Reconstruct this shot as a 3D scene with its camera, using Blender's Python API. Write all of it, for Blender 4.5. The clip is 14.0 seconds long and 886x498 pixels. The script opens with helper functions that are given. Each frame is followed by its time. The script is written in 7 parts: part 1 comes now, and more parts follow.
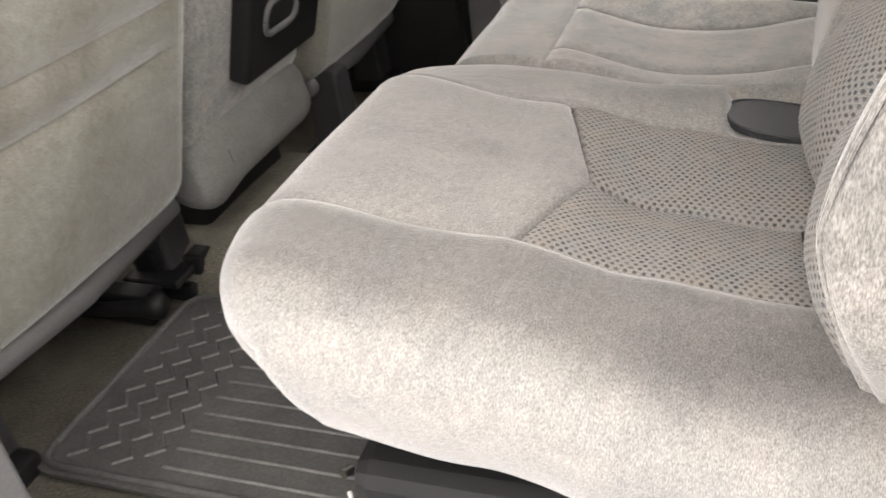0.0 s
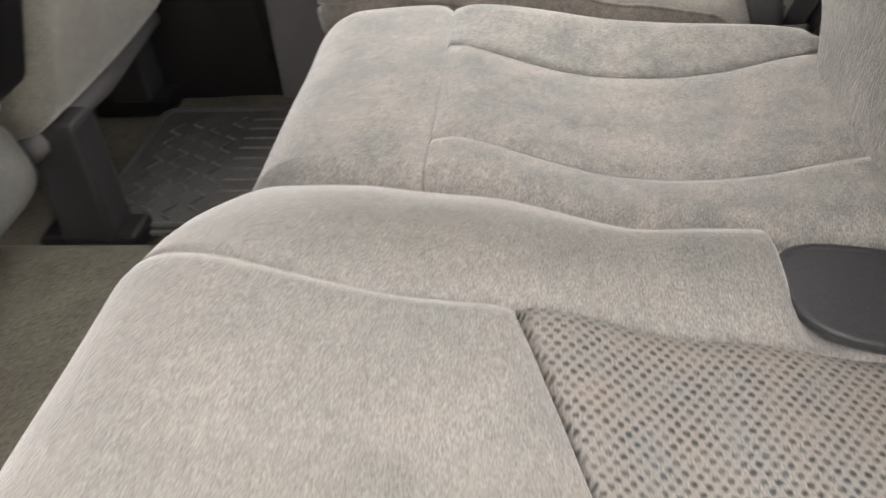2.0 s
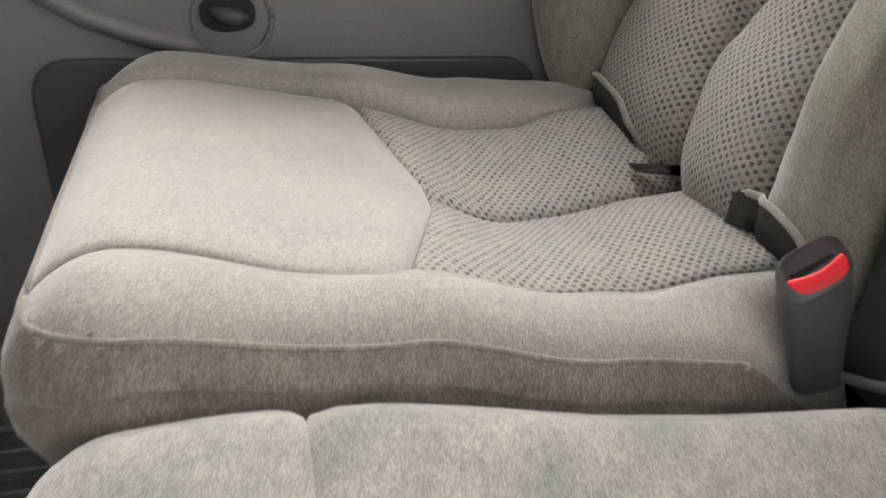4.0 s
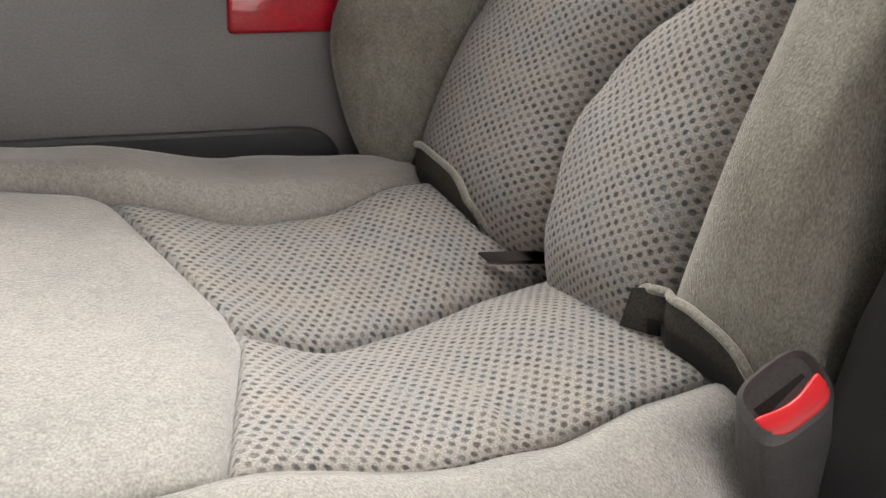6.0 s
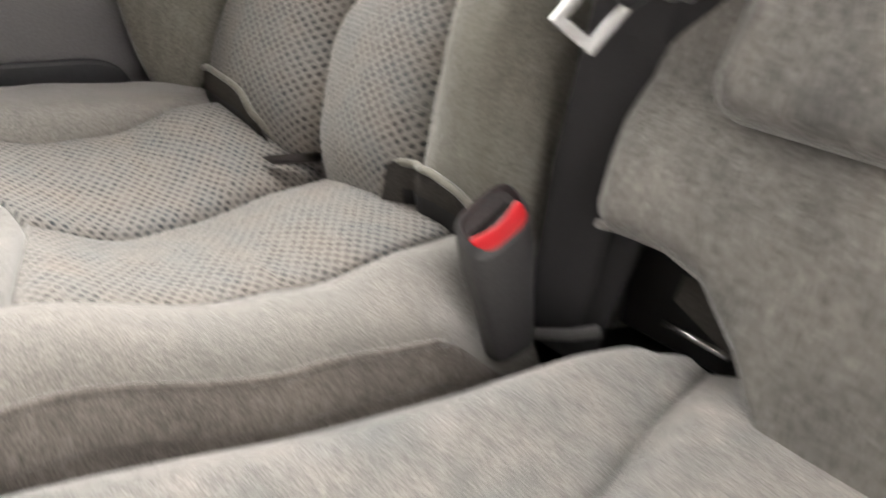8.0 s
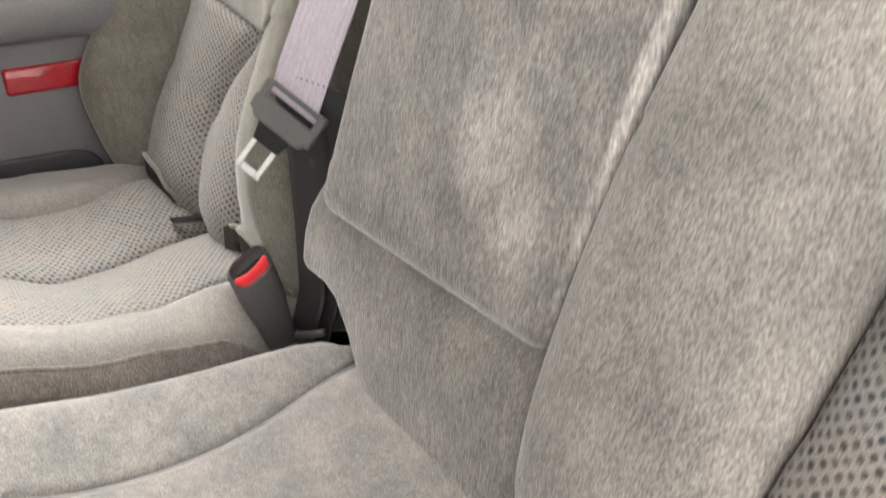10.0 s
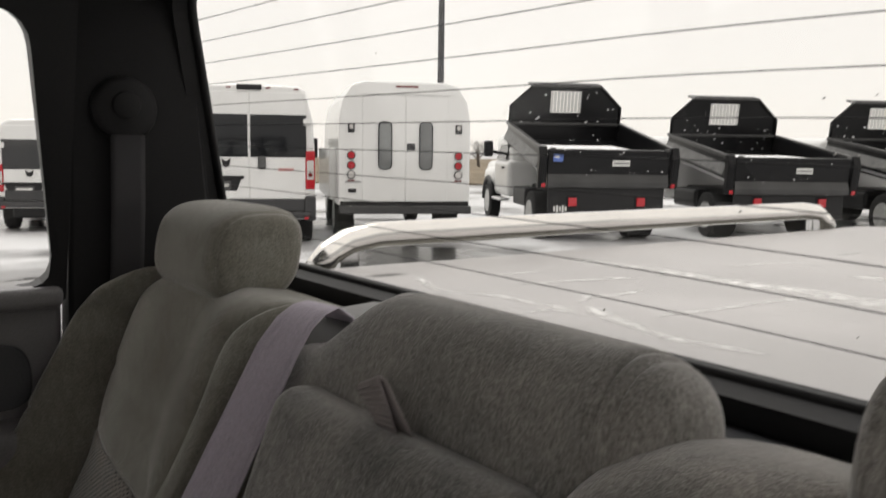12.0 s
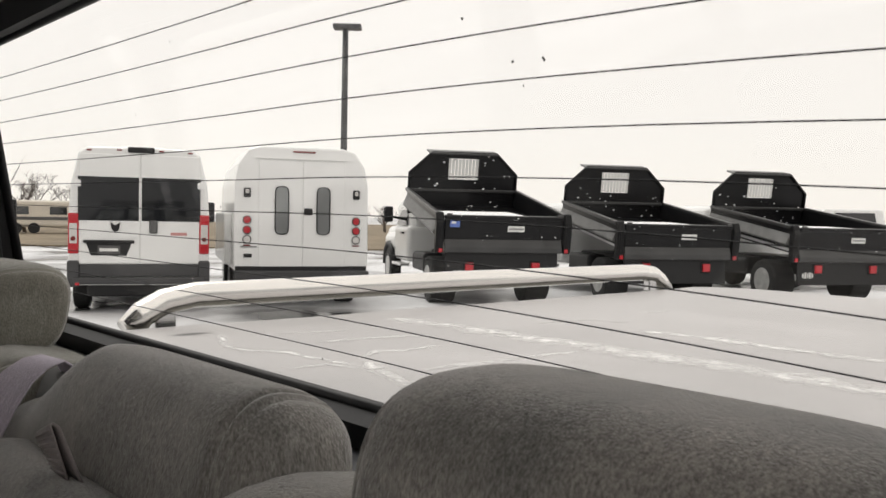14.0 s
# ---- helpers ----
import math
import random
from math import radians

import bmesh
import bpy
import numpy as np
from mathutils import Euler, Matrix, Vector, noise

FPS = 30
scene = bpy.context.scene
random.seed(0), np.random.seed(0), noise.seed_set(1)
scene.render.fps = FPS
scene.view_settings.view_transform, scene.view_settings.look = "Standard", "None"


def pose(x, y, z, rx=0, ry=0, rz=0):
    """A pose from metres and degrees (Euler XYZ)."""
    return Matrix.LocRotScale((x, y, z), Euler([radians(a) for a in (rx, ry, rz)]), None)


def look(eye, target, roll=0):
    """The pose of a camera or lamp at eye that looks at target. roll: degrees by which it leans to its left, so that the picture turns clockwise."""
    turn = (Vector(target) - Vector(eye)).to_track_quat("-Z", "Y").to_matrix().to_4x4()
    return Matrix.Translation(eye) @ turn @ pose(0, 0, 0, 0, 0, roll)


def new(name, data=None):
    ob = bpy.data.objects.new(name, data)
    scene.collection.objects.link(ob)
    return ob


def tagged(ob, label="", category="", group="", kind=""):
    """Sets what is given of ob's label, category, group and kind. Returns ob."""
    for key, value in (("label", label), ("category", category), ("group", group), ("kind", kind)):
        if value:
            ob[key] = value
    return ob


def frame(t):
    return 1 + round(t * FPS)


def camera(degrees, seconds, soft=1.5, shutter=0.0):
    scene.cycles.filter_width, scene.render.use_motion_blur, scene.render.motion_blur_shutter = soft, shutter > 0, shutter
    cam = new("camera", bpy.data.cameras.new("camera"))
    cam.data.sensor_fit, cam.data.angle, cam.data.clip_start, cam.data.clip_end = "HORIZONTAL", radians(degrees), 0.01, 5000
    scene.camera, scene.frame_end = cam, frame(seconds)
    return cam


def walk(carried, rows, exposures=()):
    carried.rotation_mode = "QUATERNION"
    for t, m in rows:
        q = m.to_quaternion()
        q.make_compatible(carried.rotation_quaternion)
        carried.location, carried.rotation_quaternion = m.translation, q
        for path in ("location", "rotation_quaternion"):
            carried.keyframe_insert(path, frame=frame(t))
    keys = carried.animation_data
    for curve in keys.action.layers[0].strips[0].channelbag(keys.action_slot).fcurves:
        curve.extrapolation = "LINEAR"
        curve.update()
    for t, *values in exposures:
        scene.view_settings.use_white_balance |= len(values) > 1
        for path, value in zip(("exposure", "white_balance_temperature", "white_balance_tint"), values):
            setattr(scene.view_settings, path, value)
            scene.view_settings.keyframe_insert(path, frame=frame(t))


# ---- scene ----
cam = camera(55.0, 14.0, shutter=0.4)
PATH = [
    (0, (0.168, -0.358, 0.778), (-0.481, 1.222, -0.262), -7.9),
    (0.5, (0.118, -0.274, 0.771), (-0.35, 1.331, -0.327), -5.3),
    (1, (0.08, -0.099, 0.758), (-0.337, 1.5, -0.369), -5.1),
    (1.5, (0.05, 0.056, 0.748), (-0.338, 1.64, -0.411), -5.9),
    (2, (-0.011, 0.164, 0.723), (-0.222, 1.753, -0.473), -4.7),
    (2.5, (-0.063, 0.327, 0.691), (0.06, 1.923, -0.507), -1.4),
    (3, (-0.089, 0.473, 0.678), (0.177, 2.078, -0.485), 0.6),
    (3.5, (-0.106, 0.584, 0.69), (0.199, 2.254, -0.367), 0.6),
    (4, (-0.109, 0.694, 0.677), (0.295, 2.401, -0.283), 1.6),
    (6.5, (-0.088, 0.917, 0.599), (0.957, 2.434, -0.182), 5.1),
    (7, (-0.089, 0.95, 0.567), (1.046, 2.415, -0.185), 6.1),
    (7.5, (-0.087, 0.916, 0.585), (1.063, 2.375, -0.154), 5.6),
    (8, (-0.093, 0.771, 0.607), (1.097, 2.137, -0.24), 4.0),
    (8.2, (-0.083, 0.708, 0.607), (1.119, 2.054, -0.256), 3.4),
    (10.3, (0.002, 0.367, 0.842), (0.964, 1.913, 0.014), -1.4),
    (10.5, (0.018, 0.366, 0.883), (1.013, 1.939, 0.15), -0.4),
    (11, (0.025, 0.38, 0.938), (1.097, 1.982, 0.403), 0.5),
    (11.5, (0.041, 0.371, 0.981), (1.171, 1.975, 0.593), 0.1),
    (12, (0.058, 0.333, 1.014), (1.244, 1.927, 0.784), 0.8),
    (12.5, (0.079, 0.286, 1.022), (1.321, 1.849, 0.904), 2.4),
    (13, (0.103, 0.246, 1.02), (1.408, 1.76, 0.954), 2.9),
    (13.5, (0.139, 0.205, 1.021), (1.49, 1.679, 0.97), 2.1),
    (14, (0.164, 0.191, 1.009), (1.521, 1.658, 0.936), 1.1),
]
walk(cam, [(t, look(eye, target, roll)) for t, eye, target, roll in PATH],
     exposures=[(0.0, 2.22), (1.0, 2.33), (2.0, 2.55), (3.0, 2.57), (3.5, 2.42), (4.0, 2.42), (6.5, 2.57), (8.2, 2.68), (10.3, 2.84), (10.5, 2.78), (11.0, 1.44), (11.5, 0.50), (12.0, -0.11), (12.5, -0.34), (14.0, -0.12)])

# ---- daylight: overcast sky, wide soft sun ----
world = bpy.data.worlds.new("world")
scene.world = world
world.use_nodes = True
wn, wl = world.node_tree.nodes, world.node_tree.links
sky = wn.new("ShaderNodeTexSky")
sky.sky_type, sky.sun_disc = "NISHITA", False
sky.sun_elevation, sky.sun_rotation = radians(61), radians(5)
cloud = wn.new("ShaderNodeMixRGB")
cloud.inputs[0].default_value = 0.93
cloud.inputs[2].default_value = (9.5, 8.8, 8.25, 1)
wl.new(sky.outputs[0], cloud.inputs[1])
wl.new(cloud.outputs[0], wn["Background"].inputs[0])
wn["Background"].inputs[1].default_value = 0.13
sun = new("sun", bpy.data.lights.new("sun", "SUN"))
sun.data.energy, sun.data.angle, sun.data.color = 1.9, radians(38), (1.0, 0.97, 0.93)
sun.matrix_world = look((0.2, 2.3, 4.1), (0, 0, 0))


# ---- materials ----
def material(name, color, rough=0.6, metal=0.0, grain=0.0, grain_scale=300.0, stain=0.0, stain_scale=8.0, bump=0.0, bump_scale=None, nap=None, sheen=0.0, coat=0.0, tint=None, spec=0.5, coords="Object", streak=0.0, streak_scale=110.0):
    m = bpy.data.materials.new(name)
    m.use_nodes = True
    nt = m.node_tree
    b = nt.nodes["Principled BSDF"]
    b.inputs["Roughness"].default_value, b.inputs["Metallic"].default_value = rough, metal
    b.inputs["Specular IOR Level"].default_value = spec
    b.inputs["Sheen Weight"].default_value, b.inputs["Coat Weight"].default_value = sheen, coat
    b.inputs["Sheen Roughness"].default_value = 0.32
    b.inputs["Base Color"].default_value = (*color, 1)
    co = nt.nodes.new("ShaderNodeTexCoord").outputs[coords]
    fine_co = co
    if nap:
        mp = nt.nodes.new("ShaderNodeMapping")
        mp.inputs["Scale"].default_value = nap
        nt.links.new(co, mp.inputs["Vector"])
        fine_co = mp.outputs[0]
    last = None

    def noise_node(scale, detail=3.0, roughness=0.6, fine=False):
        n = nt.nodes.new("ShaderNodeTexNoise")
        n.inputs["Scale"].default_value, n.inputs["Detail"].default_value, n.inputs["Roughness"].default_value = scale, detail, roughness
        nt.links.new(fine_co if fine else co, n.inputs["Vector"])
        return n

    def layer(last, fac, dark, light, lo=0.3, hi=0.7):
        r = nt.nodes.new("ShaderNodeMapRange")
        r.inputs[1].default_value, r.inputs[2].default_value = lo, hi
        nt.links.new(fac, r.inputs[0])
        mix = nt.nodes.new("ShaderNodeMixRGB")
        mix.inputs[1].default_value, mix.inputs[2].default_value = (*dark, 1), (*light, 1)
        nt.links.new(r.outputs[0], mix.inputs[0])
        if last is None:
            return mix.outputs[0]
        mul = nt.nodes.new("ShaderNodeMixRGB")
        mul.blend_type, mul.inputs[0].default_value = "MULTIPLY", 1.0
        nt.links.new(last, mul.inputs[1])
        nt.links.new(mix.outputs[0], mul.inputs[2])
        return mul.outputs[0]

    if stain:
        tc = tint or color
        last = layer(last, noise_node(stain_scale, 5.0).outputs[0], [c * (1 - stain) for c in tc], [min(1, c * (1 + stain)) for c in color])
    if grain:
        g = noise_node(grain_scale, 2.0, fine=True).outputs[0]
        if last is None:
            last = layer(None, g, [c * (1 - grain) for c in color], [min(1, c * (1 + grain)) for c in color])
        else:
            last = layer(last, g, [1 - grain] * 3, [1 + grain] * 3)
    if streak:
        last = layer(last, noise_node(streak_scale, 3.0, fine=True).outputs[0], [1 - streak] * 3, [1 + streak] * 3, 0.35, 0.65)
    if last is not None:
        nt.links.new(last, b.inputs["Base Color"])
    if bump:
        bn = nt.nodes.new("ShaderNodeBump")
        bn.inputs["Strength"].default_value, bn.inputs["Distance"].default_value = bump, 0.002
        nt.links.new(noise_node(bump_scale or grain_scale, 2.0, fine=True).outputs[0], bn.inputs["Height"])
        nt.links.new(bn.outputs[0], b.inputs["Normal"])
    return m


VELOUR = material("velour", (0.362, 0.338, 0.315), 0.9, grain=0.34, grain_scale=900, nap=(1.0, 0.55, 0.4), stain=0.17, stain_scale=22, bump=0.55, bump_scale=800, sheen=1.0, tint=(0.308, 0.315, 0.309), spec=0.15, streak=0.10, streak_scale=170)
VELOUR_BACK = material("velour_grey_green", (0.262, 0.257, 0.226), 0.9, grain=0.3, grain_scale=850, nap=(1.0, 0.9, 0.45), stain=0.18, stain_scale=9, bump=0.5, bump_scale=800, sheen=0.8, tint=(0.250, 0.232, 0.196), spec=0.15, streak=0.08, streak_scale=130)
VELOUR_DARK = material("velour_brown_grey", (0.268, 0.254, 0.236), 0.92, grain=0.38, grain_scale=640, nap=(1.0, 1.0, 0.25), stain=0.24, stain_scale=13, bump=0.6, bump_scale=620, sheen=0.9, tint=(0.258, 0.252, 0.240), spec=0.15, streak=0.14, streak_scale=200)
VELOUR_FAR = material("smooth_velour", (0.350, 0.328, 0.303), 0.9, grain=0.3, grain_scale=950, nap=(1.0, 0.55, 0.4), stain=0.07, stain_scale=14, bump=0.5, bump_scale=850, sheen=1.0, tint=(0.330, 0.322, 0.303), spec=0.15, streak=0.06, streak_scale=170)
# Brown side cloth, darkened further to hold the shade on the far cushion's side.
SIDE_CLOTH = material("shaded_brown_side_cloth", (0.242, 0.219, 0.200), 0.93, grain=0.34, grain_scale=800, nap=(1.0, 1.0, 0.3), stain=0.14, stain_scale=20, bump=0.6, bump_scale=700, sheen=0.6, spec=0.12, streak=0.12, streak_scale=150)
# Two lining velours, darkened to carry the shade inside the anchor slits.
VELOUR_SHADE = material("shade_dark_velour", (0.10, 0.094, 0.086), 0.92, grain=0.2, grain_scale=560, spec=0.15)
VELOUR_LINING = material("shaded_lining_velour", (0.065, 0.060, 0.055), 0.92, grain=0.3, grain_scale=560, spec=0.15)
VELOUR_NEAR = material("velour_warm_grey", (0.302, 0.284, 0.262), 0.9, grain=0.4, grain_scale=720, nap=(1.0, 1.0, 0.3), stain=0.23, stain_scale=16, bump=0.6, bump_scale=700, sheen=0.9, tint=(0.282, 0.274, 0.260), spec=0.15, streak=0.14, streak_scale=230)
PLASTIC_GREY = material("grey_plastic", (0.13, 0.128, 0.128), 0.55, grain=0.15, grain_scale=500, bump=0.15, bump_scale=900)
DOOR_PLASTIC = material("charcoal_door_plastic", (0.20, 0.194, 0.20), 0.34, grain=0.15, grain_scale=500, stain=0.08, stain_scale=8, bump=0.15, bump_scale=900)
BUCKLE_GREY = material("dark_grey_plastic", (0.08, 0.078, 0.08), 0.45, grain=0.15, grain_scale=500, bump=0.1, bump_scale=900)
PLASTIC_BLACK = material("black_plastic", (0.016, 0.016, 0.017), 0.45, spec=0.3, grain=0.15, grain_scale=500, bump=0.1, bump_scale=900)
LEG_GREY = material("leg_cover_plastic", (0.035, 0.035, 0.037), 0.5, grain=0.15, grain_scale=400, stain=0.2, stain_scale=12, bump=0.1, bump_scale=900)
PLASTIC_TRIM = material("light_grey_plastic", (0.13, 0.13, 0.13), 0.5, grain=0.1, grain_scale=500, bump=0.1, bump_scale=900)
VINYL_GREY = material("grey_vinyl", (0.055, 0.057, 0.062), 0.42, grain=0.1, grain_scale=300, bump=0.2, bump_scale=250)
VINYL_PAD = material("grey_pad_vinyl", (0.215, 0.213, 0.205), 0.5, grain=0.12, grain_scale=200, stain=0.2, stain_scale=10, bump=0.2, bump_scale=120)
CARPET = material("carpet", (0.155, 0.145, 0.118), 0.95, grain=0.4, grain_scale=350, stain=0.3, stain_scale=7, bump=0.8, bump_scale=300, spec=0.1)
RUBBER = material("rubber_mat", (0.11, 0.109, 0.106), 0.5, grain=0.2, grain_scale=250, stain=0.25, stain_scale=9, bump=0.1, bump_scale=400)
RUBBER_WORN = material("worn_rubber", (0.19, 0.187, 0.18), 0.5, grain=0.25, grain_scale=250, stain=0.2, stain_scale=30)
RED = material("red_plastic", (0.72, 0.02, 0.03), 0.35)
REFLECTOR = material("red_reflector", (0.45, 0.01, 0.025), 0.18, grain=0.2, grain_scale=260, coat=0.6)
STEEL = material("bright_steel", (0.7, 0.7, 0.7), 0.25, 1.0)
CHROME = material("chrome", (0.86, 0.86, 0.84), 0.12, 1.0, stain=0.05, stain_scale=5)
RAIL_STEEL = material("frosted_rail_steel", (0.88, 0.86, 0.83), 0.22, 1.0, stain=0.05, stain_scale=5)
COPPER = material("copper_red_metal", (0.25, 0.08, 0.04), 0.35, 0.7)
HEADLINER = material("headliner", (0.30, 0.285, 0.265), 0.95, grain=0.1, grain_scale=600, stain=0.08, stain_scale=5)
TRIM_DARK = material("dark_trim", (0.016, 0.016, 0.017), 0.6, spec=0.25, grain=0.15, grain_scale=500, bump=0.15, bump_scale=900)
WEB = material("lilac_webbing", (0.62, 0.565, 0.65), 0.7, grain=0.14, grain_scale=1100, nap=(1.0, 1.0, 0.08), bump=0.5, bump_scale=1100)
WEB_DARK = material("dark_webbing", (0.035, 0.034, 0.037), 0.75, grain=0.12, grain_scale=900)
STRAP = material("ribbed_strap", (0.30, 0.27, 0.265), 0.75, grain=0.12, grain_scale=900)
WHITE_PAINT = material("white_paint", (0.82, 0.82, 0.81), 0.3, stain=0.05, stain_scale=2.5, coat=0.4)
GREY_PAINT = material("grey_lower_cladding", (0.05, 0.05, 0.052), 0.6, grain=0.1, grain_scale=60)
BLACK_PAINT = material("black_dump_paint", (0.008, 0.008, 0.009), 0.28, stain=0.4, stain_scale=3, spec=0.24)
# Grey holds the sky's reflection on the flare as well as patchy dust.
DUSTY_SHEEN_STEEL = material("dusty_sky_sheen_steel", (0.15, 0.15, 0.148), 0.45, stain=0.35, stain_scale=5)
BADGE_RED = material("faded_red_badge", (0.55, 0.26, 0.25), 0.4)
BED_PAINT = material("pewter_bed_paint", (0.13, 0.125, 0.11), 0.25, coat=0.4, stain=0.15, stain_scale=4)
RIM_GREY = material("pale_rim_paint", (0.42, 0.42, 0.41), 0.35, stain=0.3, stain_scale=9)
# Black paint raised towards grey: snow and sky sheen put into the colour.
DUMP_SIDE = material("dusty_sheen_black_paint", (0.042, 0.042, 0.042), 0.3, stain=0.35, stain_scale=4)
GREY_STEEL = material("grey_steel", (0.09, 0.09, 0.09), 0.45, stain=0.3, stain_scale=4)
TYRE = material("tyre_rubber", (0.015, 0.015, 0.015), 0.8, grain=0.2, grain_scale=60)
DARK_GLASS = material("tinted_glass", (0.012, 0.013, 0.015), 0.05, spec=0.8)
LAMP_RED = material("red_lamp", (0.46, 0.012, 0.022), 0.2, coat=0.5)
LAMP_DARK = material("dark_red_lamp", (0.16, 0.012, 0.012), 0.25, coat=0.4)
MESH_GLASS = material("meshed_glass", (0.25, 0.26, 0.26), 0.12, stain=0.15, stain_scale=3, spec=0.7)
LAMP_CLEAR = material("clear_lamp", (0.62, 0.60, 0.58), 0.2, coat=0.5)
SNOW = material("snow", (0.8, 0.8, 0.81), 0.8, stain=0.06, stain_scale=6)
PRINT = material("grey_print", (0.28, 0.28, 0.28), 0.5)
PRINT_WHITE = material("white_print", (0.75, 0.75, 0.73), 0.5)
PRINT_BLUE = material("blue_sticker", (0.12, 0.2, 0.55), 0.5)
TONNEAU = material("tonneau_vinyl", (0.385, 0.37, 0.37), 0.33, grain=0.06, grain_scale=160, stain=0.12, stain_scale=2.2, bump=0.12, bump_scale=9)
SALT = material("dried_salt", (0.80, 0.79, 0.78), 0.6, grain=0.25, grain_scale=240, stain=0.15, stain_scale=30)
sn, sl = SALT.node_tree.nodes, SALT.node_tree.links
patchy, thin, across, split, fade = sn.new("ShaderNodeTexNoise"), sn.new("ShaderNodeMapRange"), sn.new("ShaderNodeUVMap"), sn.new("ShaderNodeSeparateXYZ"), sn.new("ShaderNodeValToRGB")
patchy.inputs["Scale"].default_value, patchy.inputs["Detail"].default_value = 38.0, 6.0
thin.inputs[1].default_value, thin.inputs[2].default_value, thin.inputs[4].default_value = 0.28, 0.62, 0.95
across.uv_map = "UVMap"
fade.color_ramp.elements[0].color, fade.color_ramp.elements[1].color = (0, 0, 0, 1), (0, 0, 0, 1)
fade.color_ramp.elements.new(0.5).color = (1, 1, 1, 1)
soft = sn.new("ShaderNodeMath")
soft.operation = "MULTIPLY"
sl.new(sn.new("ShaderNodeTexCoord").outputs["Object"], patchy.inputs["Vector"])
sl.new(patchy.outputs[0], thin.inputs[0])
sl.new(across.outputs[0], split.inputs[0])
sl.new(split.outputs[0], fade.inputs[0])
sl.new(thin.outputs[0], soft.inputs[0])
sl.new(fade.outputs[0], soft.inputs[1])
sl.new(soft.outputs[0], sn["Principled BSDF"].inputs["Alpha"])
POLE = material("dark_pole", (0.04, 0.04, 0.042), 0.5, stain=0.1)
GRASS = material("dry_grass", (0.19, 0.15, 0.10), 0.95, grain=0.3, grain_scale=3, stain=0.35, stain_scale=0.25)
BARK = material("bark", (0.12, 0.10, 0.085), 0.9, stain=0.2, stain_scale=5)
WALL_PALE = material("pale_bounce_wall", (0.43, 0.43, 0.43), 0.8, stain=0.12, stain_scale=1.5, grain=0.1, grain_scale=40)
POST_RED = material("red_post_paint", (0.55, 0.05, 0.03), 0.5)
BEIGE = material("beige_siding", (0.66, 0.61, 0.53), 0.6, stain=0.1, stain_scale=1)


def knit_material():
    """Light knit cloth with staggered dark dots, in metres by the mesh's own cloth coordinates."""
    m = material("dotted_knit", (0.4, 0.38, 0.36), 0.92, sheen=0.2, spec=0.15)
    nt = m.node_tree
    n, l = nt.nodes, nt.links
    uv = n.new("ShaderNodeUVMap").outputs[0]
    fine = n.new("ShaderNodeTexNoise")
    fine.inputs["Scale"].default_value, fine.inputs["Detail"].default_value = 160.0, 2.0
    l.new(uv, fine.inputs["Vector"])

    def vmath(op, a, b=None):
        v = n.new("ShaderNodeVectorMath")
        v.operation = op
        l.new(a, v.inputs[0])
        if b is not None:
            if isinstance(b, tuple):
                v.inputs[1].default_value = b
            else:
                l.new(b, v.inputs[1])
        return v

    def smath(op, a, b):
        v = n.new("ShaderNodeMath")
        v.operation = op
        for i, x in enumerate((a, b)):
            if isinstance(x, (int, float)):
                v.inputs[i].default_value = x
            else:
                l.new(x, v.inputs[i])
        return v.outputs[0]

    wob = vmath("MULTIPLY_ADD", fine.outputs["Color"], (0.0022, 0.0022, 0.0))
    l.new(uv, wob.inputs[2])
    cell = vmath("DIVIDE", wob.outputs[0], (0.0098, 0.0078, 1.0)).outputs[0]
    dots = None
    for off in ((0.0, 0.0, 0.0), (0.5, 0.5, 0.0)):
        f = vmath("FRACTION", vmath("ADD", cell, off).outputs[0]).outputs[0]
        c = vmath("SUBTRACT", f, (0.5, 0.5, 0.0)).outputs[0]
        c = vmath("MULTIPLY", c, (1.15, 0.85, 0.0)).outputs[0]
        d = vmath("LENGTH", c).outputs["Value"]
        r = n.new("ShaderNodeMapRange")
        r.inputs[1].default_value, r.inputs[2].default_value, r.inputs[3].default_value, r.inputs[4].default_value = 0.14, 0.27, 1.0, 0.0
        l.new(d, r.inputs[0])
        dots = r.outputs[0] if dots is None else smath("MAXIMUM", dots, r.outputs[0])
    fade = n.new("ShaderNodeTexNoise")
    fade.inputs["Scale"].default_value, fade.inputs["Detail"].default_value = 70.0, 2.0
    l.new(uv, fade.inputs["Vector"])
    fr = n.new("ShaderNodeMapRange")
    fr.inputs[1].default_value, fr.inputs[2].default_value, fr.inputs[3].default_value, fr.inputs[4].default_value = 0.25, 0.6, 0.35, 1.0
    l.new(fade.outputs[0], fr.inputs[0])
    dots = smath("MULTIPLY", dots, fr.outputs[0])
    hue = n.new("ShaderNodeTexNoise")
    hue.inputs["Scale"].default_value, hue.inputs["Detail"].default_value = 26.0, 4.0
    l.new(uv, hue.inputs["Vector"])
    ramp = n.new("ShaderNodeValToRGB")
    e = ramp.color_ramp.elements
    e[0].position, e[0].color = 0.34, (0.062, 0.077, 0.088, 1)
    e[1].position, e[1].color = 0.74, (0.102, 0.089, 0.080, 1)
    mid = e.new(0.52)
    mid.color = (0.078, 0.078, 0.078, 1)
    l.new(hue.outputs[0], ramp.inputs[0])
    base = n.new("ShaderNodeValToRGB")
    b = base.color_ramp.elements
    b[0].position, b[0].color = 0.30, (0.292, 0.290, 0.281, 1)
    b[1].position, b[1].color = 0.76, (0.338, 0.305, 0.275, 1)
    bm_ = b.new(0.5)
    bm_.color = (0.316, 0.300, 0.283, 1)
    l.new(hue.outputs[0], base.inputs[0])
    mix = n.new("ShaderNodeMixRGB")
    l.new(dots, mix.inputs[0])
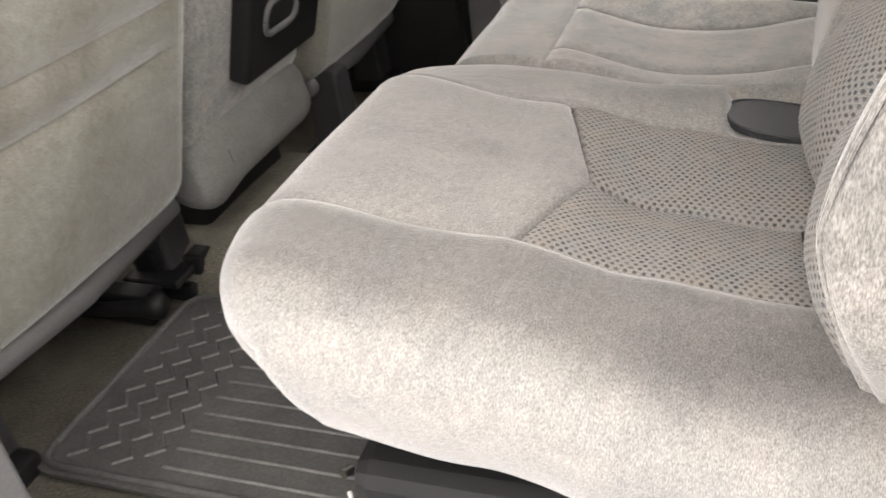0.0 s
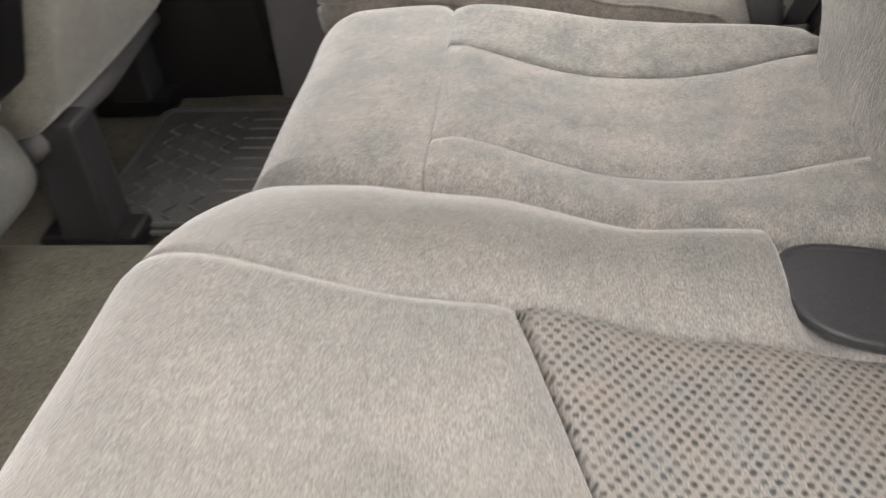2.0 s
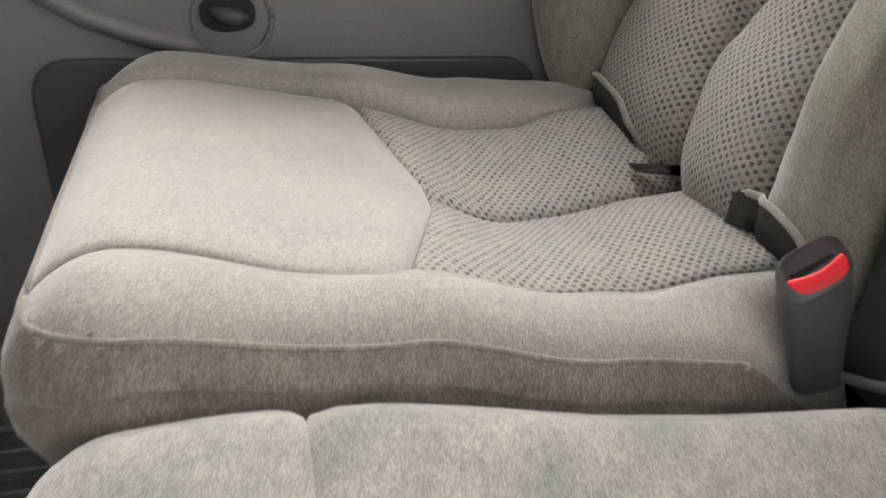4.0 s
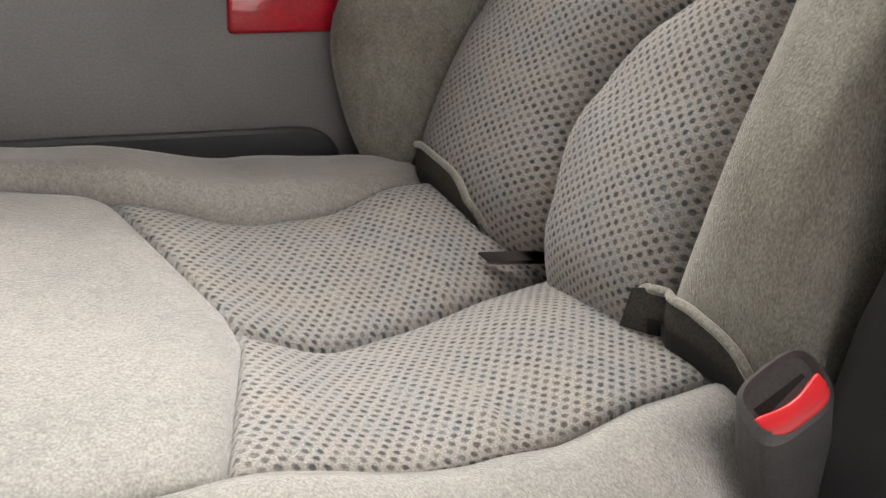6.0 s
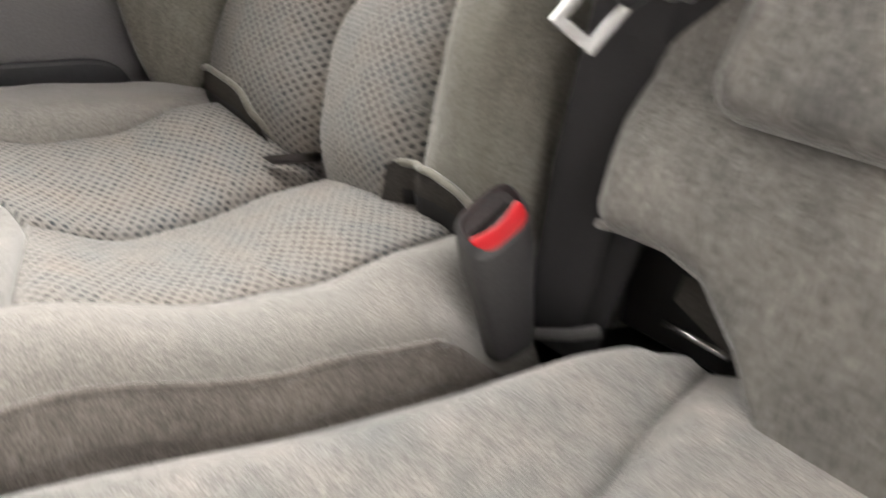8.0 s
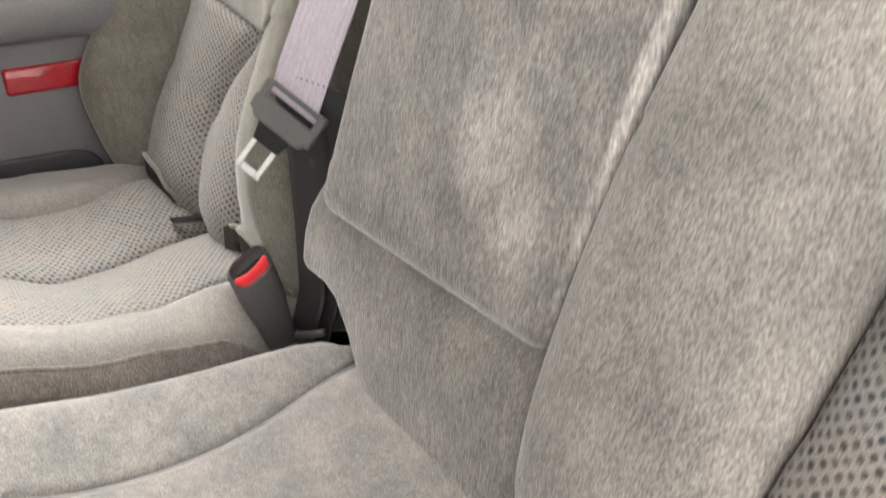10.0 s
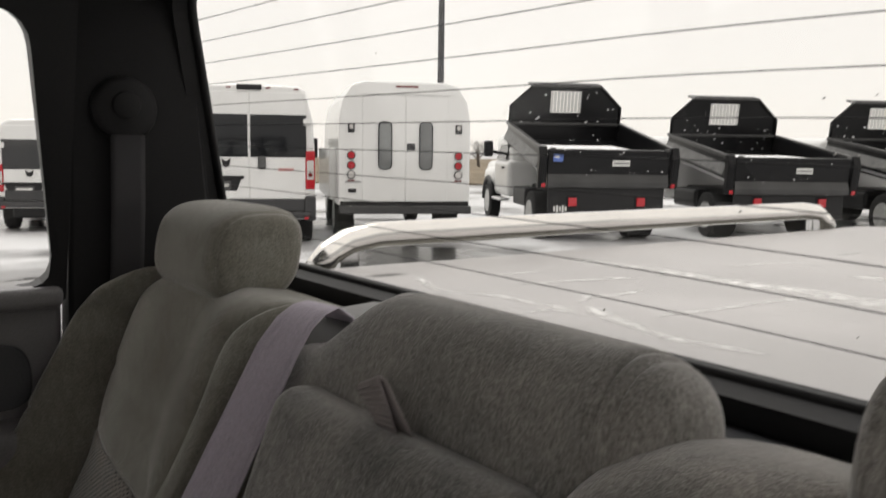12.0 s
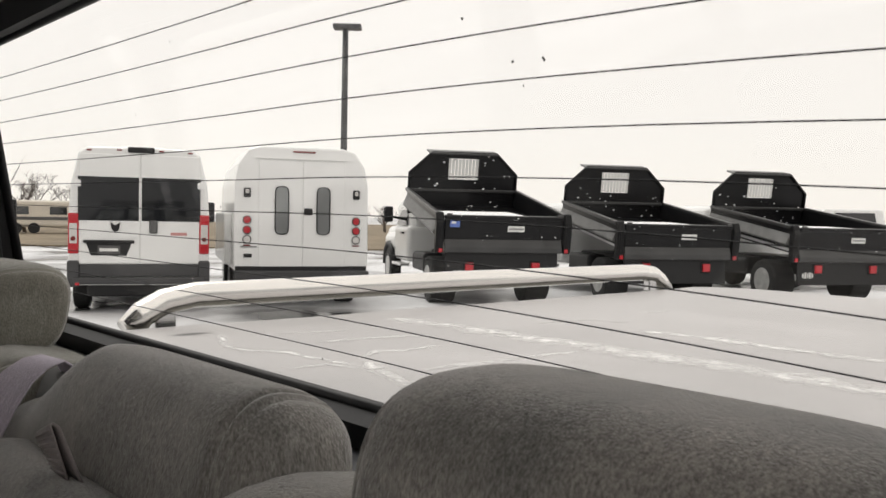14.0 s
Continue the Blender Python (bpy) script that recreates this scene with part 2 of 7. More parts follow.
    l.new(base.outputs[0], mix.inputs[1])
    l.new(ramp.outputs[0], mix.inputs[2])
    thread = n.new("ShaderNodeMixRGB")
    thread.blend_type, thread.inputs[0].default_value = "OVERLAY", 0.85
    big = n.new("ShaderNodeTexNoise")
    big.inputs["Scale"].default_value, big.inputs["Detail"].default_value = 900.0, 1.0
    l.new(uv, big.inputs["Vector"])
    l.new(mix.outputs[0], thread.inputs[1])
    l.new(big.outputs[0], thread.inputs[2])
    bs = n["Principled BSDF"]
    l.new(thread.outputs[0], bs.inputs["Base Color"])
    bump = n.new("ShaderNodeBump")
    bump.inputs["Strength"].default_value, bump.inputs["Distance"].default_value, bump.invert = 0.5, 0.0015, True
    l.new(dots, bump.inputs["Height"])
    l.new(bump.outputs[0], bs.inputs["Normal"])
    return m


KNIT = knit_material()


def spots(m, co, scale, marks):
    """Ragged-edged stains and painted nap shade: each (centre, half size, softness, factor, raggedness) lightens or
    darkens the colour.
    """
    n, l = m.node_tree.nodes, m.node_tree.links
    bs = n["Principled BSDF"]
    base = bs.inputs["Base Color"].links[0].from_socket
    wob = n.new("ShaderNodeTexNoise")
    wob.inputs["Scale"].default_value, wob.inputs["Detail"].default_value = scale, 4.0
    l.new(co, wob.inputs["Vector"])
    for centre, size, soft, pale, lump in marks:
        a, b, c = n.new("ShaderNodeVectorMath"), n.new("ShaderNodeVectorMath"), n.new("ShaderNodeVectorMath")
        a.operation, a.inputs[1].default_value = "SUBTRACT", centre
        b.operation, b.inputs[1].default_value = "DIVIDE", size
        c.operation = "LENGTH"
        l.new(co, a.inputs[0])
        l.new(a.outputs[0], b.inputs[0])
        l.new(b.outputs[0], c.inputs[0])
        d = n.new("ShaderNodeMath")
        d.operation, d.inputs[1].default_value = "MULTIPLY_ADD", lump
        l.new(wob.outputs[0], d.inputs[0])
        l.new(c.outputs["Value"], d.inputs[2])
        r = n.new("ShaderNodeMapRange")
        r.inputs[1].default_value, r.inputs[2].default_value = 1.0 + lump * 0.5 - soft, 1.0 + lump * 0.5
        r.inputs[3].default_value, r.inputs[4].default_value = pale, 1.0
        l.new(d.outputs[0], r.inputs[0])
        mul = n.new("ShaderNodeVectorMath")
        mul.operation = "SCALE"
        l.new(base, mul.inputs[0])
        l.new(r.outputs[0], mul.inputs["Scale"])
        base = mul.outputs[0]
    l.new(base, bs.inputs["Base Color"])


def stained_velour():
    """Brown-grey velour with a pale dried stain and a rubbed streak along one edge, in cloth coordinates."""
    m = material("stained_velour", (0.272, 0.257, 0.240), 0.92, grain=0.4, grain_scale=640, nap=(1.0, 1.0, 0.22), stain=0.28, stain_scale=13, bump=0.6, bump_scale=620, sheen=0.9, tint=(0.250, 0.245, 0.236), spec=0.15, streak=0.18, streak_scale=200)
    uv = m.node_tree.nodes.new("ShaderNodeUVMap").outputs[0]
    spots(m, uv, 28.0, (((0.79, 0.275, 0), (0.062, 0.062, 1), 0.7, 1.55, 0.6), ((0.689, 0.31, 0), (0.005, 0.2, 1), 0.8, 2.4, 1.1), ((0.735, 0.21, 0), (0.03, 0.035, 1), 0.7, 1.45, 0.8), ((0.80, 0.2, 0), (0.05, 0.022, 1), 0.8, 0.7, 0.6), ((0.92, 0.36, 0), (0.05, 0.08, 1), 0.8, 0.76, 0.6), ((0.73, 0.44, 0), (0.03, 0.02, 1), 0.8, 0.8, 0.6)))
    return m


ARM_VELOUR = stained_velour()


def nap_shade_velour():
    """Seat velour with nap shade painted into the colour: dark along the crest of the outer bolster and in soft
    patches, pale beside it.
    """
    m = material("nap_shade_velour", (0.345, 0.325, 0.306), 0.9, grain=0.34, grain_scale=900, nap=(1.0, 0.55, 0.4), stain=0.06, stain_scale=16, bump=0.6, bump_scale=800, sheen=1.0, tint=(0.322, 0.318, 0.306), spec=0.15, streak=0.08, streak_scale=170)
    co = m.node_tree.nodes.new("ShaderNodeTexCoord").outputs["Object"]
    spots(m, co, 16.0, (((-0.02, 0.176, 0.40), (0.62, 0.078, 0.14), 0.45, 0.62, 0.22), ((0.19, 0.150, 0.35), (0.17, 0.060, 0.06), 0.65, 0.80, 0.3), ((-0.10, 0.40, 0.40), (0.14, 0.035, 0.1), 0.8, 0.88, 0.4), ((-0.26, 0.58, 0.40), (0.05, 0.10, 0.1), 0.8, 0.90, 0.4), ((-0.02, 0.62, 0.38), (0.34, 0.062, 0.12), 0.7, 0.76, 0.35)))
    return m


SEAT_VELOUR = nap_shade_velour()


def glass_material():
    m = bpy.data.materials.new("window_glass")
    m.use_nodes = True
    n, l = m.node_tree.nodes, m.node_tree.links
    clear, gloss, mix = n.new("ShaderNodeBsdfTransparent"), n.new("ShaderNodeBsdfGlossy"), n.new("ShaderNodeMixShader")
    clear.inputs[0].default_value = (0.97, 0.98, 0.975, 1)
    gloss.inputs["Roughness"].default_value = 0.02
    mix.inputs[0].default_value = 0.035
    l.new(clear.outputs[0], mix.inputs[1])
    l.new(gloss.outputs[0], mix.inputs[2])
    l.new(mix.outputs[0], n["Material Output"].inputs[0])
    return m


GLASS = glass_material()


# ---- mesh helpers ----
def mesh_of(name, verts, faces, smooth=True, uvs=None):
    me = bpy.data.meshes.new(name)
    me.from_pydata([tuple(v) for v in verts], [], faces)
    if uvs is not None:
        lay = me.uv_layers.new(name="UVMap")
        for lp in me.loops:
            lay.data[lp.index].uv = uvs[lp.vertex_index]
    if smooth:
        me.polygons.foreach_set("use_smooth", [True] * len(me.polygons))
    me.update()
    return me


def attach(name, me, mat, parent=None, label="", at=None):
    ob = new(name, me)
    if mat is not None and not me.materials:
        me.materials.append(mat)
    if parent is not None:
        ob.parent = parent
    if at is not None:
        ob.matrix_basis = at
    if label:
        ob["label"] = label
    return ob


def part(name, bm, mat, parent=None, label="", smooth=False, at=None):
    me = bpy.data.meshes.new(name)
    bm.to_mesh(me)
    bm.free()
    if smooth:
        me.polygons.foreach_set("use_smooth", [True] * len(me.polygons))
    return attach(name, me, mat, parent, label, at)


def thing(name, label, category, group="", kind="", at=None):
    ob = new(name)
    ob.empty_display_size = 0.05
    if at is not None:
        ob.matrix_basis = at
    return tagged(ob, label, category, group, kind)


def add_box(bm, lo, hi, bevel=0.0, seg=2, m=None):
    """A bevelled box between two corners, added to bm."""
    c = [(a + b) / 2 for a, b in zip(lo, hi)]
    s = [abs(b - a) for a, b in zip(lo, hi)]
    mat = Matrix.Translation(c) @ Matrix.Diagonal((*s, 1))
    if m is not None:
        mat = m @ mat
    vs = bmesh.ops.create_cube(bm, size=1.0, matrix=mat)["verts"]
    if bevel:
        es = {e for v in vs for e in v.link_edges}
        bmesh.ops.bevel(bm, geom=list(es), offset=bevel, segments=seg, affect="EDGES", profile=0.5)


def box(lo, hi, bevel=0.0, seg=2, m=None):
    bm = bmesh.new()
    add_box(bm, lo, hi, bevel, seg, m)
    return bm


def prism(points, depth, axis=(0, 1, 0), bevel=0.0, seg=2):
    """A polygon of 3D points pushed along an axis."""
    bm = bmesh.new()
    vs = [bm.verts.new(p) for p in points]
    f = bm.faces.new(vs)
    r = bmesh.ops.extrude_face_region(bm, geom=[f])
    bmesh.ops.translate(bm, vec=Vector(axis) * depth, verts=[g for g in r["geom"] if isinstance(g, bmesh.types.BMVert)])
    bmesh.ops.recalc_face_normals(bm, faces=bm.faces)
    if bevel:
        bmesh.ops.bevel(bm, geom=bm.edges[:], offset=bevel, segments=seg, affect="EDGES", profile=0.5)
    return bm


def tube(points, radius, n=10, bm=None, flat=1.0):
    """A round (or flattened) bar along points."""
    bm = bm or bmesh.new()
    pts = [Vector(p) for p in points]
    rings = []
    side = None
    for i, p in enumerate(pts):
        d = (pts[min(i + 1, len(pts) - 1)] - pts[max(i - 1, 0)]).normalized()
        if side is None:
            side = d.orthogonal().normalized()
        side = (side - d * side.dot(d)).normalized()
        up = d.cross(side)
        r = radius[i] if isinstance(radius, (list, tuple)) else radius
        rings.append([bm.verts.new(p + side * math.cos(2 * math.pi * k / n) * r + up * math.sin(2 * math.pi * k / n) * r * flat) for k in range(n)])
    for a, b in zip(rings, rings[1:]):
        for k in range(n):
            bm.faces.new((a[k], a[(k + 1) % n], b[(k + 1) % n], b[k]))
    bm.faces.new(rings[0][::-1])
    bm.faces.new(rings[-1])
    return bm


def disc(centre, axis, radius, depth, n=20, bm=None, bevel=0.0):
    """A short cylinder."""
    bm = bm or bmesh.new()
    q = Vector(axis).to_track_quat("Z", "Y").to_matrix().to_4x4()
    vs = bmesh.ops.create_cone(bm, cap_ends=True, segments=n, radius1=radius, radius2=radius, depth=depth, matrix=Matrix.Translation(centre) @ q)["verts"]
    if bevel:
        es = [e for e in {e for v in vs for e in v.link_edges} if len(e.link_faces) == 2 and e.calc_face_angle(0) > 1]
        bmesh.ops.bevel(bm, geom=es, offset=bevel, segments=2, affect="EDGES", profile=0.5)
    return bm


def lerp(x, pairs):
    """Smooth curve through (x, y) pairs."""
    if x <= pairs[0][0]:
        return pairs[0][1]
    for (a, p), (b, q) in zip(pairs, pairs[1:]):
        if x <= b:
            s = (x - a) / (b - a)
            s = s * s * (3 - 2 * s)
            return p + (q - p) * s
    return pairs[-1][1]


def line(x, pairs):
    return float(np.interp(x, [p[0] for p in pairs], [p[1] for p in pairs]))


def curve(x, pairs):
    """A rounded curve through (x, y) pairs."""
    if x <= pairs[0][0]:
        return pairs[0][1]
    if x >= pairs[-1][0]:
        return pairs[-1][1]
    i = max(k for k in range(len(pairs) - 1) if pairs[k][0] <= x)
    (a, p), (b, q) = pairs[i], pairs[i + 1]
    g = [(pairs[min(k + 1, len(pairs) - 1)][1] - pairs[max(k - 1, 0)][1]) / (pairs[min(k + 1, len(pairs) - 1)][0] - pairs[max(k - 1, 0)][0]) * (b - a) for k in (i, i + 1)]
    t = (x - a) / (b - a)
    return (2 * t ** 3 - 3 * t * t + 1) * p + (t ** 3 - 2 * t * t + t) * g[0] + (3 * t * t - 2 * t ** 3) * q + (t ** 3 - t * t) * g[1]


def bell(d, w):
    return math.exp(-(d / w) ** 2)


def steps(marks, gap, near=0.0022):
    """Sample places from the first mark to the last, with a close pair of samples at each inner mark."""
    out = []
    for a, b in zip(marks, marks[1:]):
        n = max(2, int(round((b - a) / gap)))
        row = [a + (b - a) * i / n for i in range(n + 1)]
        row = [a, a + near] + row[1:-1] + [b - near]
        out += sorted(row)
    return out + [marks[-1]]


def round_steps(lo, hi, marks, r_lo, r_hi, gap):
    """Samples that crowd along the rounded edges at both ends."""
    arc = [r_lo * (1 - math.cos(a)) for a in np.linspace(0, math.pi / 2, 9)[:-1]]
    end = [r_hi * (1 - math.cos(a)) for a in np.linspace(0, math.pi / 2, 9)[:-1]]
    mid = steps([lo + r_lo, *[m for m in marks if lo + r_lo < m < hi - r_hi], hi - r_hi], gap)
    return sorted({round(v, 5) for v in [lo + a for a in arc] + mid + [hi - a for a in end]})


def cloth(parent, us, vs, place, regions, skirt=None, flip=False, tuck=0.0, lift=0.0):
    """A padded cover: place(u, v) gives a point and cloth coordinates; each region (name, material, label, test) of it becomes a part of its own.
    skirt: (down vector, list of (drop, inset)) continues the rim as the boxing."""
    grid = [[place(u, v) for v in vs] for u in us]
    nu, nv = len(us), len(vs)
    made = []
    for name, mat, label, test in regions:
        index, verts, uvs, faces = {}, [], [], []

        def vid(i, j):
            if (i, j) not in index:
                index[i, j] = len(verts)
                verts.append(grid[i][j][0])
                uvs.append(grid[i][j][1])
            return index[i, j]

        for i in range(nu - 1):
            for j in range(nv - 1):
                if test((us[i] + us[i + 1]) / 2, (vs[j] + vs[j + 1]) / 2):
                    f = (vid(i, j), vid(i + 1, j), vid(i + 1, j + 1), vid(i, j + 1))
                    faces.append(f[::-1] if flip else f)
        if faces:
            made.append(attach(name, mesh_of(name, verts, faces, uvs=uvs), mat, parent, label))
    if skirt:
        name, mat, down, rings, label = skirt
        loop = [(i, 0) for i in range(nu)] + [(nu - 1, j) for j in range(1, nv)] + [(i, nv - 1) for i in range(nu - 2, -1, -1)] + [(0, j) for j in range(nv - 2, 0, -1)]
        base = [Vector(grid[i][j][0]) for i, j in loop]
        keep = [base[0]]
        for p in base[1:]:
            if (p - keep[-1]).length > (0.0004 if len(made) == 1 else 0.0015):
                keep.append(p)
        base = keep
        dn = Vector(down).normalized()
        cen = sum(base, Vector()) / len(base)
        outs = []
        n = len(base)
        for k in range(n):
            t = (base[(k + 2) % n] - base[k - 2])
            o = t.cross(dn)
            o = o - dn * o.dot(dn)
            o = o.normalized() if o.length > 1e-6 else Vector((1, 0, 0))
            if o.dot(base[k] - cen) < 0:
                o = -o
            outs.append(o)
        verts, faces, uvs = [], [], []
        for drop, inset in rings:
            for k in range(n):
                verts.append(base[k] + dn * drop * (1 - lift * abs(outs[k].y)) - outs[k] * inset * (1 + tuck * max(0.0, -outs[k].x)))
                uvs.append((k * 0.01, drop))
        for r in range(len(rings) - 1):
            for k in range(n):
                a, b2 = r * n + k, r * n + (k + 1) % n
                f = (a, b2, b2 + n, a + n)
                faces.append(f if flip else f[::-1])
        faces.append([(len(rings) - 1) * n + k for k in range(n)])
        if len(made) == 1:
            bm = bmesh.new()
            bm.from_mesh(made[0].data)
            bm.from_mesh(mesh_of(name, verts, faces, uvs=uvs))
            bmesh.ops.remove_doubles(bm, verts=bm.verts[:], dist=0.0005)
            bmesh.ops.recalc_face_normals(bm, faces=bm.faces)
            bm.to_mesh(made[0].data)
            bm.free()
            made[0].data.polygons.foreach_set("use_smooth", [True] * len(made[0].data.polygons))
        else:
            made.append(attach(name, mesh_of(name, verts, faces, uvs=uvs), mat, parent, label))
    return made


def rise(t, p=3):
    """From 0 at a seam to 1 inside the stuffed panel."""
    return 1 - (1 - max(0.0, min(1.0, t))) ** p


def swell(s, p):
    """How a stuffed panel rises between its seams at 0 and 1."""
    return (1 - abs(2 * s - 1) ** p)


def rim(d_list):
    """The fall of a rounded edge from distances and radii: (drop, list of pulls back towards the middle)."""
    ks = [max(0.0, 1 - d / r) for d, r in d_list]
    q = math.sqrt(sum(k * k for k in ks))
    if q <= 1e-9:
        return 0.0, [0.0] * len(ks)
    scale = 1.0 if q <= 1 else 1 / q
    r = sum(k * rr for k, (_, rr) in zip(ks, d_list)) / sum(ks)
    qq = min(1.0, q)
    return r * (1 - math.sqrt(max(0.0, 1 - qq * qq))), [k * rr * (1 - scale) for k, (_, rr) in zip(ks, d_list)]


MID = 0.853          # the truck's middle plane, y
FLOOR = 0.0
GROUND = -0.52


# ---- rear seat cushions ----
GROOVE = [(-0.30, 0.742), (-0.23, 0.730), (-0.15, 0.722), (-0.09, 0.707), (-0.03, 0.698), (0.03, 0.676), (0.06, 0.667), (0.10, 0.668), (0.30, 0.667)]


def outer_cushion(parent, mirror, y_in, x_front):
    """An outboard cushion with a dotted knit insert between plain bolsters; written for the far side, mirrored for the near one."""
    y_out, s_out, s_in, x_rear = 1.615, 1.464, 1.158, 0.285
    mid = 1.311
    rf, rs, ri = (0.056 if mirror else 0.068), 0.065, 0.045
    us = round_steps(y_in, y_out, [s_in, mid, s_out], ri, rs, 0.011)
    vb = 0.52
    vs = [0.14 * (1 - math.cos(a)) for a in np.linspace(0, math.pi / 2, 10)[:-1]] + steps([0.14, vb, 0.79, 1.0], 0.015, 0.006)
    nominal = [y_in, s_in, mid, s_out, y_out]
    if mirror:
        runs = [[(x, 2 * MID - y) for x, y in GROOVE], [(-0.28, 1.140), (-0.21, 1.146), (-0.14, 1.155), (0.0, 1.157), (0.28, 1.157)],
                [(0.0, 1.314), (0.28, 1.318)], [(-0.28, 1.462), (-0.2, 1.458), (-0.1, 1.463), (0.28, 1.46)], [(0, y_out)]]
    else:
        runs = [[(0, y_in)], [(-0.26, 1.164), (-0.23, 1.176), (-0.19, 1.182), (-0.14, 1.177), (-0.08, 1.166), (0.02, 1.164), (0.13, 1.164), (0.26, 1.170)],
                [(0.02, 1.311), (0.10, 1.318), (0.2, 1.345), (0.285, 1.366)], [(-0.26, 1.50), (-0.15, 1.53), (-0.05, 1.52), (0.02, 1.49), (0.08, 1.474), (0.15, 1.482), (0.25, 1.50)], [(0, y_out)]]

    def split(y):
        return line(y, [(s_in, -0.022), (mid - 0.012, 0.024), (mid + 0.012, 0.024), (s_out, -0.016)])

    def place(y, v):
        xb = split(y)
        x = x_front + (xb - x_front) * v / vb if v < vb else xb + (x_rear - xb) * (v - vb) / (1 - vb)
        x0 = x
        z = lerp(x, [(-0.30, 0.424), (-0.22, 0.428), (-0.03, 0.398), (0.10, 0.368), (0.20, 0.355), (0.29, 0.352)])
        inside = s_in < y < s_out
        if inside:
            edge = min(y - s_in, s_out - y)
            z -= 0.005 - 0.005 * rise(edge / 0.028)
            if v > vb:
                z -= 0.014 * bell(y - mid, 0.055) * rise((v - vb) / 0.15, 2)
                z -= 0.008 * (1 - rise(abs(y - mid) / 0.024)) * rise((v - vb) / 0.04)
            z -= 0.006 * (1 - rise(abs(v - vb) / 0.06))
        elif mirror and y < s_in:
            k = (s_in - y) / (s_in - y_in)
            crest = curve(x, [(-0.28, 0.378), (-0.24, 0.392), (-0.15, 0.397), (-0.05, 0.394), (0.05, 0.389), (0.13, 0.386), (0.29, 0.38)])
            low = curve(x, [(-0.28, 0.350), (-0.24, 0.362), (-0.1, 0.368), (0.0, 0.368), (0.06, 0.364), (0.15, 0.360), (0.29, 0.355)])
            z = curve(k, [(0.0, z - 0.005), (0.3, z * 0.45 + crest * 0.55 + 0.003), (0.65, crest), (0.9, crest * 0.35 + low * 0.65), (1.0, low)])
            z += (0.349 - z) * lerp(x, [(0.140, 0.0), (0.162, 1.0)]) * lerp(k, [(0.02, 0.0), (0.10, 1.0)])
        else:
            t = (s_in - y) / 0.03 if y < mid else (y - s_out) / 0.032
            z -= 0.005 - (0.008 + 0.010 * lerp(x, [(-0.2, 0.0), (0.0, 1), (0.16, 0.9), (0.25, 0.3)])) * rise(t)
            if y > mid and mirror:
                z -= 0.028 * lerp(x, [(0.02, 0), (0.2, 1)]) * lerp(y, [(1.49, 0), (1.6, 1)])
        if not mirror:
            up = line(x, [(-0.2, 0.004), (-0.02, 0.006), (0.1, 0.018), (0.2, 0.025), (0.28, 0.022)])
            z += up * (0.5 * lerp(y, [(mid + 0.04, 0.0), (s_out, 1.0)]) + 0.5 * rise((y - s_out) / 0.06))
            if inside:
                z += 0.020 * lerp(x, [(0.13, 0.0), (0.21, 1.0)]) * (0.35 + 0.65 * rise(abs(y - mid) / 0.09, 2))
                for xk, yk, run in ((0.125, 1.185, 0.016), (0.19, 1.33, 0.013)):
                    z += 0.0042 * bell(x - xk - 0.35 * (y - yk), 0.005) * bell(y - yk, run)
            elif y < s_in:
                z += 0.020 * lerp(x, [(0.13, 0.0), (0.21, 1.0)]) * lerp((s_in - y) / (s_in - y_in), [(0.0, 1.0), (0.7, 0.0)])
                z -= 0.050 * lerp(x, [(0.185, 0.0), (0.27, 1.0)]) * lerp((s_in - y) / (s_in - y_in), [(0.2, 0.0), (1.0, 1.0)])
        for s in (s_in, s_out):
            if abs(y - s) < 0.001:
                z -= 0.006
        if inside and abs(v - vb) < 0.001 or (abs(y - mid) < 0.001 and v > vb):
            z -= 0.007
        ahead = max(0.0, 1 - (x - x_front) / 0.22)
        x += ahead * ((0.062 if mirror else 0.040) * max(0.0, 1 - (y_out - y) / 0.15) ** 2 + ((0.030 * max(0.0, 1 - (y - y_in) / 0.11) ** 1.3) if mirror else 0.022 * max(0.0, 1 - (y - y_in) / 0.09) ** 2))
        z += 0.003 * noise.noise((x * 9, y * 9, 1.0))
        drop, pull = rim([(x0 - x_front, rf), (y - y_in, 0.02 if mirror else ri), (y_out - y, rs)])
        yy = line(y, list(zip(nominal, [curve(x0, r) for r in runs])))
        x2, y2 = x + pull[0], yy + pull[1] - pull[2]
        if mirror:
            y2 = 2 * MID - y2
        return (x2, y2, z - drop), (yy, x)

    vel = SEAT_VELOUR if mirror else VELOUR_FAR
    inside = lambda u: s_in < u < s_out

    def sunk(y, v):
        xb = split(y)
        x = x_front + (xb - x_front) * v / vb if v < vb else xb + (x_rear - xb) * (v - vb) / (1 - vb)
        return rim([(x - x_front, rf), (y - y_in, ri), (y_out - y, rs)])[0]

    low = lambda u, v: not mirror and u < mid + 0.2 and sunk(u, v) > 0.020
    regions = [("front_panel", vel, "", lambda u, v: inside(u) and v < vb and not low(u, v)),
               ("knit_insert", KNIT, "light knit insert with staggered dark dots", lambda u, v: inside(u) and v > vb),
               ("inner_bolster", vel, "", lambda u, v: u < s_in and not low(u, v)),
               ("outer_bolster", vel, "", lambda u, v: u > s_out and not low(u, v)),
               ("side_band", SIDE_CLOTH, "brown-grey side cloth under the piping, darkened for shade", low)]
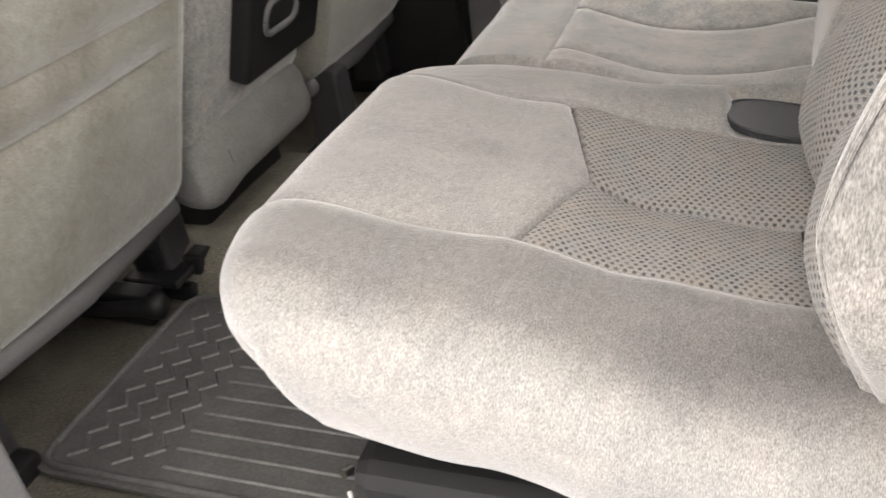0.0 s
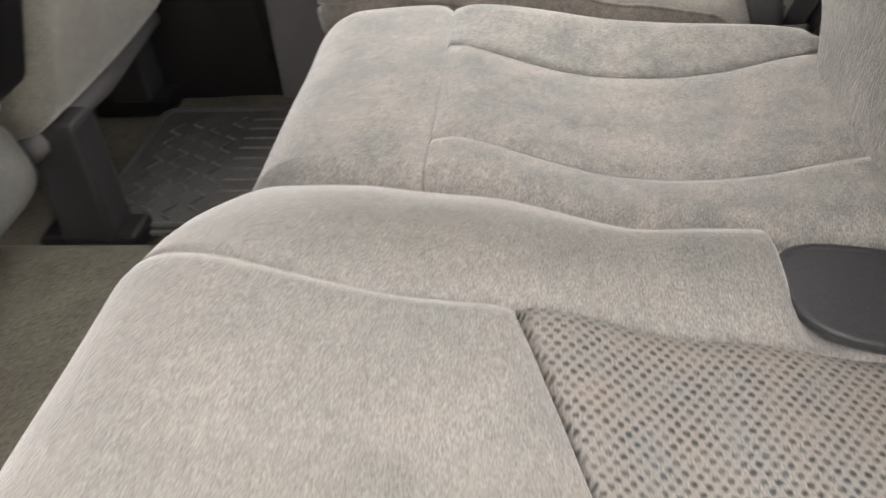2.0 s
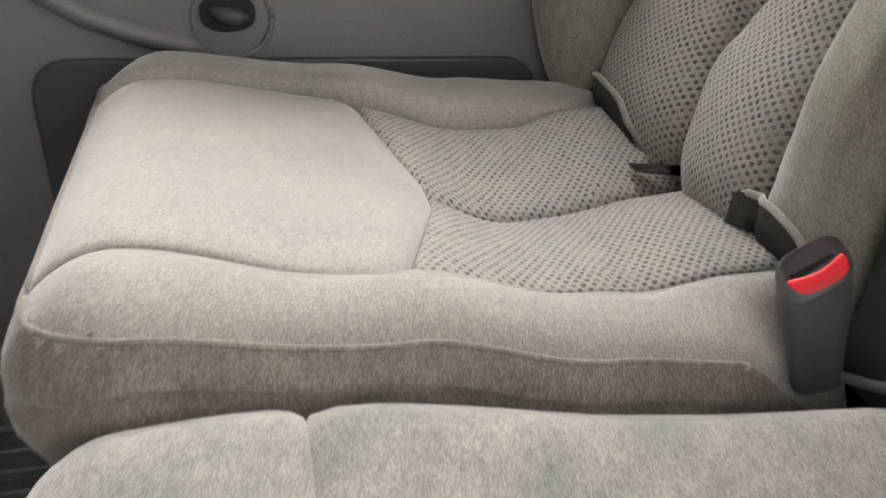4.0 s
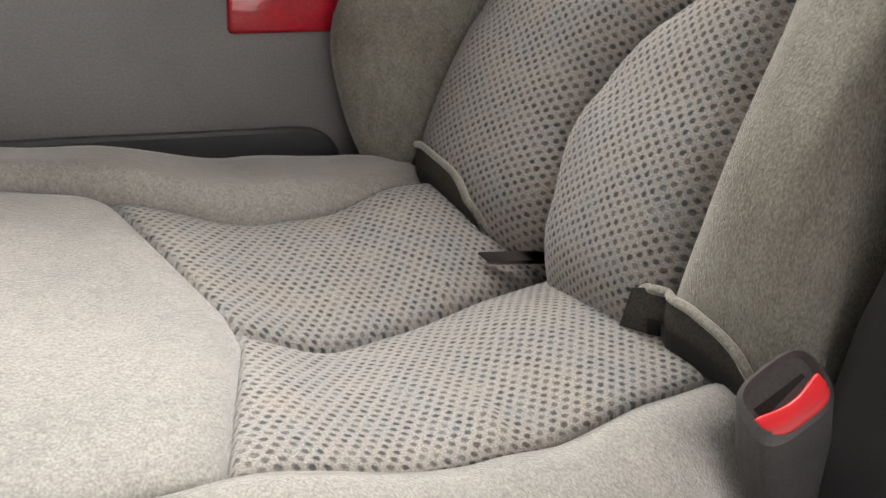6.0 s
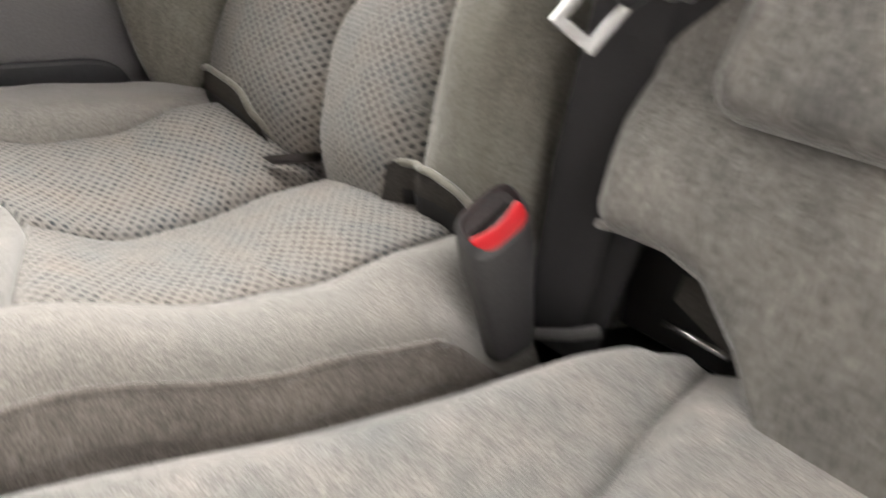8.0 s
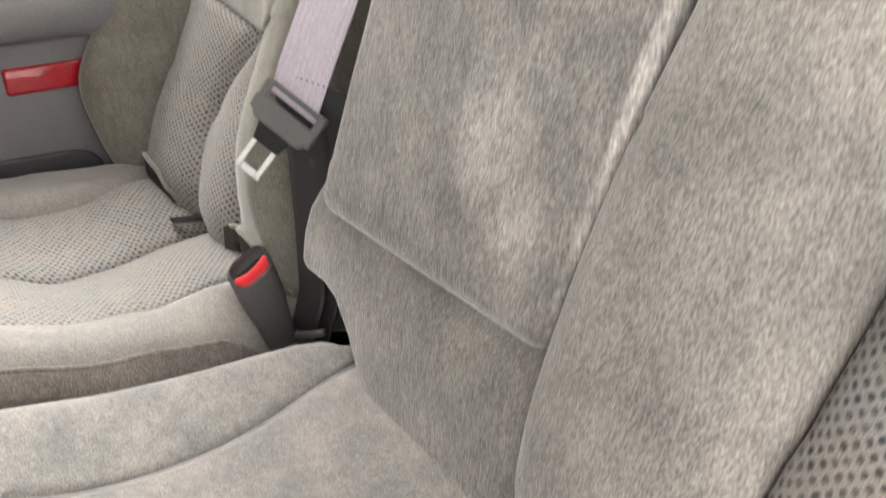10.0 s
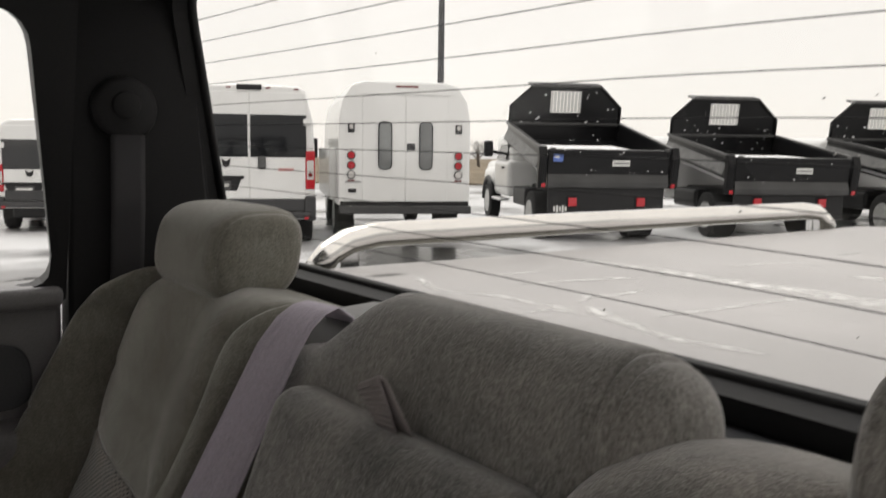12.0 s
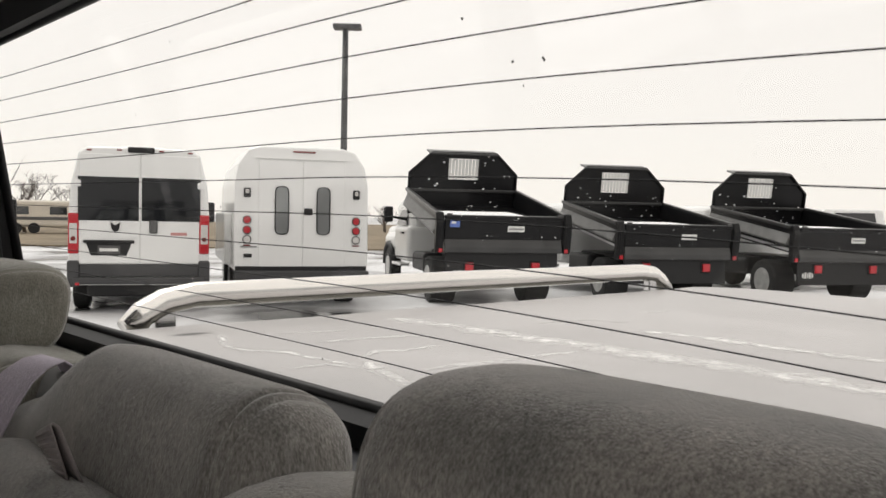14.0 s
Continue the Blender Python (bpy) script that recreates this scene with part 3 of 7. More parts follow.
    if not mirror:
        run = []
        starts = [((y_in, v), (s_in, max(v, 0.3))) for v in np.linspace(0.86, 0.0, 70)] + [((y, 0.0), (max(y, s_in), 0.3)) for y in np.linspace(y_in, mid + 0.2, 60)[1:]]
        for rim_at, core in starts:
            a, b = 0.0, 1.0
            for _ in range(16):
                t = (a + b) / 2
                a, b = (t, b) if sunk(core[0] + (rim_at[0] - core[0]) * t, core[1] + (rim_at[1] - core[1]) * t) < 0.020 else (a, t)
            p = Vector(place(core[0] + (rim_at[0] - core[0]) * a, core[1] + (rim_at[1] - core[1]) * a)[0])
            if not run or (p - run[-1]).length > 0.003:
                run.append(p)
        part("piping", tube(run, 0.0024, 6), SIDE_CLOTH, parent, smooth=True)
    rings = [(0.0, 0.0), (0.012, -0.0005), (0.03, 0.002), (0.055, 0.008), (0.08, 0.017), (0.105, 0.030), (0.127, 0.046), (0.143, 0.064), (0.150, 0.082), (0.152, 0.10)] if mirror else [(0.0, 0.0), (0.005, 0.003), (0.010, -0.001), (0.03, 0.0), (0.06, 0.008), (0.09, 0.022), (0.12, 0.042), (0.14, 0.06), (0.148, 0.08), (0.15, 0.10)]
    return cloth(parent, us, vs, place, regions, ("boxing", vel if mirror else SIDE_CLOTH, (0, 0, -1), rings, "" if mirror else "brown-grey ribbed side cloth, darkened for shade"), flip=not mirror, tuck=0.85 if mirror else 0.7, lift=0.08 if mirror else 0.0)


def pull_tab(parent, y, x, z, sgn=1):
    """A short webbing pull loop lying in the bite of the seat."""
    bm = bmesh.new()
    pts = [(x + 0.07, 0.0050), (x + 0.03, 0.0050), (x + 0.002, 0.0046), (x, 0.0034), (x + 0.002, 0.0018), (x + 0.03, 0.002), (x + 0.07, 0.002)]
    vs = [[bm.verts.new((px, y + w + sgn * (px - x) * -0.35, z + pz)) for w in (-0.009, 0.009)] for px, pz in pts]
    for a, b in zip(vs, vs[1:]):
        bm.faces.new((a[0], a[1], b[1], b[0]))
    bmesh.ops.solidify(bm, geom=bm.faces[:], thickness=0.0016)
    return part("pull_tab", bm, STRAP, parent, "grey woven pull tab", smooth=True)


wide = thing("rear_bench_seat", "wide grey velour bench seat with knit insert and folded armrest", "seat", "rear bench")
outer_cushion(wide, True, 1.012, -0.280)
narrow = thing("rear_bench_seat", "narrow grey velour bench seat with dotted knit insert", "seat", "rear bench")
outer_cushion(narrow, False, 1.085, -0.271)
pull_tab(wide, 0.335, 0.222, 0.358, -1)
pull_tab(narrow, 1.375, 0.232, 0.361)


def middle_cushion(parent):
    """The middle of the wide cushion: a front panel and three lengthwise panels whose seams wander."""
    x_front, x_rear, sx = -0.254, 0.285, -0.096
    near = [(-0.096, 0.772), (-0.06, 0.770), (-0.02, 0.762), (0.03, 0.752), (0.09, 0.746), (0.14, 0.747), (0.18, 0.754), (0.22, 0.763), (0.285, 0.766)]
    far = [(-0.096, 0.960), (-0.06, 0.957), (-0.02, 0.950), (0.03, 0.942), (0.07, 0.940), (0.12, 0.941), (0.17, 0.951), (0.23, 0.967), (0.285, 0.975)]
    edge = [(-0.256, 1.090), (-0.19, 1.094), (-0.14, 1.094), (-0.10, 1.090), (0.0, 1.076), (0.06, 1.068), (0.10, 1.063), (0.16, 1.052), (0.285, 1.036)]
    us = round_steps(0.0, 3.0, [1.0, 2.0], 0.35, 0.45, 0.09)
    vs = [0.3 * (1 - math.cos(a)) for a in np.linspace(0, math.pi / 2, 9)[:-1]] + steps([0.3, 1.0, 2.0], 0.05, 0.008)

    def place(u, v):
        back = x_rear - 0.085 * (1 - math.sqrt(max(0.0, 1 - max(0.0, (u - 2.1) / 0.9) ** 2)))
        x = x_front + (sx - x_front) * v if v < 1 else sx + (back - sx) * (v - 1)
        xs = max(x, sx)
        marks = [curve(x, GROOVE), curve(xs, near), curve(xs, far), curve(x, edge)]
        y = line(u, list(enumerate(marks)))
        z = curve(x, [(-0.28, 0.370), (-0.2, 0.380), (-0.1, 0.383), (0.0, 0.371), (0.08, 0.361), (0.18, 0.359), (0.29, 0.362)])
        k = lerp(x, [(sx, 0.0), (sx + 0.05, 1.0)])
        hollow = lerp(x, [(-0.09, 0), (0.03, 1), (0.16, 1), (0.27, 0.2)])
        z -= k * 0.011 * hollow * lerp(abs(u - 1.5), [(0.3, 1), (1.0, 0.2)])
        if u < 1:
            z += k * (-0.006 + 0.008 * swell(0.5 + (u - 1) / 2 if u > 0.5 else 0.25 + u / 2, 3))
        elif u < 2:
            z += k * (-0.006 + 0.009 * rise(min(u - 1, 2 - u) / 0.16))
        else:
            z += k * (-0.005 + 0.008 * rise((u - 2) / 0.4, 2)) + lerp(u, [(2.2, 0), (2.7, 1)]) * curve(x, [(-0.25, 0.002), (-0.1, 0.004), (0.0, 0.012), (0.2, 0.014), (0.29, 0.010)])
        z -= 0.007 * (1 - rise(abs(x - sx) / 0.02))
        if abs(v - 1) < 0.001 or (v > 1 and min(abs(u - 1), abs(u - 2)) < 0.001):
            z -= 0.0025
        z -= 0.022 * max(0.0, 1 - u / 0.35) ** 2
        z += 0.0025 * noise.noise((x * 9, y * 9, 4.0))
        drop, pull = rim([(x - x_front, 0.06), ((marks[3] - y), 0.058), (max(0.0, back - x), 0.0002 + 0.03 * lerp(u, [(2.1, 0.0), (2.7, 1.0)]))])
        return (x + pull[0] - pull[2], y - pull[1], z - drop), (y, x)

    regions = [("front_panel", VELOUR, "", lambda u, v: v < 1),
               ("centre_panel", VELOUR, "", lambda u, v: v > 1 and 1 < u < 2),
               ("near_strip", VELOUR, "", lambda u, v: v > 1 and u < 1),
               ("far_strip", VELOUR, "", lambda u, v: v > 1 and u > 2)]
    rings = [(0.0, 0.0), (0.03, 0.001), (0.06, 0.006), (0.09, 0.016), (0.12, 0.036), (0.125, 0.05)]
    return cloth(parent, us, vs, place, regions, ("boxing", VELOUR, (0, 0, -1), rings, ""), flip=True, tuck=0.5)


middle_cushion(wide)


def hinge_cover(parent):
    """The dark stitched vinyl patch let into the cushion's rear corner."""
    arc = [math.pi * (0.5 + k / 14) for k in range(15)]
    soft = lambda v: math.copysign(abs(v) ** 0.72, v)
    outline = [(0.246, 0.655)] + [(0.216 + 0.068 * soft(math.cos(a)), 0.603 + 0.052 * soft(math.sin(a))) for a in arc] + [(0.246, 0.551)]
    level = lambda x, y: 0.3550 - 0.15 * (x - 0.2) - 0.08 * max(0.0, y - 0.6)
    bm = prism([(x, y, level(x, y) - 0.006) for x, y in outline], 0.010, (0, 0, 1), 0.003, 2)
    cov = part("hinge_cover", bm, VINYL_GREY, parent, "dark grey vinyl patch with stitched edge")
    rimb = tube([(x, y, level(x, y) + 0.003) for x, y in [*outline, outline[0]]], 0.0024, 6)
    part("piping", rimb, VINYL_GREY, cov, smooth=True)


hinge_cover(wide)

# ---- rear seat backs ----
LEAN = math.atan(0.249)
A_UP = Vector((math.sin(LEAN), 0, math.cos(LEAN)))
N_OUT = Vector((-math.cos(LEAN), 0, math.sin(LEAN)))
BITE = Vector((0.275, 0, 0.35))


def on_back(y, b, d):
    return BITE + Vector((0, y, 0)) + A_UP * b + N_OUT * d


def outer_back(parent, mirror, wide_in):
    """An outboard seat back: plain upper panel ending in a point, knit below, raised bolsters."""
    ht = 0.535
    so = lambda b: curve(b, [(-0.04, 1.54), (0, 1.545), (0.15, 1.553), (0.28, 1.547), (0.34, 1.55), (0.42, 1.540), (0.48, 1.518), (0.52, 1.465), (0.54, 1.42)])
    si = (lambda b: curve(b, [(0, 1.150), (0.1, 1.148), (0.25, 1.152), (0.40, 1.158), (0.48, 1.166), (0.54, 1.180)])) if mirror else (lambda b: curve(b, [(0, 1.215), (0.12, 1.215), (0.2, 1.222), (0.28, 1.228), (0.34, 1.200), (0.40, 1.183), (0.47, 1.172), (0.54, 1.11)]))
    centre_line = (lambda b: (si(b) + so(b)) / 2) if mirror else (lambda b: curve(b, [(-0.04, 1.362), (0.06, 1.362), (0.12, 1.376), (0.19, 1.352), (0.25, 1.298), (0.34, 1.325), (0.54, 1.27)]))
    if mirror:
        yo = lambda b: curve(b, [(-0.04, 1.53), (0, 1.565), (0.04, 1.595), (0.1, 1.612), (0.25, 1.615), (0.4, 1.575), (0.5, 1.53), (0.54, 1.505)])
        yi = lambda b: line(b, [(0.0, 0.99), (0.2, 1.004), (0.36, 1.024), (0.54, 1.036)])
    else:
        yo = lambda b: curve(b, [(-0.04, 1.55), (0, 1.59), (0.05, 1.622), (0.12, 1.634), (0.24, 1.622), (0.38, 1.602), (0.46, 1.575), (0.54, 1.49)])
        yi = lambda b: line(b, [(0, wide_in), (0.4, wide_in), (0.54, max(wide_in - 0.02, 1.06))])
    su = [-1.0, -0.997, -0.985, -0.96, -0.92, -0.87, -0.8, -0.72, -0.64, -0.57, -0.53, -0.51, -0.506, -0.5, -0.494, -0.49, -0.46, -0.4, -0.3, -0.2, -0.1, -0.05, -0.02, -0.006, 0.0]
    us = su + [-u for u in su[-2::-1]]
    vb = 0.5

    def y_at(u, b):
        return line(u, [(-1, yi(b)), (-0.5, si(b)), (0, centre_line(b)), (0.5, so(b)), (1, yo(b))])

    def split(u):
        return line(u, [(-0.5, 0.30), (-0.2, 0.242), (0.0, 0.245), (0.5, 0.295)]) if mirror else line(u, [(-0.5, 0.284), (-0.12, 0.254), (0.0, 0.252), (0.5, 0.300)])

    if mirror:
        crests = ([(-0.04, -0.01), (0.0, 0.03), (0.06, 0.055), (0.15, 0.060), (0.3, 0.046), (0.42, 0.026), (0.54, 0.004)],
                  [(-0.04, -0.02), (0.0, 0.01), (0.04, 0.04), (0.08, 0.07), (0.14, 0.098), (0.26, 0.092), (0.4, 0.06), (0.54, 0.022)])
    else:
        crests = ([(-0.04, -0.02), (0.0, 0.004), (0.05, 0.028), (0.1, 0.05), (0.16, 0.058), (0.27, 0.036), (0.38, 0.018), (0.54, 0.0)],
                  [(-0.04, 0.0), (0.0, 0.045), (0.05, 0.078), (0.13, 0.108), (0.24, 0.08), (0.38, 0.05), (0.46, 0.038), (0.54, 0.02)])
    vs = [0.0, 0.012] + steps([0.03, vb, 0.86], 0.022, 0.006) + [0.86 + 0.14 * math.sin(a) for a in np.linspace(0, math.pi / 2, 9)[1:]]

    def place(u, v):
        bs = split(max(-0.5, min(0.5, u)))
        b = -0.04 + (bs + 0.04) * v / vb if v < vb else bs + (ht - bs) * (v - vb) / (1 - vb)
        y = y_at(u, b)
        w = abs(u)
        base = lerp(b, [(-0.04, -0.03), (0.05, 0.004), (0.28, -0.034), (0.54, -0.045)])
        d = base + lerp(min(w, 0.5), [(0.0, 0.018), (0.3, 0.030), (0.5, 0.025)])
        if mirror:
            d += curve(b, [(-0.04, 0.010), (0.0, 0.022), (0.06, 0.034), (0.12, 0.038), (0.2, 0.026), (0.3, 0.008), (0.54, 0.0)])
        if w > 0.5:
            crest = curve(b, crests[u > 0])
            d += (crest - d) * math.sin(min(1.0, (w - 0.5) / (0.40 if u > 0 and not mirror else 0.24)) * math.pi / 2)
            if w > 0.9:
                d -= (0.02 if mirror and u < 0 else 0.085) * (1 - math.sqrt(max(0, 1 - ((w - 0.9) / 0.1) ** 2))) + 0.02 * max(0.0, u - 0.9) / 0.1
        else:
            d += 0.010 * swell((u + 0.5) if v > vb else (2 * (u + 0.5)) % 1.0, 5) - 0.004
            d += (0.006 * swell(max(0, 0.5 - (v - vb) / 0.2 * 0.5) if v > vb else max(0, 0.5 + (v - vb) / 0.2 * 0.5), 6) - 0.006) if abs(v - vb) < 0.2 else 0
        if v < vb:
            d -= 0.012 * bell(u, 0.05) + 0.004 * bell(v - vb, 0.01)
        d -= 0.013 * (1 - rise(abs(w - 0.5) / 0.10))
        top = max(0, (b - (ht - 0.055)) / 0.055)
        d -= (0.06 + d * 0.5) * (1 - math.sqrt(max(0, 1 - min(1, top) ** 2)))
        if abs(w - 0.5) < 0.001 or (w < 0.5 and abs(v - vb) < 0.001) or (abs(u) < 0.001 and v < vb):
            d -= 0.012
        shoulder = max(0.0, w - 0.62) / 0.38
        if mirror and u < 0:
            e = min(1.0, max(0.0, y - yi(b)) / 0.075)
            b2 = b - 0.046 * (1 - math.sqrt(1 - (1 - e) ** 2)) * lerp(b, [(0.3, 0), (0.535, 1)])
        else:
            b2 = b - 0.055 * shoulder ** 2.2 * lerp(b, [(0.3, 0), (0.54, 1)])
        d += 0.002 * noise.noise((y * 9, b * 9, 7))
        p = on_back(y, b2, d)
        if mirror:
            p.y = 2 * MID - p.y
        return tuple(p), (y, b)

    inside = lambda u: abs(u) < 0.5
    vel = VELOUR_NEAR if mirror else VELOUR_BACK
    regions = [("upper_panel", vel, "", lambda u, v: inside(u) and v > vb),
               ("knit_insert", KNIT, "light knit insert with staggered dark dots", lambda u, v: inside(u) and v < vb),
               ("inner_bolster", vel, "", lambda u, v: u < -0.5),
               ("outer_bolster", vel, "", lambda u, v: u > 0.5)]
    rings = [(0.0, 0.0), (0.03, -0.002), (0.07, 0.0), (0.10, 0.012), (0.105, 0.03)]
    cloth(parent, us, vs, place, regions, ("back_shell", vel, -N_OUT, rings, ""), flip=not mirror)

    def on_cover(y, b, out=0.0):
        """The point of the cover at width y and height b, raised by out."""
        u = 0.0
        for _ in range(4):
            lo, hi = 0.0, 1.0
            for _ in range(24):
                v = (lo + hi) / 2
                lo, hi = (v, hi) if place(u, v)[1][1] < b else (lo, v)
            lo, hi = -1.0, 1.0
            for _ in range(24):
                u = (lo + hi) / 2
                lo, hi = (u, hi) if place(u, v)[1][0] < y else (lo, u)
        return Vector(place(u, v)[0]) + N_OUT * out

    return on_cover


def headrest(parent, y, cx, cz, w, cloth_mat):
    """A rounded head restraint with sewn-in end panels, on two posts."""
    n_u, n_v = 28, 40
    prof = []
    for k in range(n_v):
        t = 2 * math.pi * k / n_v
        c, s = math.cos(t), math.sin(t)
        e = 2 / 2.9
        px = 0.062 * math.copysign(abs(c) ** e, c)
        pz = 0.058 * math.copysign(abs(s) ** e, s)
        px += 0.016 * (pz / 0.058) * 0.6
        prof.append((px, pz))
    verts, faces, uvs = [], [], []
    us = sorted({round(math.sin(a), 4) for a in np.linspace(-math.pi / 2, math.pi / 2, n_u)} | {0.86, 0.885, 0.91, -0.86, -0.885, -0.91})
    for u in us:
        k = (1 - abs(u) ** 5.5) ** (1 / 5.5) if abs(u) < 1 else 0.0
        k = max(k, 0.02) * (1 - 0.03 * bell(abs(u) - 0.885, 0.012))
        for px, pz in prof:
            verts.append((cx + px * k, y + u * w + 0.006 * (1 - k) * 0, cz + pz * k))
            uvs.append((u, pz))
    nu = len(us)
    for i in range(nu - 1):
        for j in range(n_v):
            faces.append((i * n_v + j, i * n_v + (j + 1) % n_v, (i + 1) * n_v + (j + 1) % n_v, (i + 1) * n_v + j))
    faces.append([j for j in range(n_v)][::-1])
    faces.append([(nu - 1) * n_v + j for j in range(n_v)])
    ob = attach("headrest", mesh_of("headrest", verts, faces, uvs=uvs), cloth_mat, parent, "grey velour headrest with sewn end panels")
    for dy in (-0.06, 0.06):
        part("post", tube([(cx, y + dy, 0.80), (cx, y + dy, 0.88)], 0.006, 8), STEEL, ob, "steel post", smooth=True)


far_back = narrow
far_cover = outer_back(far_back, False, 1.118)
headrest(far_back, 1.362, 0.478, 0.887, 0.115, VELOUR_BACK)
near_back = wide
near_cover = outer_back(near_back, True, 1.035)
for off in (0.0, 0.007):
    run = [near_cover(curve(b, [(0.01, 1.562), (0.058, 1.588), (0.10, 1.597), (0.14, 1.600), (0.18, 1.604), (0.26, 1.600), (0.36, 1.575)]) - off, b, 0.0004) for b in np.linspace(0.012, 0.35, 26)]
    part("stitched_seam", tube(run, 0.0017, 6), VELOUR_NEAR, near_back, smooth=True)
headrest(near_back, 0.383, 0.448, 0.882, 0.128, VELOUR_NEAR)


def anchor_slit(parent, cover, top, base):
    """A sewn slit for an anchor: an arched corded rim, surface patches darkened for the recess's shade and a steel
    wire. top: rim (y, b) pairs; base: b of the lower edge.
    """
    n = 20
    y0, y1 = top[0][0], top[-1][0]
    row = [(y0 + (y1 - y0) * k / n) for k in range(n + 1)]
    flip = [(-y, b) for y, b in top] if y1 < y0 else top
    arch = [curve(-y if y1 < y0 else y, flip) for y in row]
    raw = [cover(y, b, 0.003) for y, b in zip(row, arch)]
    depth = [p.dot(N_OUT) for p in raw]
    top_d = [max(depth[max(0, k - 3):k + 4]) for k in range(n + 1)]
    lift = [sum(top_d[max(0, k - 3):k + 4]) / len(top_d[max(0, k - 3):k + 4]) - depth[k] for k in range(n + 1)]
    lift = [e * 0.25 for e in lift]
    pts = [p + N_OUT * (e - 0.012 * max(0.0, 1 - min(k, n - k) / 3)) for k, (p, e) in enumerate(zip(raw, lift))]
    slit = part("anchor_slit", tube(pts, 0.0031, 8), VELOUR_BACK, parent, "corded velour rim of an anchor slit", smooth=True)

    def patch(f0, f1, first, out, steps=5):
        bm = bmesh.new()
        grid = [[bm.verts.new(cover(y, b + (min(base, b - 0.002) - 0.003 - b) * (f0 + (f1 - f0) * k / steps), out) + N_OUT * e * (1 - 0.5 * k / steps)) for k in range(steps + 1)] for y, b, e in list(zip(row, arch, lift))[first:]]
        for a, c in zip(grid, grid[1:]):
            for k in range(steps):
                bm.faces.new((a[k], c[k], c[k + 1], a[k + 1]))
        return bm

    part("slit_lining", patch(0.0, 1.0, 0, 0.0032), VELOUR_LINING, slit, "velour lining, slit shade in its colour", smooth=True)
    part("slit_shade", patch(0.45, 1.0, 3, 0.0042, 3), PLASTIC_BLACK, slit, "black sheet for the gap's shade")
    ya, yb = y0 + (y1 - y0) * 0.6, y0 + (y1 - y0) * 0.92
    part("anchor_wire", tube([cover(ya, base + 0.005, 0.006), cover(yb, base + 0.003, 0.006)], 0.0024, 8), STEEL, slit, "bright steel anchor wire", smooth=True)


anchor_slit(far_back, far_cover, [(1.550, 0.012), (1.546, 0.036), (1.525, 0.050), (1.485, 0.051), (1.445, 0.045), (1.425, 0.028), (1.407, 0.010)], 0.010)
anchor_slit(far_back, far_cover, [(1.239, 0.012), (1.237, 0.038), (1.228, 0.048), (1.205, 0.051), (1.186, 0.051), (1.148, 0.040), (1.128, 0.010)], 0.010)


def padded_slab(name, parent, ys, bs, d0, d1, r, mat, label, place=None, lean=0.0, puff=0.01, profile=None):
    """A rounded pad on the seat back's slope between widths ys and heights bs."""
    us = round_steps(ys[0], ys[1], [], r, r, 0.03)
    vs = round_steps(bs[0], bs[1], [], r, r, 0.03)

    def put(u, v):
        drop, pull = rim([(u - ys[0], r), (ys[1] - u, r), (v - bs[0], r), (bs[1] - v, r)])
        d = d1 - drop + puff * math.sin(math.pi * (u - ys[0]) / (ys[1] - ys[0])) * math.sin(math.pi * (v - bs[0]) / (bs[1] - bs[0]))
        d += 0.0015 * noise.noise((u * 11, v * 11, 3)) + lean * (v - bs[0])
        y, b = u + pull[0] - pull[1], v + pull[2] - pull[3]
        if place:
            y, b = place(y, b)
        if profile:
            d += curve(b, profile)
        return tuple(on_back(y, b, d)), (u, v)

    rings = [(0.0, 0.0), (max(0.002, d1 - r - d0), 0.0)]
    return cloth(parent, us, vs, put, [(name, mat, label, lambda u, v: True)], (name + "_boxing", mat, -N_OUT, rings, ""))


# middle: lower pad, folded armrest, upper pad
def pad_cut(y, b):
    """The lower pad's corner is cut out in an arch for the belt anchor."""
    low = curve(y, [(0.92, -0.02), (0.938, 0.0), (0.95, 0.025), (0.965, 0.046), (0.992, 0.061), (1.025, 0.064), (1.07, 0.058)]) if y > 0.92 else -0.02
    b = low + (b + 0.02) / 0.48 * (0.46 - low)
    return 0.70 + (y - 0.70) * lerp(b, [(0.17, 1.0), (0.30, 0.78)]), b


def arm_slant(y, b):
    """The folded armrest narrows and leans a little as it rises."""
    k, s = (b - 0.142) / 0.336, (y - 0.684) / 0.324
    return (0.705 - 0.031 * k) + s * (0.297 + 0.012 * k), b


PAD_SWELL = [(-0.02, 0.0), (0.0, 0.006), (0.05, 0.013), (0.09, 0.017), (0.125, 0.014), (0.148, 0.002), (0.2, 0.0)]
padded_slab("lower_pad", near_back, (0.70, 1.06), (-0.02, 0.46), -0.06, 0.018, 0.022, VELOUR_DARK, "plain brown-grey pad behind and below the armrest", place=pad_cut, lean=0.01, puff=0.006, profile=PAD_SWELL)
rim_b = [on_back(y, pad_cut(y, -0.02)[1] + 0.004, -0.001 + curve(pad_cut(y, -0.02)[1], PAD_SWELL)) for y in np.linspace(0.936, 1.06, 14)]
hole = part("anchor_slit", tube(rim_b, 0.003, 8), VELOUR_DARK, near_back, "corded rim of an arched anchor opening", smooth=True)
# Black block and dark lining paint the shade inside the arched opening.
part("slit_shade", box((0.315, 0.93, 0.335), (0.33, 1.062, 0.425), 0.003, 1), PLASTIC_BLACK, hole, "black block for the opening's shade")
part("slit_lining", prism([on_back(1.02, 0.05, -0.03), on_back(0.955, 0.028, -0.028), on_back(0.965, 0.012, -0.025), on_back(1.02, 0.03, -0.028)], 0.006, tuple(-N_OUT), 0.0), VELOUR_SHADE, hole, "velour lining, opening's shade in its colour")
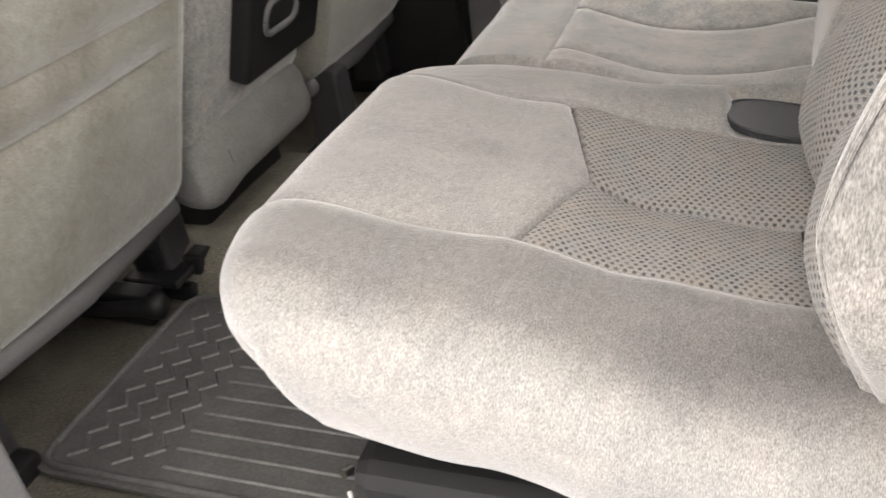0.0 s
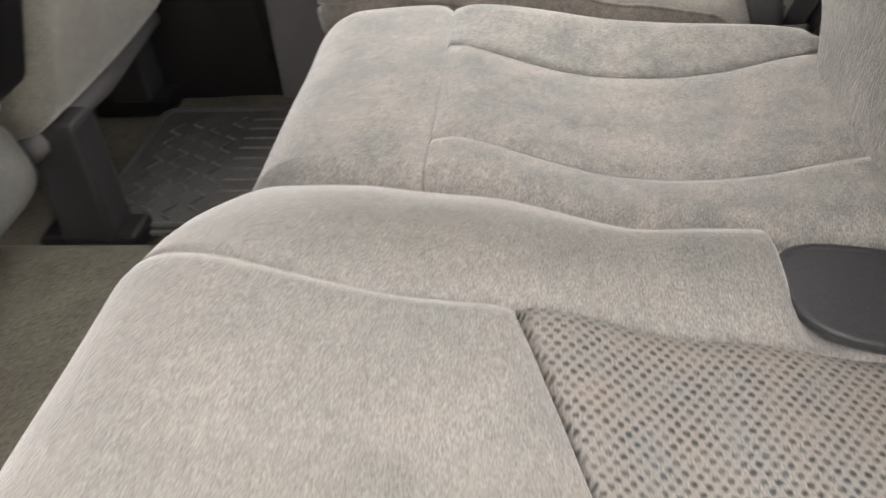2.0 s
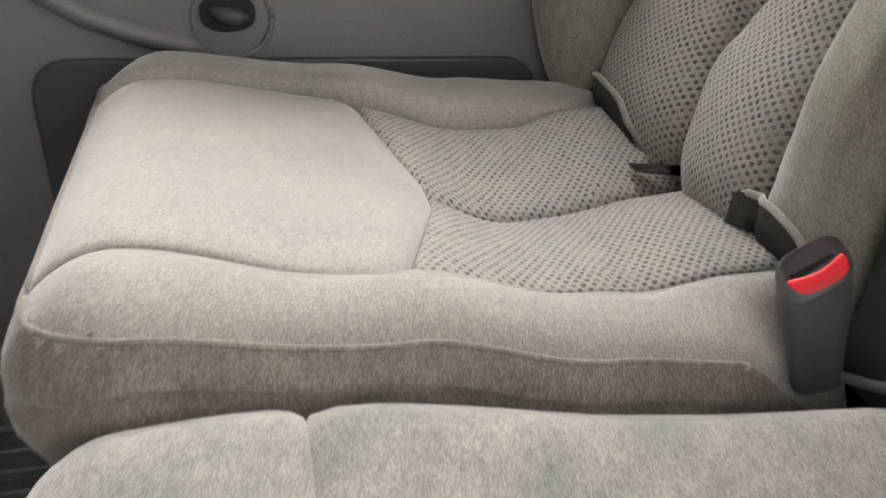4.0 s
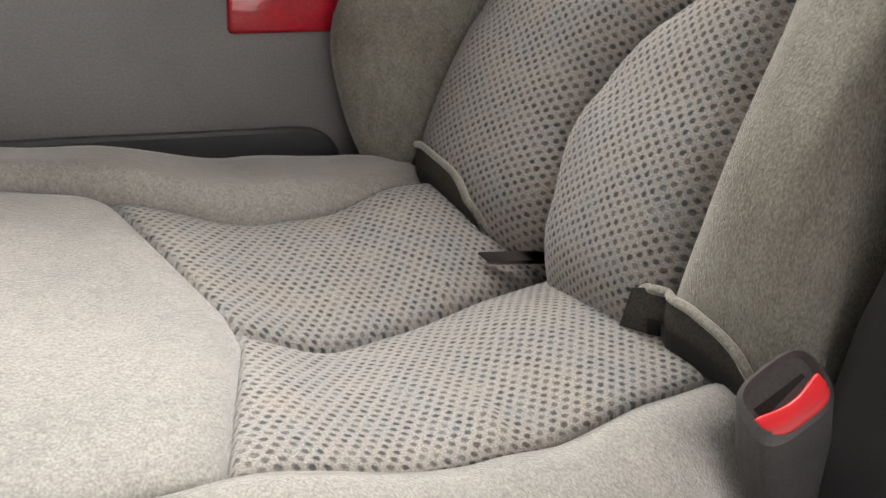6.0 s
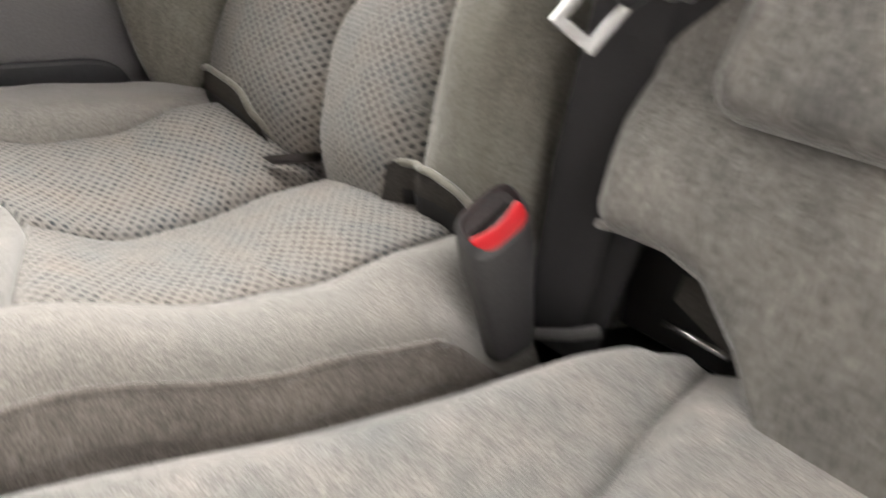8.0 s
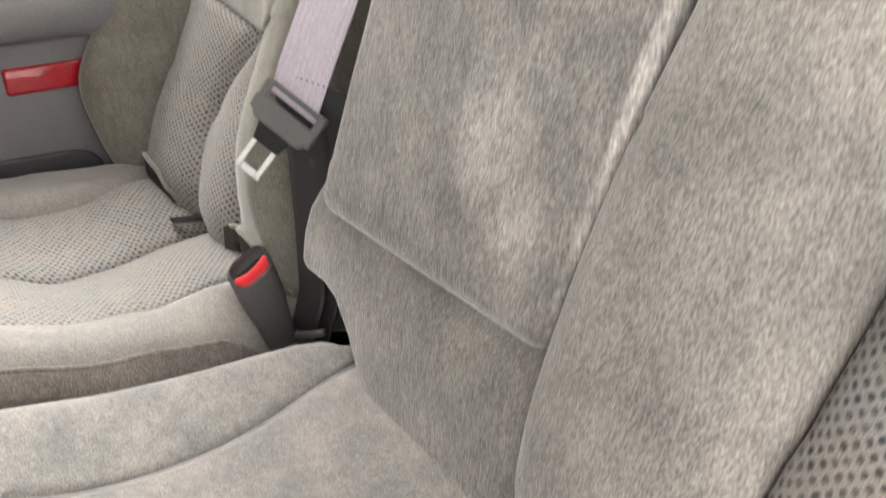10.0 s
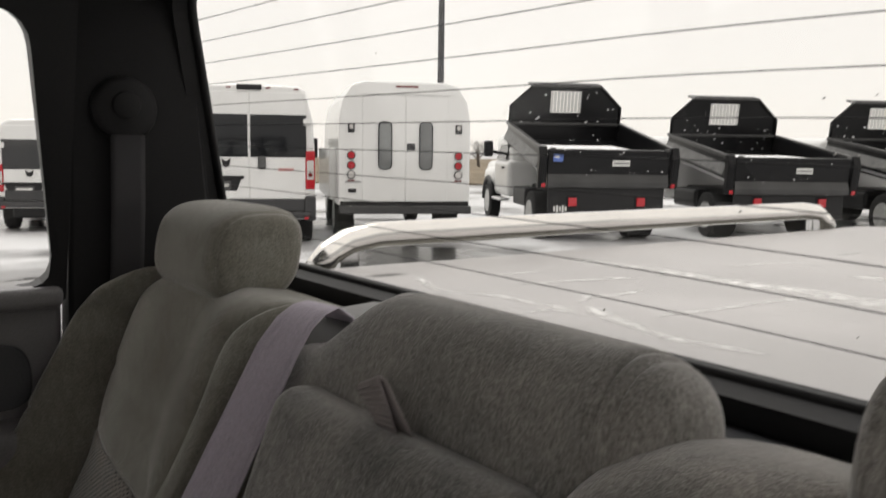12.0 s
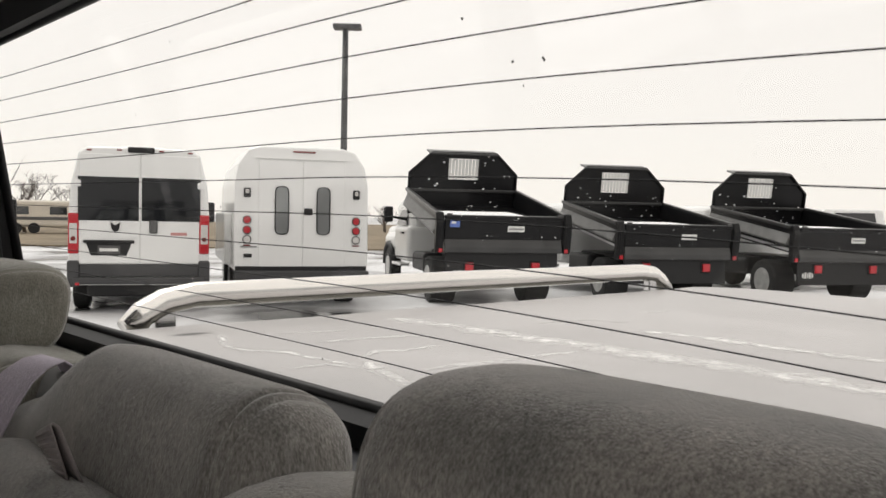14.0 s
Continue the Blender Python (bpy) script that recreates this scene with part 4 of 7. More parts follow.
part("anchor_wire", tube([on_back(1.012, 0.020, -0.012), on_back(0.968, 0.020, -0.010)], 0.0026, 8), STEEL, hole, "bright steel anchor wire", smooth=True)
padded_slab("armrest", near_back, (0.684, 1.008), (0.142, 0.478), -0.02, 0.056, 0.022, ARM_VELOUR, "stained brown-grey folded armrest", place=arm_slant, lean=-0.085, puff=0.008)


def upper_pad(parent):
    """The long pad above the armrest: a rounded section run along y, closed by a soft end with a double seam."""
    lo, hi, b0, n = 0.619, 1.062, 0.36, 44
    ys = sorted({round(y, 5) for y in [lo + 0.07 * (1 - math.cos(a)) for a in np.linspace(0, math.pi / 2, 14)] + list(np.linspace(lo + 0.07, hi - 0.025, 18)) + [hi - 0.025 * (1 - math.cos(a)) for a in np.linspace(0, math.pi / 2, 8)] + [0.648, 0.651, 0.654, 0.659, 0.662, 0.665]})
    verts, faces, uvs = [], [], []
    for y in ys:
        top = 0.576 - lerp(y, [(0.90, 0.0), (1.03, 0.068), (1.06, 0.072)])
        s = max(0.0, 1 - (y - lo) / 0.07)
        k = (1 - s ** 3.0) ** (1 / 3.0) if s < 1 else 0.02
        s = max(0.0, 1 - (hi - y) / 0.025)
        k *= (1 - s ** 2.4) ** (1 / 2.4) if s < 1 else 0.3
        stitch = 1 - 0.045 * (bell(y - 0.651, 0.0018) + bell(y - 0.662, 0.0018))
        bc, hb, dc, hd = (b0 + top) / 2, (top - b0) / 2, -0.058, 0.053
        for q in range(n):
            a = 2 * math.pi * q / n
            c, sn = math.cos(a), math.sin(a)
            b = bc + hb * (0.35 + 0.65 * k) * stitch * math.copysign(abs(sn) ** 0.62, sn)
            d = dc + hd * k * stitch * math.copysign(abs(c) ** 0.7, c) + 0.002 * noise.noise((y * 10, a * 2, 2))
            verts.append(on_back(y, b, d))
            uvs.append((y, a * 0.06))
    for i in range(len(ys) - 1):
        for q in range(n):
            faces.append((i * n + q, i * n + (q + 1) % n, (i + 1) * n + (q + 1) % n, (i + 1) * n + q))
    faces += [[q for q in range(n)][::-1], [(len(ys) - 1) * n + q for q in range(n)]]
    attach("upper_pad", mesh_of("upper_pad", verts, faces, uvs=uvs), VELOUR_DARK, parent, "brown-grey upper pad with a double stitched seam")


upper_pad(near_back)


def ribbon(name, pts, width, mat, parent, label="", thick=0.0016, across=None, ribs=0):
    """A flat strap along pts, its width lying along across."""
    bm = bmesh.new()
    pts = [Vector(p) for p in pts]
    rows = []
    for i, p in enumerate(pts):
        a = Vector(across[i] if isinstance(across, list) else (across or (0, 1, 0))).normalized()
        n = (Vector(pts[min(i + 1, len(pts) - 1)]) - Vector(pts[max(i - 1, 0)])).normalized().cross(a)
        cols = 4 * ribs if ribs else 6
        rows.append([bm.verts.new(p + a * width * (k / cols - 0.5) + n * (0.0007 * math.cos(math.pi * k / 2) if ribs else 0.0)) for k in range(cols + 1)])
    for a, b in zip(rows, rows[1:]):
        for k in range(len(a) - 1):
            bm.faces.new((a[k], a[k + 1], b[k + 1], b[k]))
    bmesh.ops.recalc_face_normals(bm, faces=bm.faces)
    bmesh.ops.solidify(bm, geom=bm.faces[:], thickness=thick)
    return part(name, bm, mat, parent, label, smooth=True)


def arm_loop(parent):
    """A folded ribbed strap standing up from the armrest's top edge."""
    root, fold, back = on_back(0.828, 0.476, 0.012), on_back(0.839, 0.507, 0.030), on_back(0.816, 0.474, 0.002)
    low, high = on_back(0.814, 0.482, 0.014) - on_back(0.842, 0.482, 0.014), on_back(0.827, 0.513, 0.030) - on_back(0.851, 0.502, 0.030)
    up = (fold - root).normalized()
    pts = [root, root.lerp(fold, 0.5), fold, fold + up * 0.003 - N_OUT * 0.004, fold - N_OUT * 0.008, back.lerp(fold, 0.5) - N_OUT * 0.004, back]
    ways = [low, low.lerp(high, 0.5), high, high, high, high.lerp(low, 0.5), low]
    strap = ribbon("pull_strap", pts, 0.026, STRAP, parent, "grey ribbed webbing pull strap", across=[tuple(w) for w in ways])
    for k in range(8):
        c, w = root.lerp(fold, 0.14 + 0.11 * k) + N_OUT * 0.0006, low.lerp(high, 0.14 + 0.11 * k).normalized() * 0.0125
        part("rib", tube([c - w, c + w], 0.0010, 6), STRAP, strap, smooth=True)


arm_loop(near_back)

# ---- middle shoulder belt, buckle ----
belt = thing("seat_belt", "lilac-grey webbing shoulder belt with a black latch plate", "seat belt")
ribbon("webbing", [(0.468, 1.036, 0.835), (0.456, 1.035, 0.858), (0.440, 1.034, 0.869), (0.424, 1.032, 0.866), (0.408, 1.031, 0.855), (0.390, 1.03, 0.832), (0.350, 1.03, 0.757), (0.322, 1.03, 0.705), (0.276, 1.034, 0.612), (0.2626, 1.035, 0.581)], 0.048, WEB, belt, ribs=9,
       across=[(0.1, -1, 0), (0.1, -1, 0), (0.12, -1, 0), (0.18, -1, -0.05), (0.25, -1, -0.1), (0.35, -0.95, -0.15), (0.45, -0.87, -0.2), (0.52, -0.82, -0.25), (0.50, -0.76, -0.40), (0.44, -0.75, -0.54)])
ribbon("lap_webbing", [(0.285, 1.02, 0.60), (0.30, 1.045, 0.52), (0.302, 1.062, 0.44), (0.292, 1.07, 0.37), (0.275, 1.072, 0.32)], 0.048, WEB_DARK, belt, "dark lap webbing",
       across=[(0.57, -0.78, -0.27), (0.5, -0.8, -0.1), (0.3, -1, 0), (0.1, -1, 0), (0, -1, 0)])
collar = [(0.268, 1.118, 0.345), (0.262, 1.108, 0.332), (0.262, 1.09, 0.330), (0.268, 1.06, 0.342), (0.275, 1.045, 0.350)]
part("slot_collar", tube(collar, 0.004, 8), PLASTIC_TRIM, belt, "grey edging of the belt slot", smooth=True)
ribbon("lower_webbing", [(0.272, 1.043, 0.59), (0.288, 1.066, 0.52), (0.29, 1.082, 0.44), (0.285, 1.085, 0.37), (0.27, 1.085, 0.33)], 0.047, WEB_DARK, belt, "dark lower webbing",
       across=[(0.57, -0.78, -0.27), (0.5, -0.8, -0.1), (0.3, -1, 0), (0.1, -1, 0), (0, -1, 0)])


def latch(parent):
    across = Vector((0.42, -0.74, -0.53)).normalized()
    down = Vector((-0.64, 0.18, -0.747))
    down = (down - across * down.dot(across)).normalized()
    nrm = across.cross(down).normalized()
    m = Matrix((across, down, nrm)).transposed().to_4x4()
    m.translation = Vector((0.2626, 1.035, 0.581)) + down * 0.009
    body = bmesh.new()
    add_box(body, (-0.033, -0.018, -0.0045), (-0.0245, 0.012, 0.0045), 0.003, 2)
    add_box(body, (0.0245, -0.018, -0.0045), (0.033, 0.012, 0.0045), 0.003, 2)
    add_box(body, (-0.032, -0.019, -0.0025), (0.032, -0.0135, 0.0065), 0.002, 2)
    vs = [body.verts.new(p) for p in ((-0.033, -0.004, 0.005), (0.033, -0.004, 0.005), (0.033, 0.006, 0.005), (0.024, 0.017, 0.005), (-0.024, 0.017, 0.005), (-0.033, 0.006, 0.005))]
    face = body.faces.new(vs)
    grown = bmesh.ops.extrude_face_region(body, geom=[face])
    moved = [g for g in grown["geom"] if isinstance(g, bmesh.types.BMVert)]
    bmesh.ops.translate(body, vec=(0, 0, -0.010), verts=moved)
    bmesh.ops.bevel(body, geom=list({e for v in vs + moved for e in v.link_edges}), offset=0.0022, segments=2, affect="EDGES", profile=0.5)
    bmesh.ops.recalc_face_normals(body, faces=body.faces)
    lp = part("latch_plate", body, PLASTIC_TRIM, parent, "grey latch plate with steel tongue", at=m)
    neck = prism([(-0.018, 0.014, -0.003), (0.018, 0.014, -0.003), (0.013, 0.032, -0.003), (-0.013, 0.032, -0.003)], 0.006, (0, 0, 1), 0.0015, 2)
    part("neck", neck, PLASTIC_BLACK, lp, "black moulded neck")
    tongue = bmesh.new()
    add_box(tongue, (-0.0135, 0.026, -0.0012), (-0.0075, 0.060, 0.0012), 0.0008, 1)
    add_box(tongue, (0.0075, 0.026, -0.0012), (0.0135, 0.060, 0.0012), 0.0008, 1)
    add_box(tongue, (-0.0075, 0.053, -0.0012), (0.0075, 0.060, 0.0012), 0.0008, 1)
    part("tongue", tongue, STEEL, lp, "bright steel tongue")


latch(belt)


def buckle():
    b = thing("belt_buckle", "black belt buckle with a red release button", "belt buckle")
    up = (Vector((0.226, 1.095, 0.415)) - Vector((0.247, 1.093, 0.335))).normalized()
    across = Vector((0.90, -0.09, 0.43))
    across = (across - up * across.dot(up)).normalized()
    out = across.cross(up).normalized()
    m = Matrix((across, out, up)).transposed().to_4x4()
    m.translation = (0.227, 1.096, 0.414)
    bm = bmesh.new()
    rings = []
    for z, w, d in ((0.004, 0.0195, 0.0115), (0.0, 0.0225, 0.0145), (-0.03, 0.0225, 0.0145), (-0.06, 0.0185, 0.012), (-0.095, 0.016, 0.010)):
        ring = []
        for k in range(32):
            t = 2 * math.pi * k / 32
            c, s = math.cos(t), math.sin(t)
            yy = d * math.copysign(abs(s) ** 0.6, s)
            ring.append(bm.verts.new((w * math.copysign(abs(c) ** 0.6, c), yy, z + ((0.30 * w * math.copysign(abs(c) ** 0.6, c) - 0.62 * yy) if z > -0.02 else 0.0))))
        rings.append(ring)
    for a, c in zip(rings, rings[1:]):
        for k in range(32):
            bm.faces.new((a[k], c[k], c[(k + 1) % 32], a[(k + 1) % 32]))
    bm.faces.new(rings[-1])
    top = bm.faces.new(rings[0][::-1])
    bmesh.ops.recalc_face_normals(bm, faces=bm.faces)
    bmesh.ops.inset_region(bm, faces=[top], thickness=0.002, depth=-0.0055)
    part("housing", bm, BUCKLE_GREY, b, smooth=False, at=m)
    tilt = Matrix.Rotation(radians(-16.5), 4, "Y") @ Matrix.Rotation(radians(-32), 4, "X")
    lens = [(0.0195 * math.copysign(abs(math.cos(a)) ** 0.6, math.cos(a)), 0.0148 * math.sin(a) ** 0.6) for a in (math.pi * k / 16 for k in range(17))]
    lens += [(-0.0195 + 0.039 * k / 10, -0.001 + 0.0045 * math.sin(math.pi * k / 10)) for k in range(1, 10)]
    red = prism([(x, y, -0.006) for x, y in lens], 0.0095, (0, 0, 1), 0.0015, 2)
    red.transform(tilt)
    part("button", red, RED, b, "bright red release button", at=m, smooth=True)
    part("slot", box((-0.015, -0.004, -0.0035), (0.015, 0.002, -0.0022), 0, 1, tilt), PLASTIC_BLACK, b, "dark slot", at=m)
    return b


buckle()

guide = thing("belt_guide", "grey plastic belt guide cover", "trim")
part("bezel", prism([(0.43, 1.10, 0.79), (0.43, 0.965, 0.79), (0.445, 0.955, 0.852), (0.45, 1.095, 0.852)], 0.09, (1, 0, 0.05), 0.014, 3), PLASTIC_TRIM, guide, smooth=True)

# ---- cab shell ----
cab_floor = tagged(new("floor"), "brown-grey worn carpet floor of the cab", "floor", kind="structure")


def floor_mesh():
    verts, faces = [], []
    xs, ys = np.linspace(-1.7, 0.62, 60), np.linspace(0.05, 1.66, 50)
    for x in xs:
        for y in ys:
            tun = 0.085 * lerp(abs(y - MID), [(0.205, 1), (0.238, 0)])
            verts.append((x, y, FLOOR - 0.012 + tun + 0.004 * noise.noise((x * 5, y * 5, 0))))
    n = len(ys)
    for i in range(len(xs) - 1):
        for j in range(n - 1):
            faces.append((i * n + j, (i + 1) * n + j, (i + 1) * n + j + 1, i * n + j + 1))
    attach("carpet", mesh_of("carpet", verts, faces), CARPET, cab_floor)
    part("floor_pan", box((-1.7, 0.05, -0.12), (0.62, 1.66, -0.06)), PLASTIC_BLACK, cab_floor)


floor_mesh()


def wall_with_hole(outer, hole, thick, axis):
    """A flat panel of 3D outline points with a hole of as many points, pushed along axis."""
    bm = bmesh.new()
    a = [bm.verts.new(p) for p in outer]
    b = [bm.verts.new(p) for p in hole]
    n = len(a)
    fs = [bm.faces.new((a[i], a[(i + 1) % n], b[(i + 1) % n], b[i])) for i in range(n)]
    r = bmesh.ops.extrude_face_region(bm, geom=fs)
    bmesh.ops.translate(bm, vec=Vector(axis) * thick, verts=[g for g in r["geom"] if isinstance(g, bmesh.types.BMVert)])
    bmesh.ops.recalc_face_normals(bm, faces=bm.faces)
    return bm


def rounded(points, r, n=6):
    """Rounds the corners of a closed outline of 3D points."""
    out = []
    pts = [Vector(p) for p in points]
    for i, p in enumerate(pts):
        a, b = (pts[i - 1] - p), (pts[(i + 1) % len(pts)] - p)
        p0, p1 = p + a.normalized() * r, p + b.normalized() * r
        for k in range(n + 1):
            t = k / n
            out.append(p0 * (1 - t) ** 2 + p * 2 * t * (1 - t) + p1 * t ** 2)
    return out


def subdivided(points, n):
    """Each side of an outline in n + 1 pieces, so that it pairs with a rounded outline."""
    out = []
    pts = [Vector(p) for p in points]
    for p in pts:
        out += [p.copy() for _ in range(n + 1)]
    return out


# rear wall with the back window
WIN = [(0.600, 1.640, 0.850), (0.600, 0.066, 0.850), (0.517, 0.126, 1.243), (0.517, 1.580, 1.243)]


def rear_wall():
    w = tagged(new("wall_rear"), "dark rear cab wall below and around the back window", "wall", kind="structure")
    outer = [(0.632, 1.74, 0.70), (0.632, -0.034, 0.70), (0.485, -0.01, 1.36), (0.485, 1.716, 1.36)]
    hole = rounded(WIN, 0.045, 6)
    bm = bmesh.new()
    sub = subdivided(outer, 6)
    a = [bm.verts.new(p) for p in sub]
    b = [bm.verts.new(p) for p in hole]
    n = len(a)
    for i in range(n):
        j = (i + 1) % n
        if (sub[i] - sub[j]).length < 1e-6:
            bm.faces.new((a[i], b[j], b[i]))
        else:
            bm.faces.new((a[i], a[j], b[j], b[i]))
    bmesh.ops.remove_doubles(bm, verts=bm.verts[:], dist=1e-5)
    bmesh.ops.recalc_face_normals(bm, faces=bm.faces)
    bmesh.ops.solidify(bm, geom=bm.faces[:], thickness=0.03)
    part("window_surround", bm, TRIM_DARK, w)
    part("lower_panel", box((0.60, 0.04, -0.08), (0.64, 1.67, 0.72)), TRIM_DARK, w)
    part("sill", box((0.50, 0.06, 0.765), (0.607, 1.65, 0.822), 0.012, 3), VINYL_GREY, w, "dark vinyl sill below the back window", smooth=True)
    win = tagged(new("window_1"), "rear window glass with defroster lines", "window", kind="structure")
    n = 24
    verts, faces = [], []
    for off in (0.0, 0.004):
        for i in range(n + 1):
            for j in range(13):
                s, t = i / n, j / 12
                y = (WIN[0][1] + (WIN[3][1] - WIN[0][1]) * t) * (1 - s) + (WIN[1][1] + (WIN[2][1] - WIN[1][1]) * t) * s
                y = MID + (y - MID) * 1.01
                z = WIN[0][2] - 0.004 + (WIN[3][2] - WIN[0][2] + 0.008) * t
                x = 0.608 - 0.083 * t + 0.012 * (1 - ((y - MID) / 0.74) ** 2) + off
                verts.append((x, y, z))
    N = (n + 1) * 13
    for i in range(n):
        for j in range(12):
            q = i * 13 + j
            faces.append((q, q + 1, q + 14, q + 13))
            faces.append((q + N, q + N + 13, q + N + 14, q + N + 1))
    g = attach("pane", mesh_of("pane", verts, faces), GLASS, win, "clear glass")
    g.visible_shadow = False
    for k in range(11):
        pts = []
        for i in range(n + 1):
            y = 0.07 + 1.566 * i / n
            z = 0.8886 + 0.0306 * k + 0.008 * max(0.0, y - 0.9) - 0.049 * min(0.0, y - 0.9) ** 2
            t = (z - WIN[0][2]) / (WIN[3][2] - WIN[0][2])
            pts.append((0.6055 - 0.083 * t + 0.012 * (1 - ((y - MID) / 0.74) ** 2), y, z))
        part("defroster_line", tube(pts, 0.0006, 4), PLASTIC_BLACK, win, smooth=True)
    rnd = random.Random(5)
    drops = bmesh.new()
    for k in range(90):
        t = rnd.random() ** 0.8
        y = MID + (rnd.random() * 2 - 1) * 0.6
        r = 0.0005 + 0.0008 * rnd.random() ** 2
        x = 0.604 - 0.083 * t + 0.012 * (1 - ((y - MID) / 0.74) ** 2)
        bmesh.ops.create_uvsphere(drops, u_segments=6, v_segments=4, radius=r, matrix=Matrix.Translation((x + 0.008, y, WIN[0][2] + (WIN[3][2] - WIN[0][2]) * t)) @ Matrix.Rotation(rnd.random() * 3, 4, "X") @ Matrix.Diagonal((0.4, 1.0, 0.55 + rnd.random(), 1)))
    part("water_drops", drops, LAMP_CLEAR, win, "flecks of water and snow on the glass", smooth=True)
    seal = tube([*hole, hole[0]], 0.007, 6)
    part("seal", seal, PLASTIC_BLACK, win, "black rubber seal", smooth=True)


rear_wall()


def roof():
    c = tagged(new("ceiling"), "beige-grey cloth headliner", "ceiling", kind="structure")
    verts, faces = [], []
    xs, ys = np.linspace(-1.35, 0.53, 24), np.linspace(0.06, 1.646, 24)
    for lay in (0, 0.05):
        for x in xs:
            for y in ys:
                e = max(0.0, (abs(y - MID) - 0.45) / 0.34) ** 2 * 0.085 * lerp(x, [(0.30, 1), (0.46, 0)]) + lerp(x, [(0.35, 0), (0.53, 0.040)]) + lerp(-x, [(0.9, 0), (1.35, 0.06)])
                verts.append((x, y, 1.295 - e + lay))
    n, N = len(ys), len(xs) * len(ys)
    for i in range(len(xs) - 1):
        for j in range(n - 1):
            q = i * n + j
            faces.append((q, q + 1, q + n + 1, q + n))
            faces.append((q + N, q + N + n, q + N + n + 1, q + N + 1))
    attach("headliner", mesh_of("headliner", verts, faces), HEADLINER, c)


roof()


def side_wall(name, label, ys, door_open):
    """A side of the cab: door panels with window openings, pillars between. ys: inner and outer faces."""
    w = tagged(new(name), label, "wall", kind="structure")
    yi, yo = ys
    s = 1 if yo > yi else -1

    def slab(nm, pts, mat=TRIM_DARK, lab="", lean=0.24, inset=0.0):
        bm = prism([(x, yi - s * (max(0, z - 0.82) * lean + inset), z) for x, z in pts], abs(yo - yi), (0, s, 0), 0.006, 2)
        return part(nm, bm, mat, w, lab)

    slab("roof_rail", [(-1.3, 1.222), (0.36, 1.222), (0.36, 1.32), (-1.2, 1.32)])
    slab("rear_pillar", [(0.345, 0.62), (0.585, 0.62), (0.567, 0.86), (0.525, 1.225), (0.515, 1.31), (0.355, 1.31)], lean=0.076, inset=0.019)
    slab("middle_pillar", [(-0.62, -0.1), (-0.485, -0.1), (-0.485, 0.79), (-0.50, 0.82), (-0.50, 1.215), (-0.60, 1.215), (-0.62, 0.82)], TRIM_DARK if s > 0 else PLASTIC_GREY)
    slab("front_door_panel", [(-1.6, -0.1), (-0.600, -0.1), (-0.600, 0.80), (-1.6, 0.76)], inset=0.003)
    slab("quarter", [(0.330, -0.1), (0.62, -0.1), (0.62, 0.61), (0.330, 0.61)])
    slab("front_pillar", [(-1.6, 0.77), (-1.5, 0.77), (-1.1, 1.195), (-1.2, 1.195)])
    return w


side_wall("wall_far", "dark grey far side of the cab with pillars", (1.645, 1.70), False)
side_wall("wall_near", "dark grey near side of the cab with an open rear doorway", (0.061, 0.006), True)
tagged(part("trim", box((-0.50, -0.02, -0.09), (0.35, 0.10, 0.055), 0.02, 3), PLASTIC_GREY, smooth=True), "grey plastic door sill trim", "sill", kind="structure")
dash = tagged(new("wall_front"), "dark dashboard and firewall under the windscreen", "wall", kind="structure")
part("dashboard", box((-1.72, 0.06, -0.1), (-1.42, 1.646, 0.74), 0.06, 3), TRIM_DARK, dash)
ws = tagged(new("window_2"), "windscreen glass", "window", kind="structure")
g = part("pane", prism([(-1.66, 0.08, 0.75), (-1.66, 1.626, 0.75), (-1.2, 1.56, 1.25), (-1.2, 0.146, 1.25)], 0.005, (-0.7, 0, 0.7)), GLASS, ws)
g.visible_shadow = False


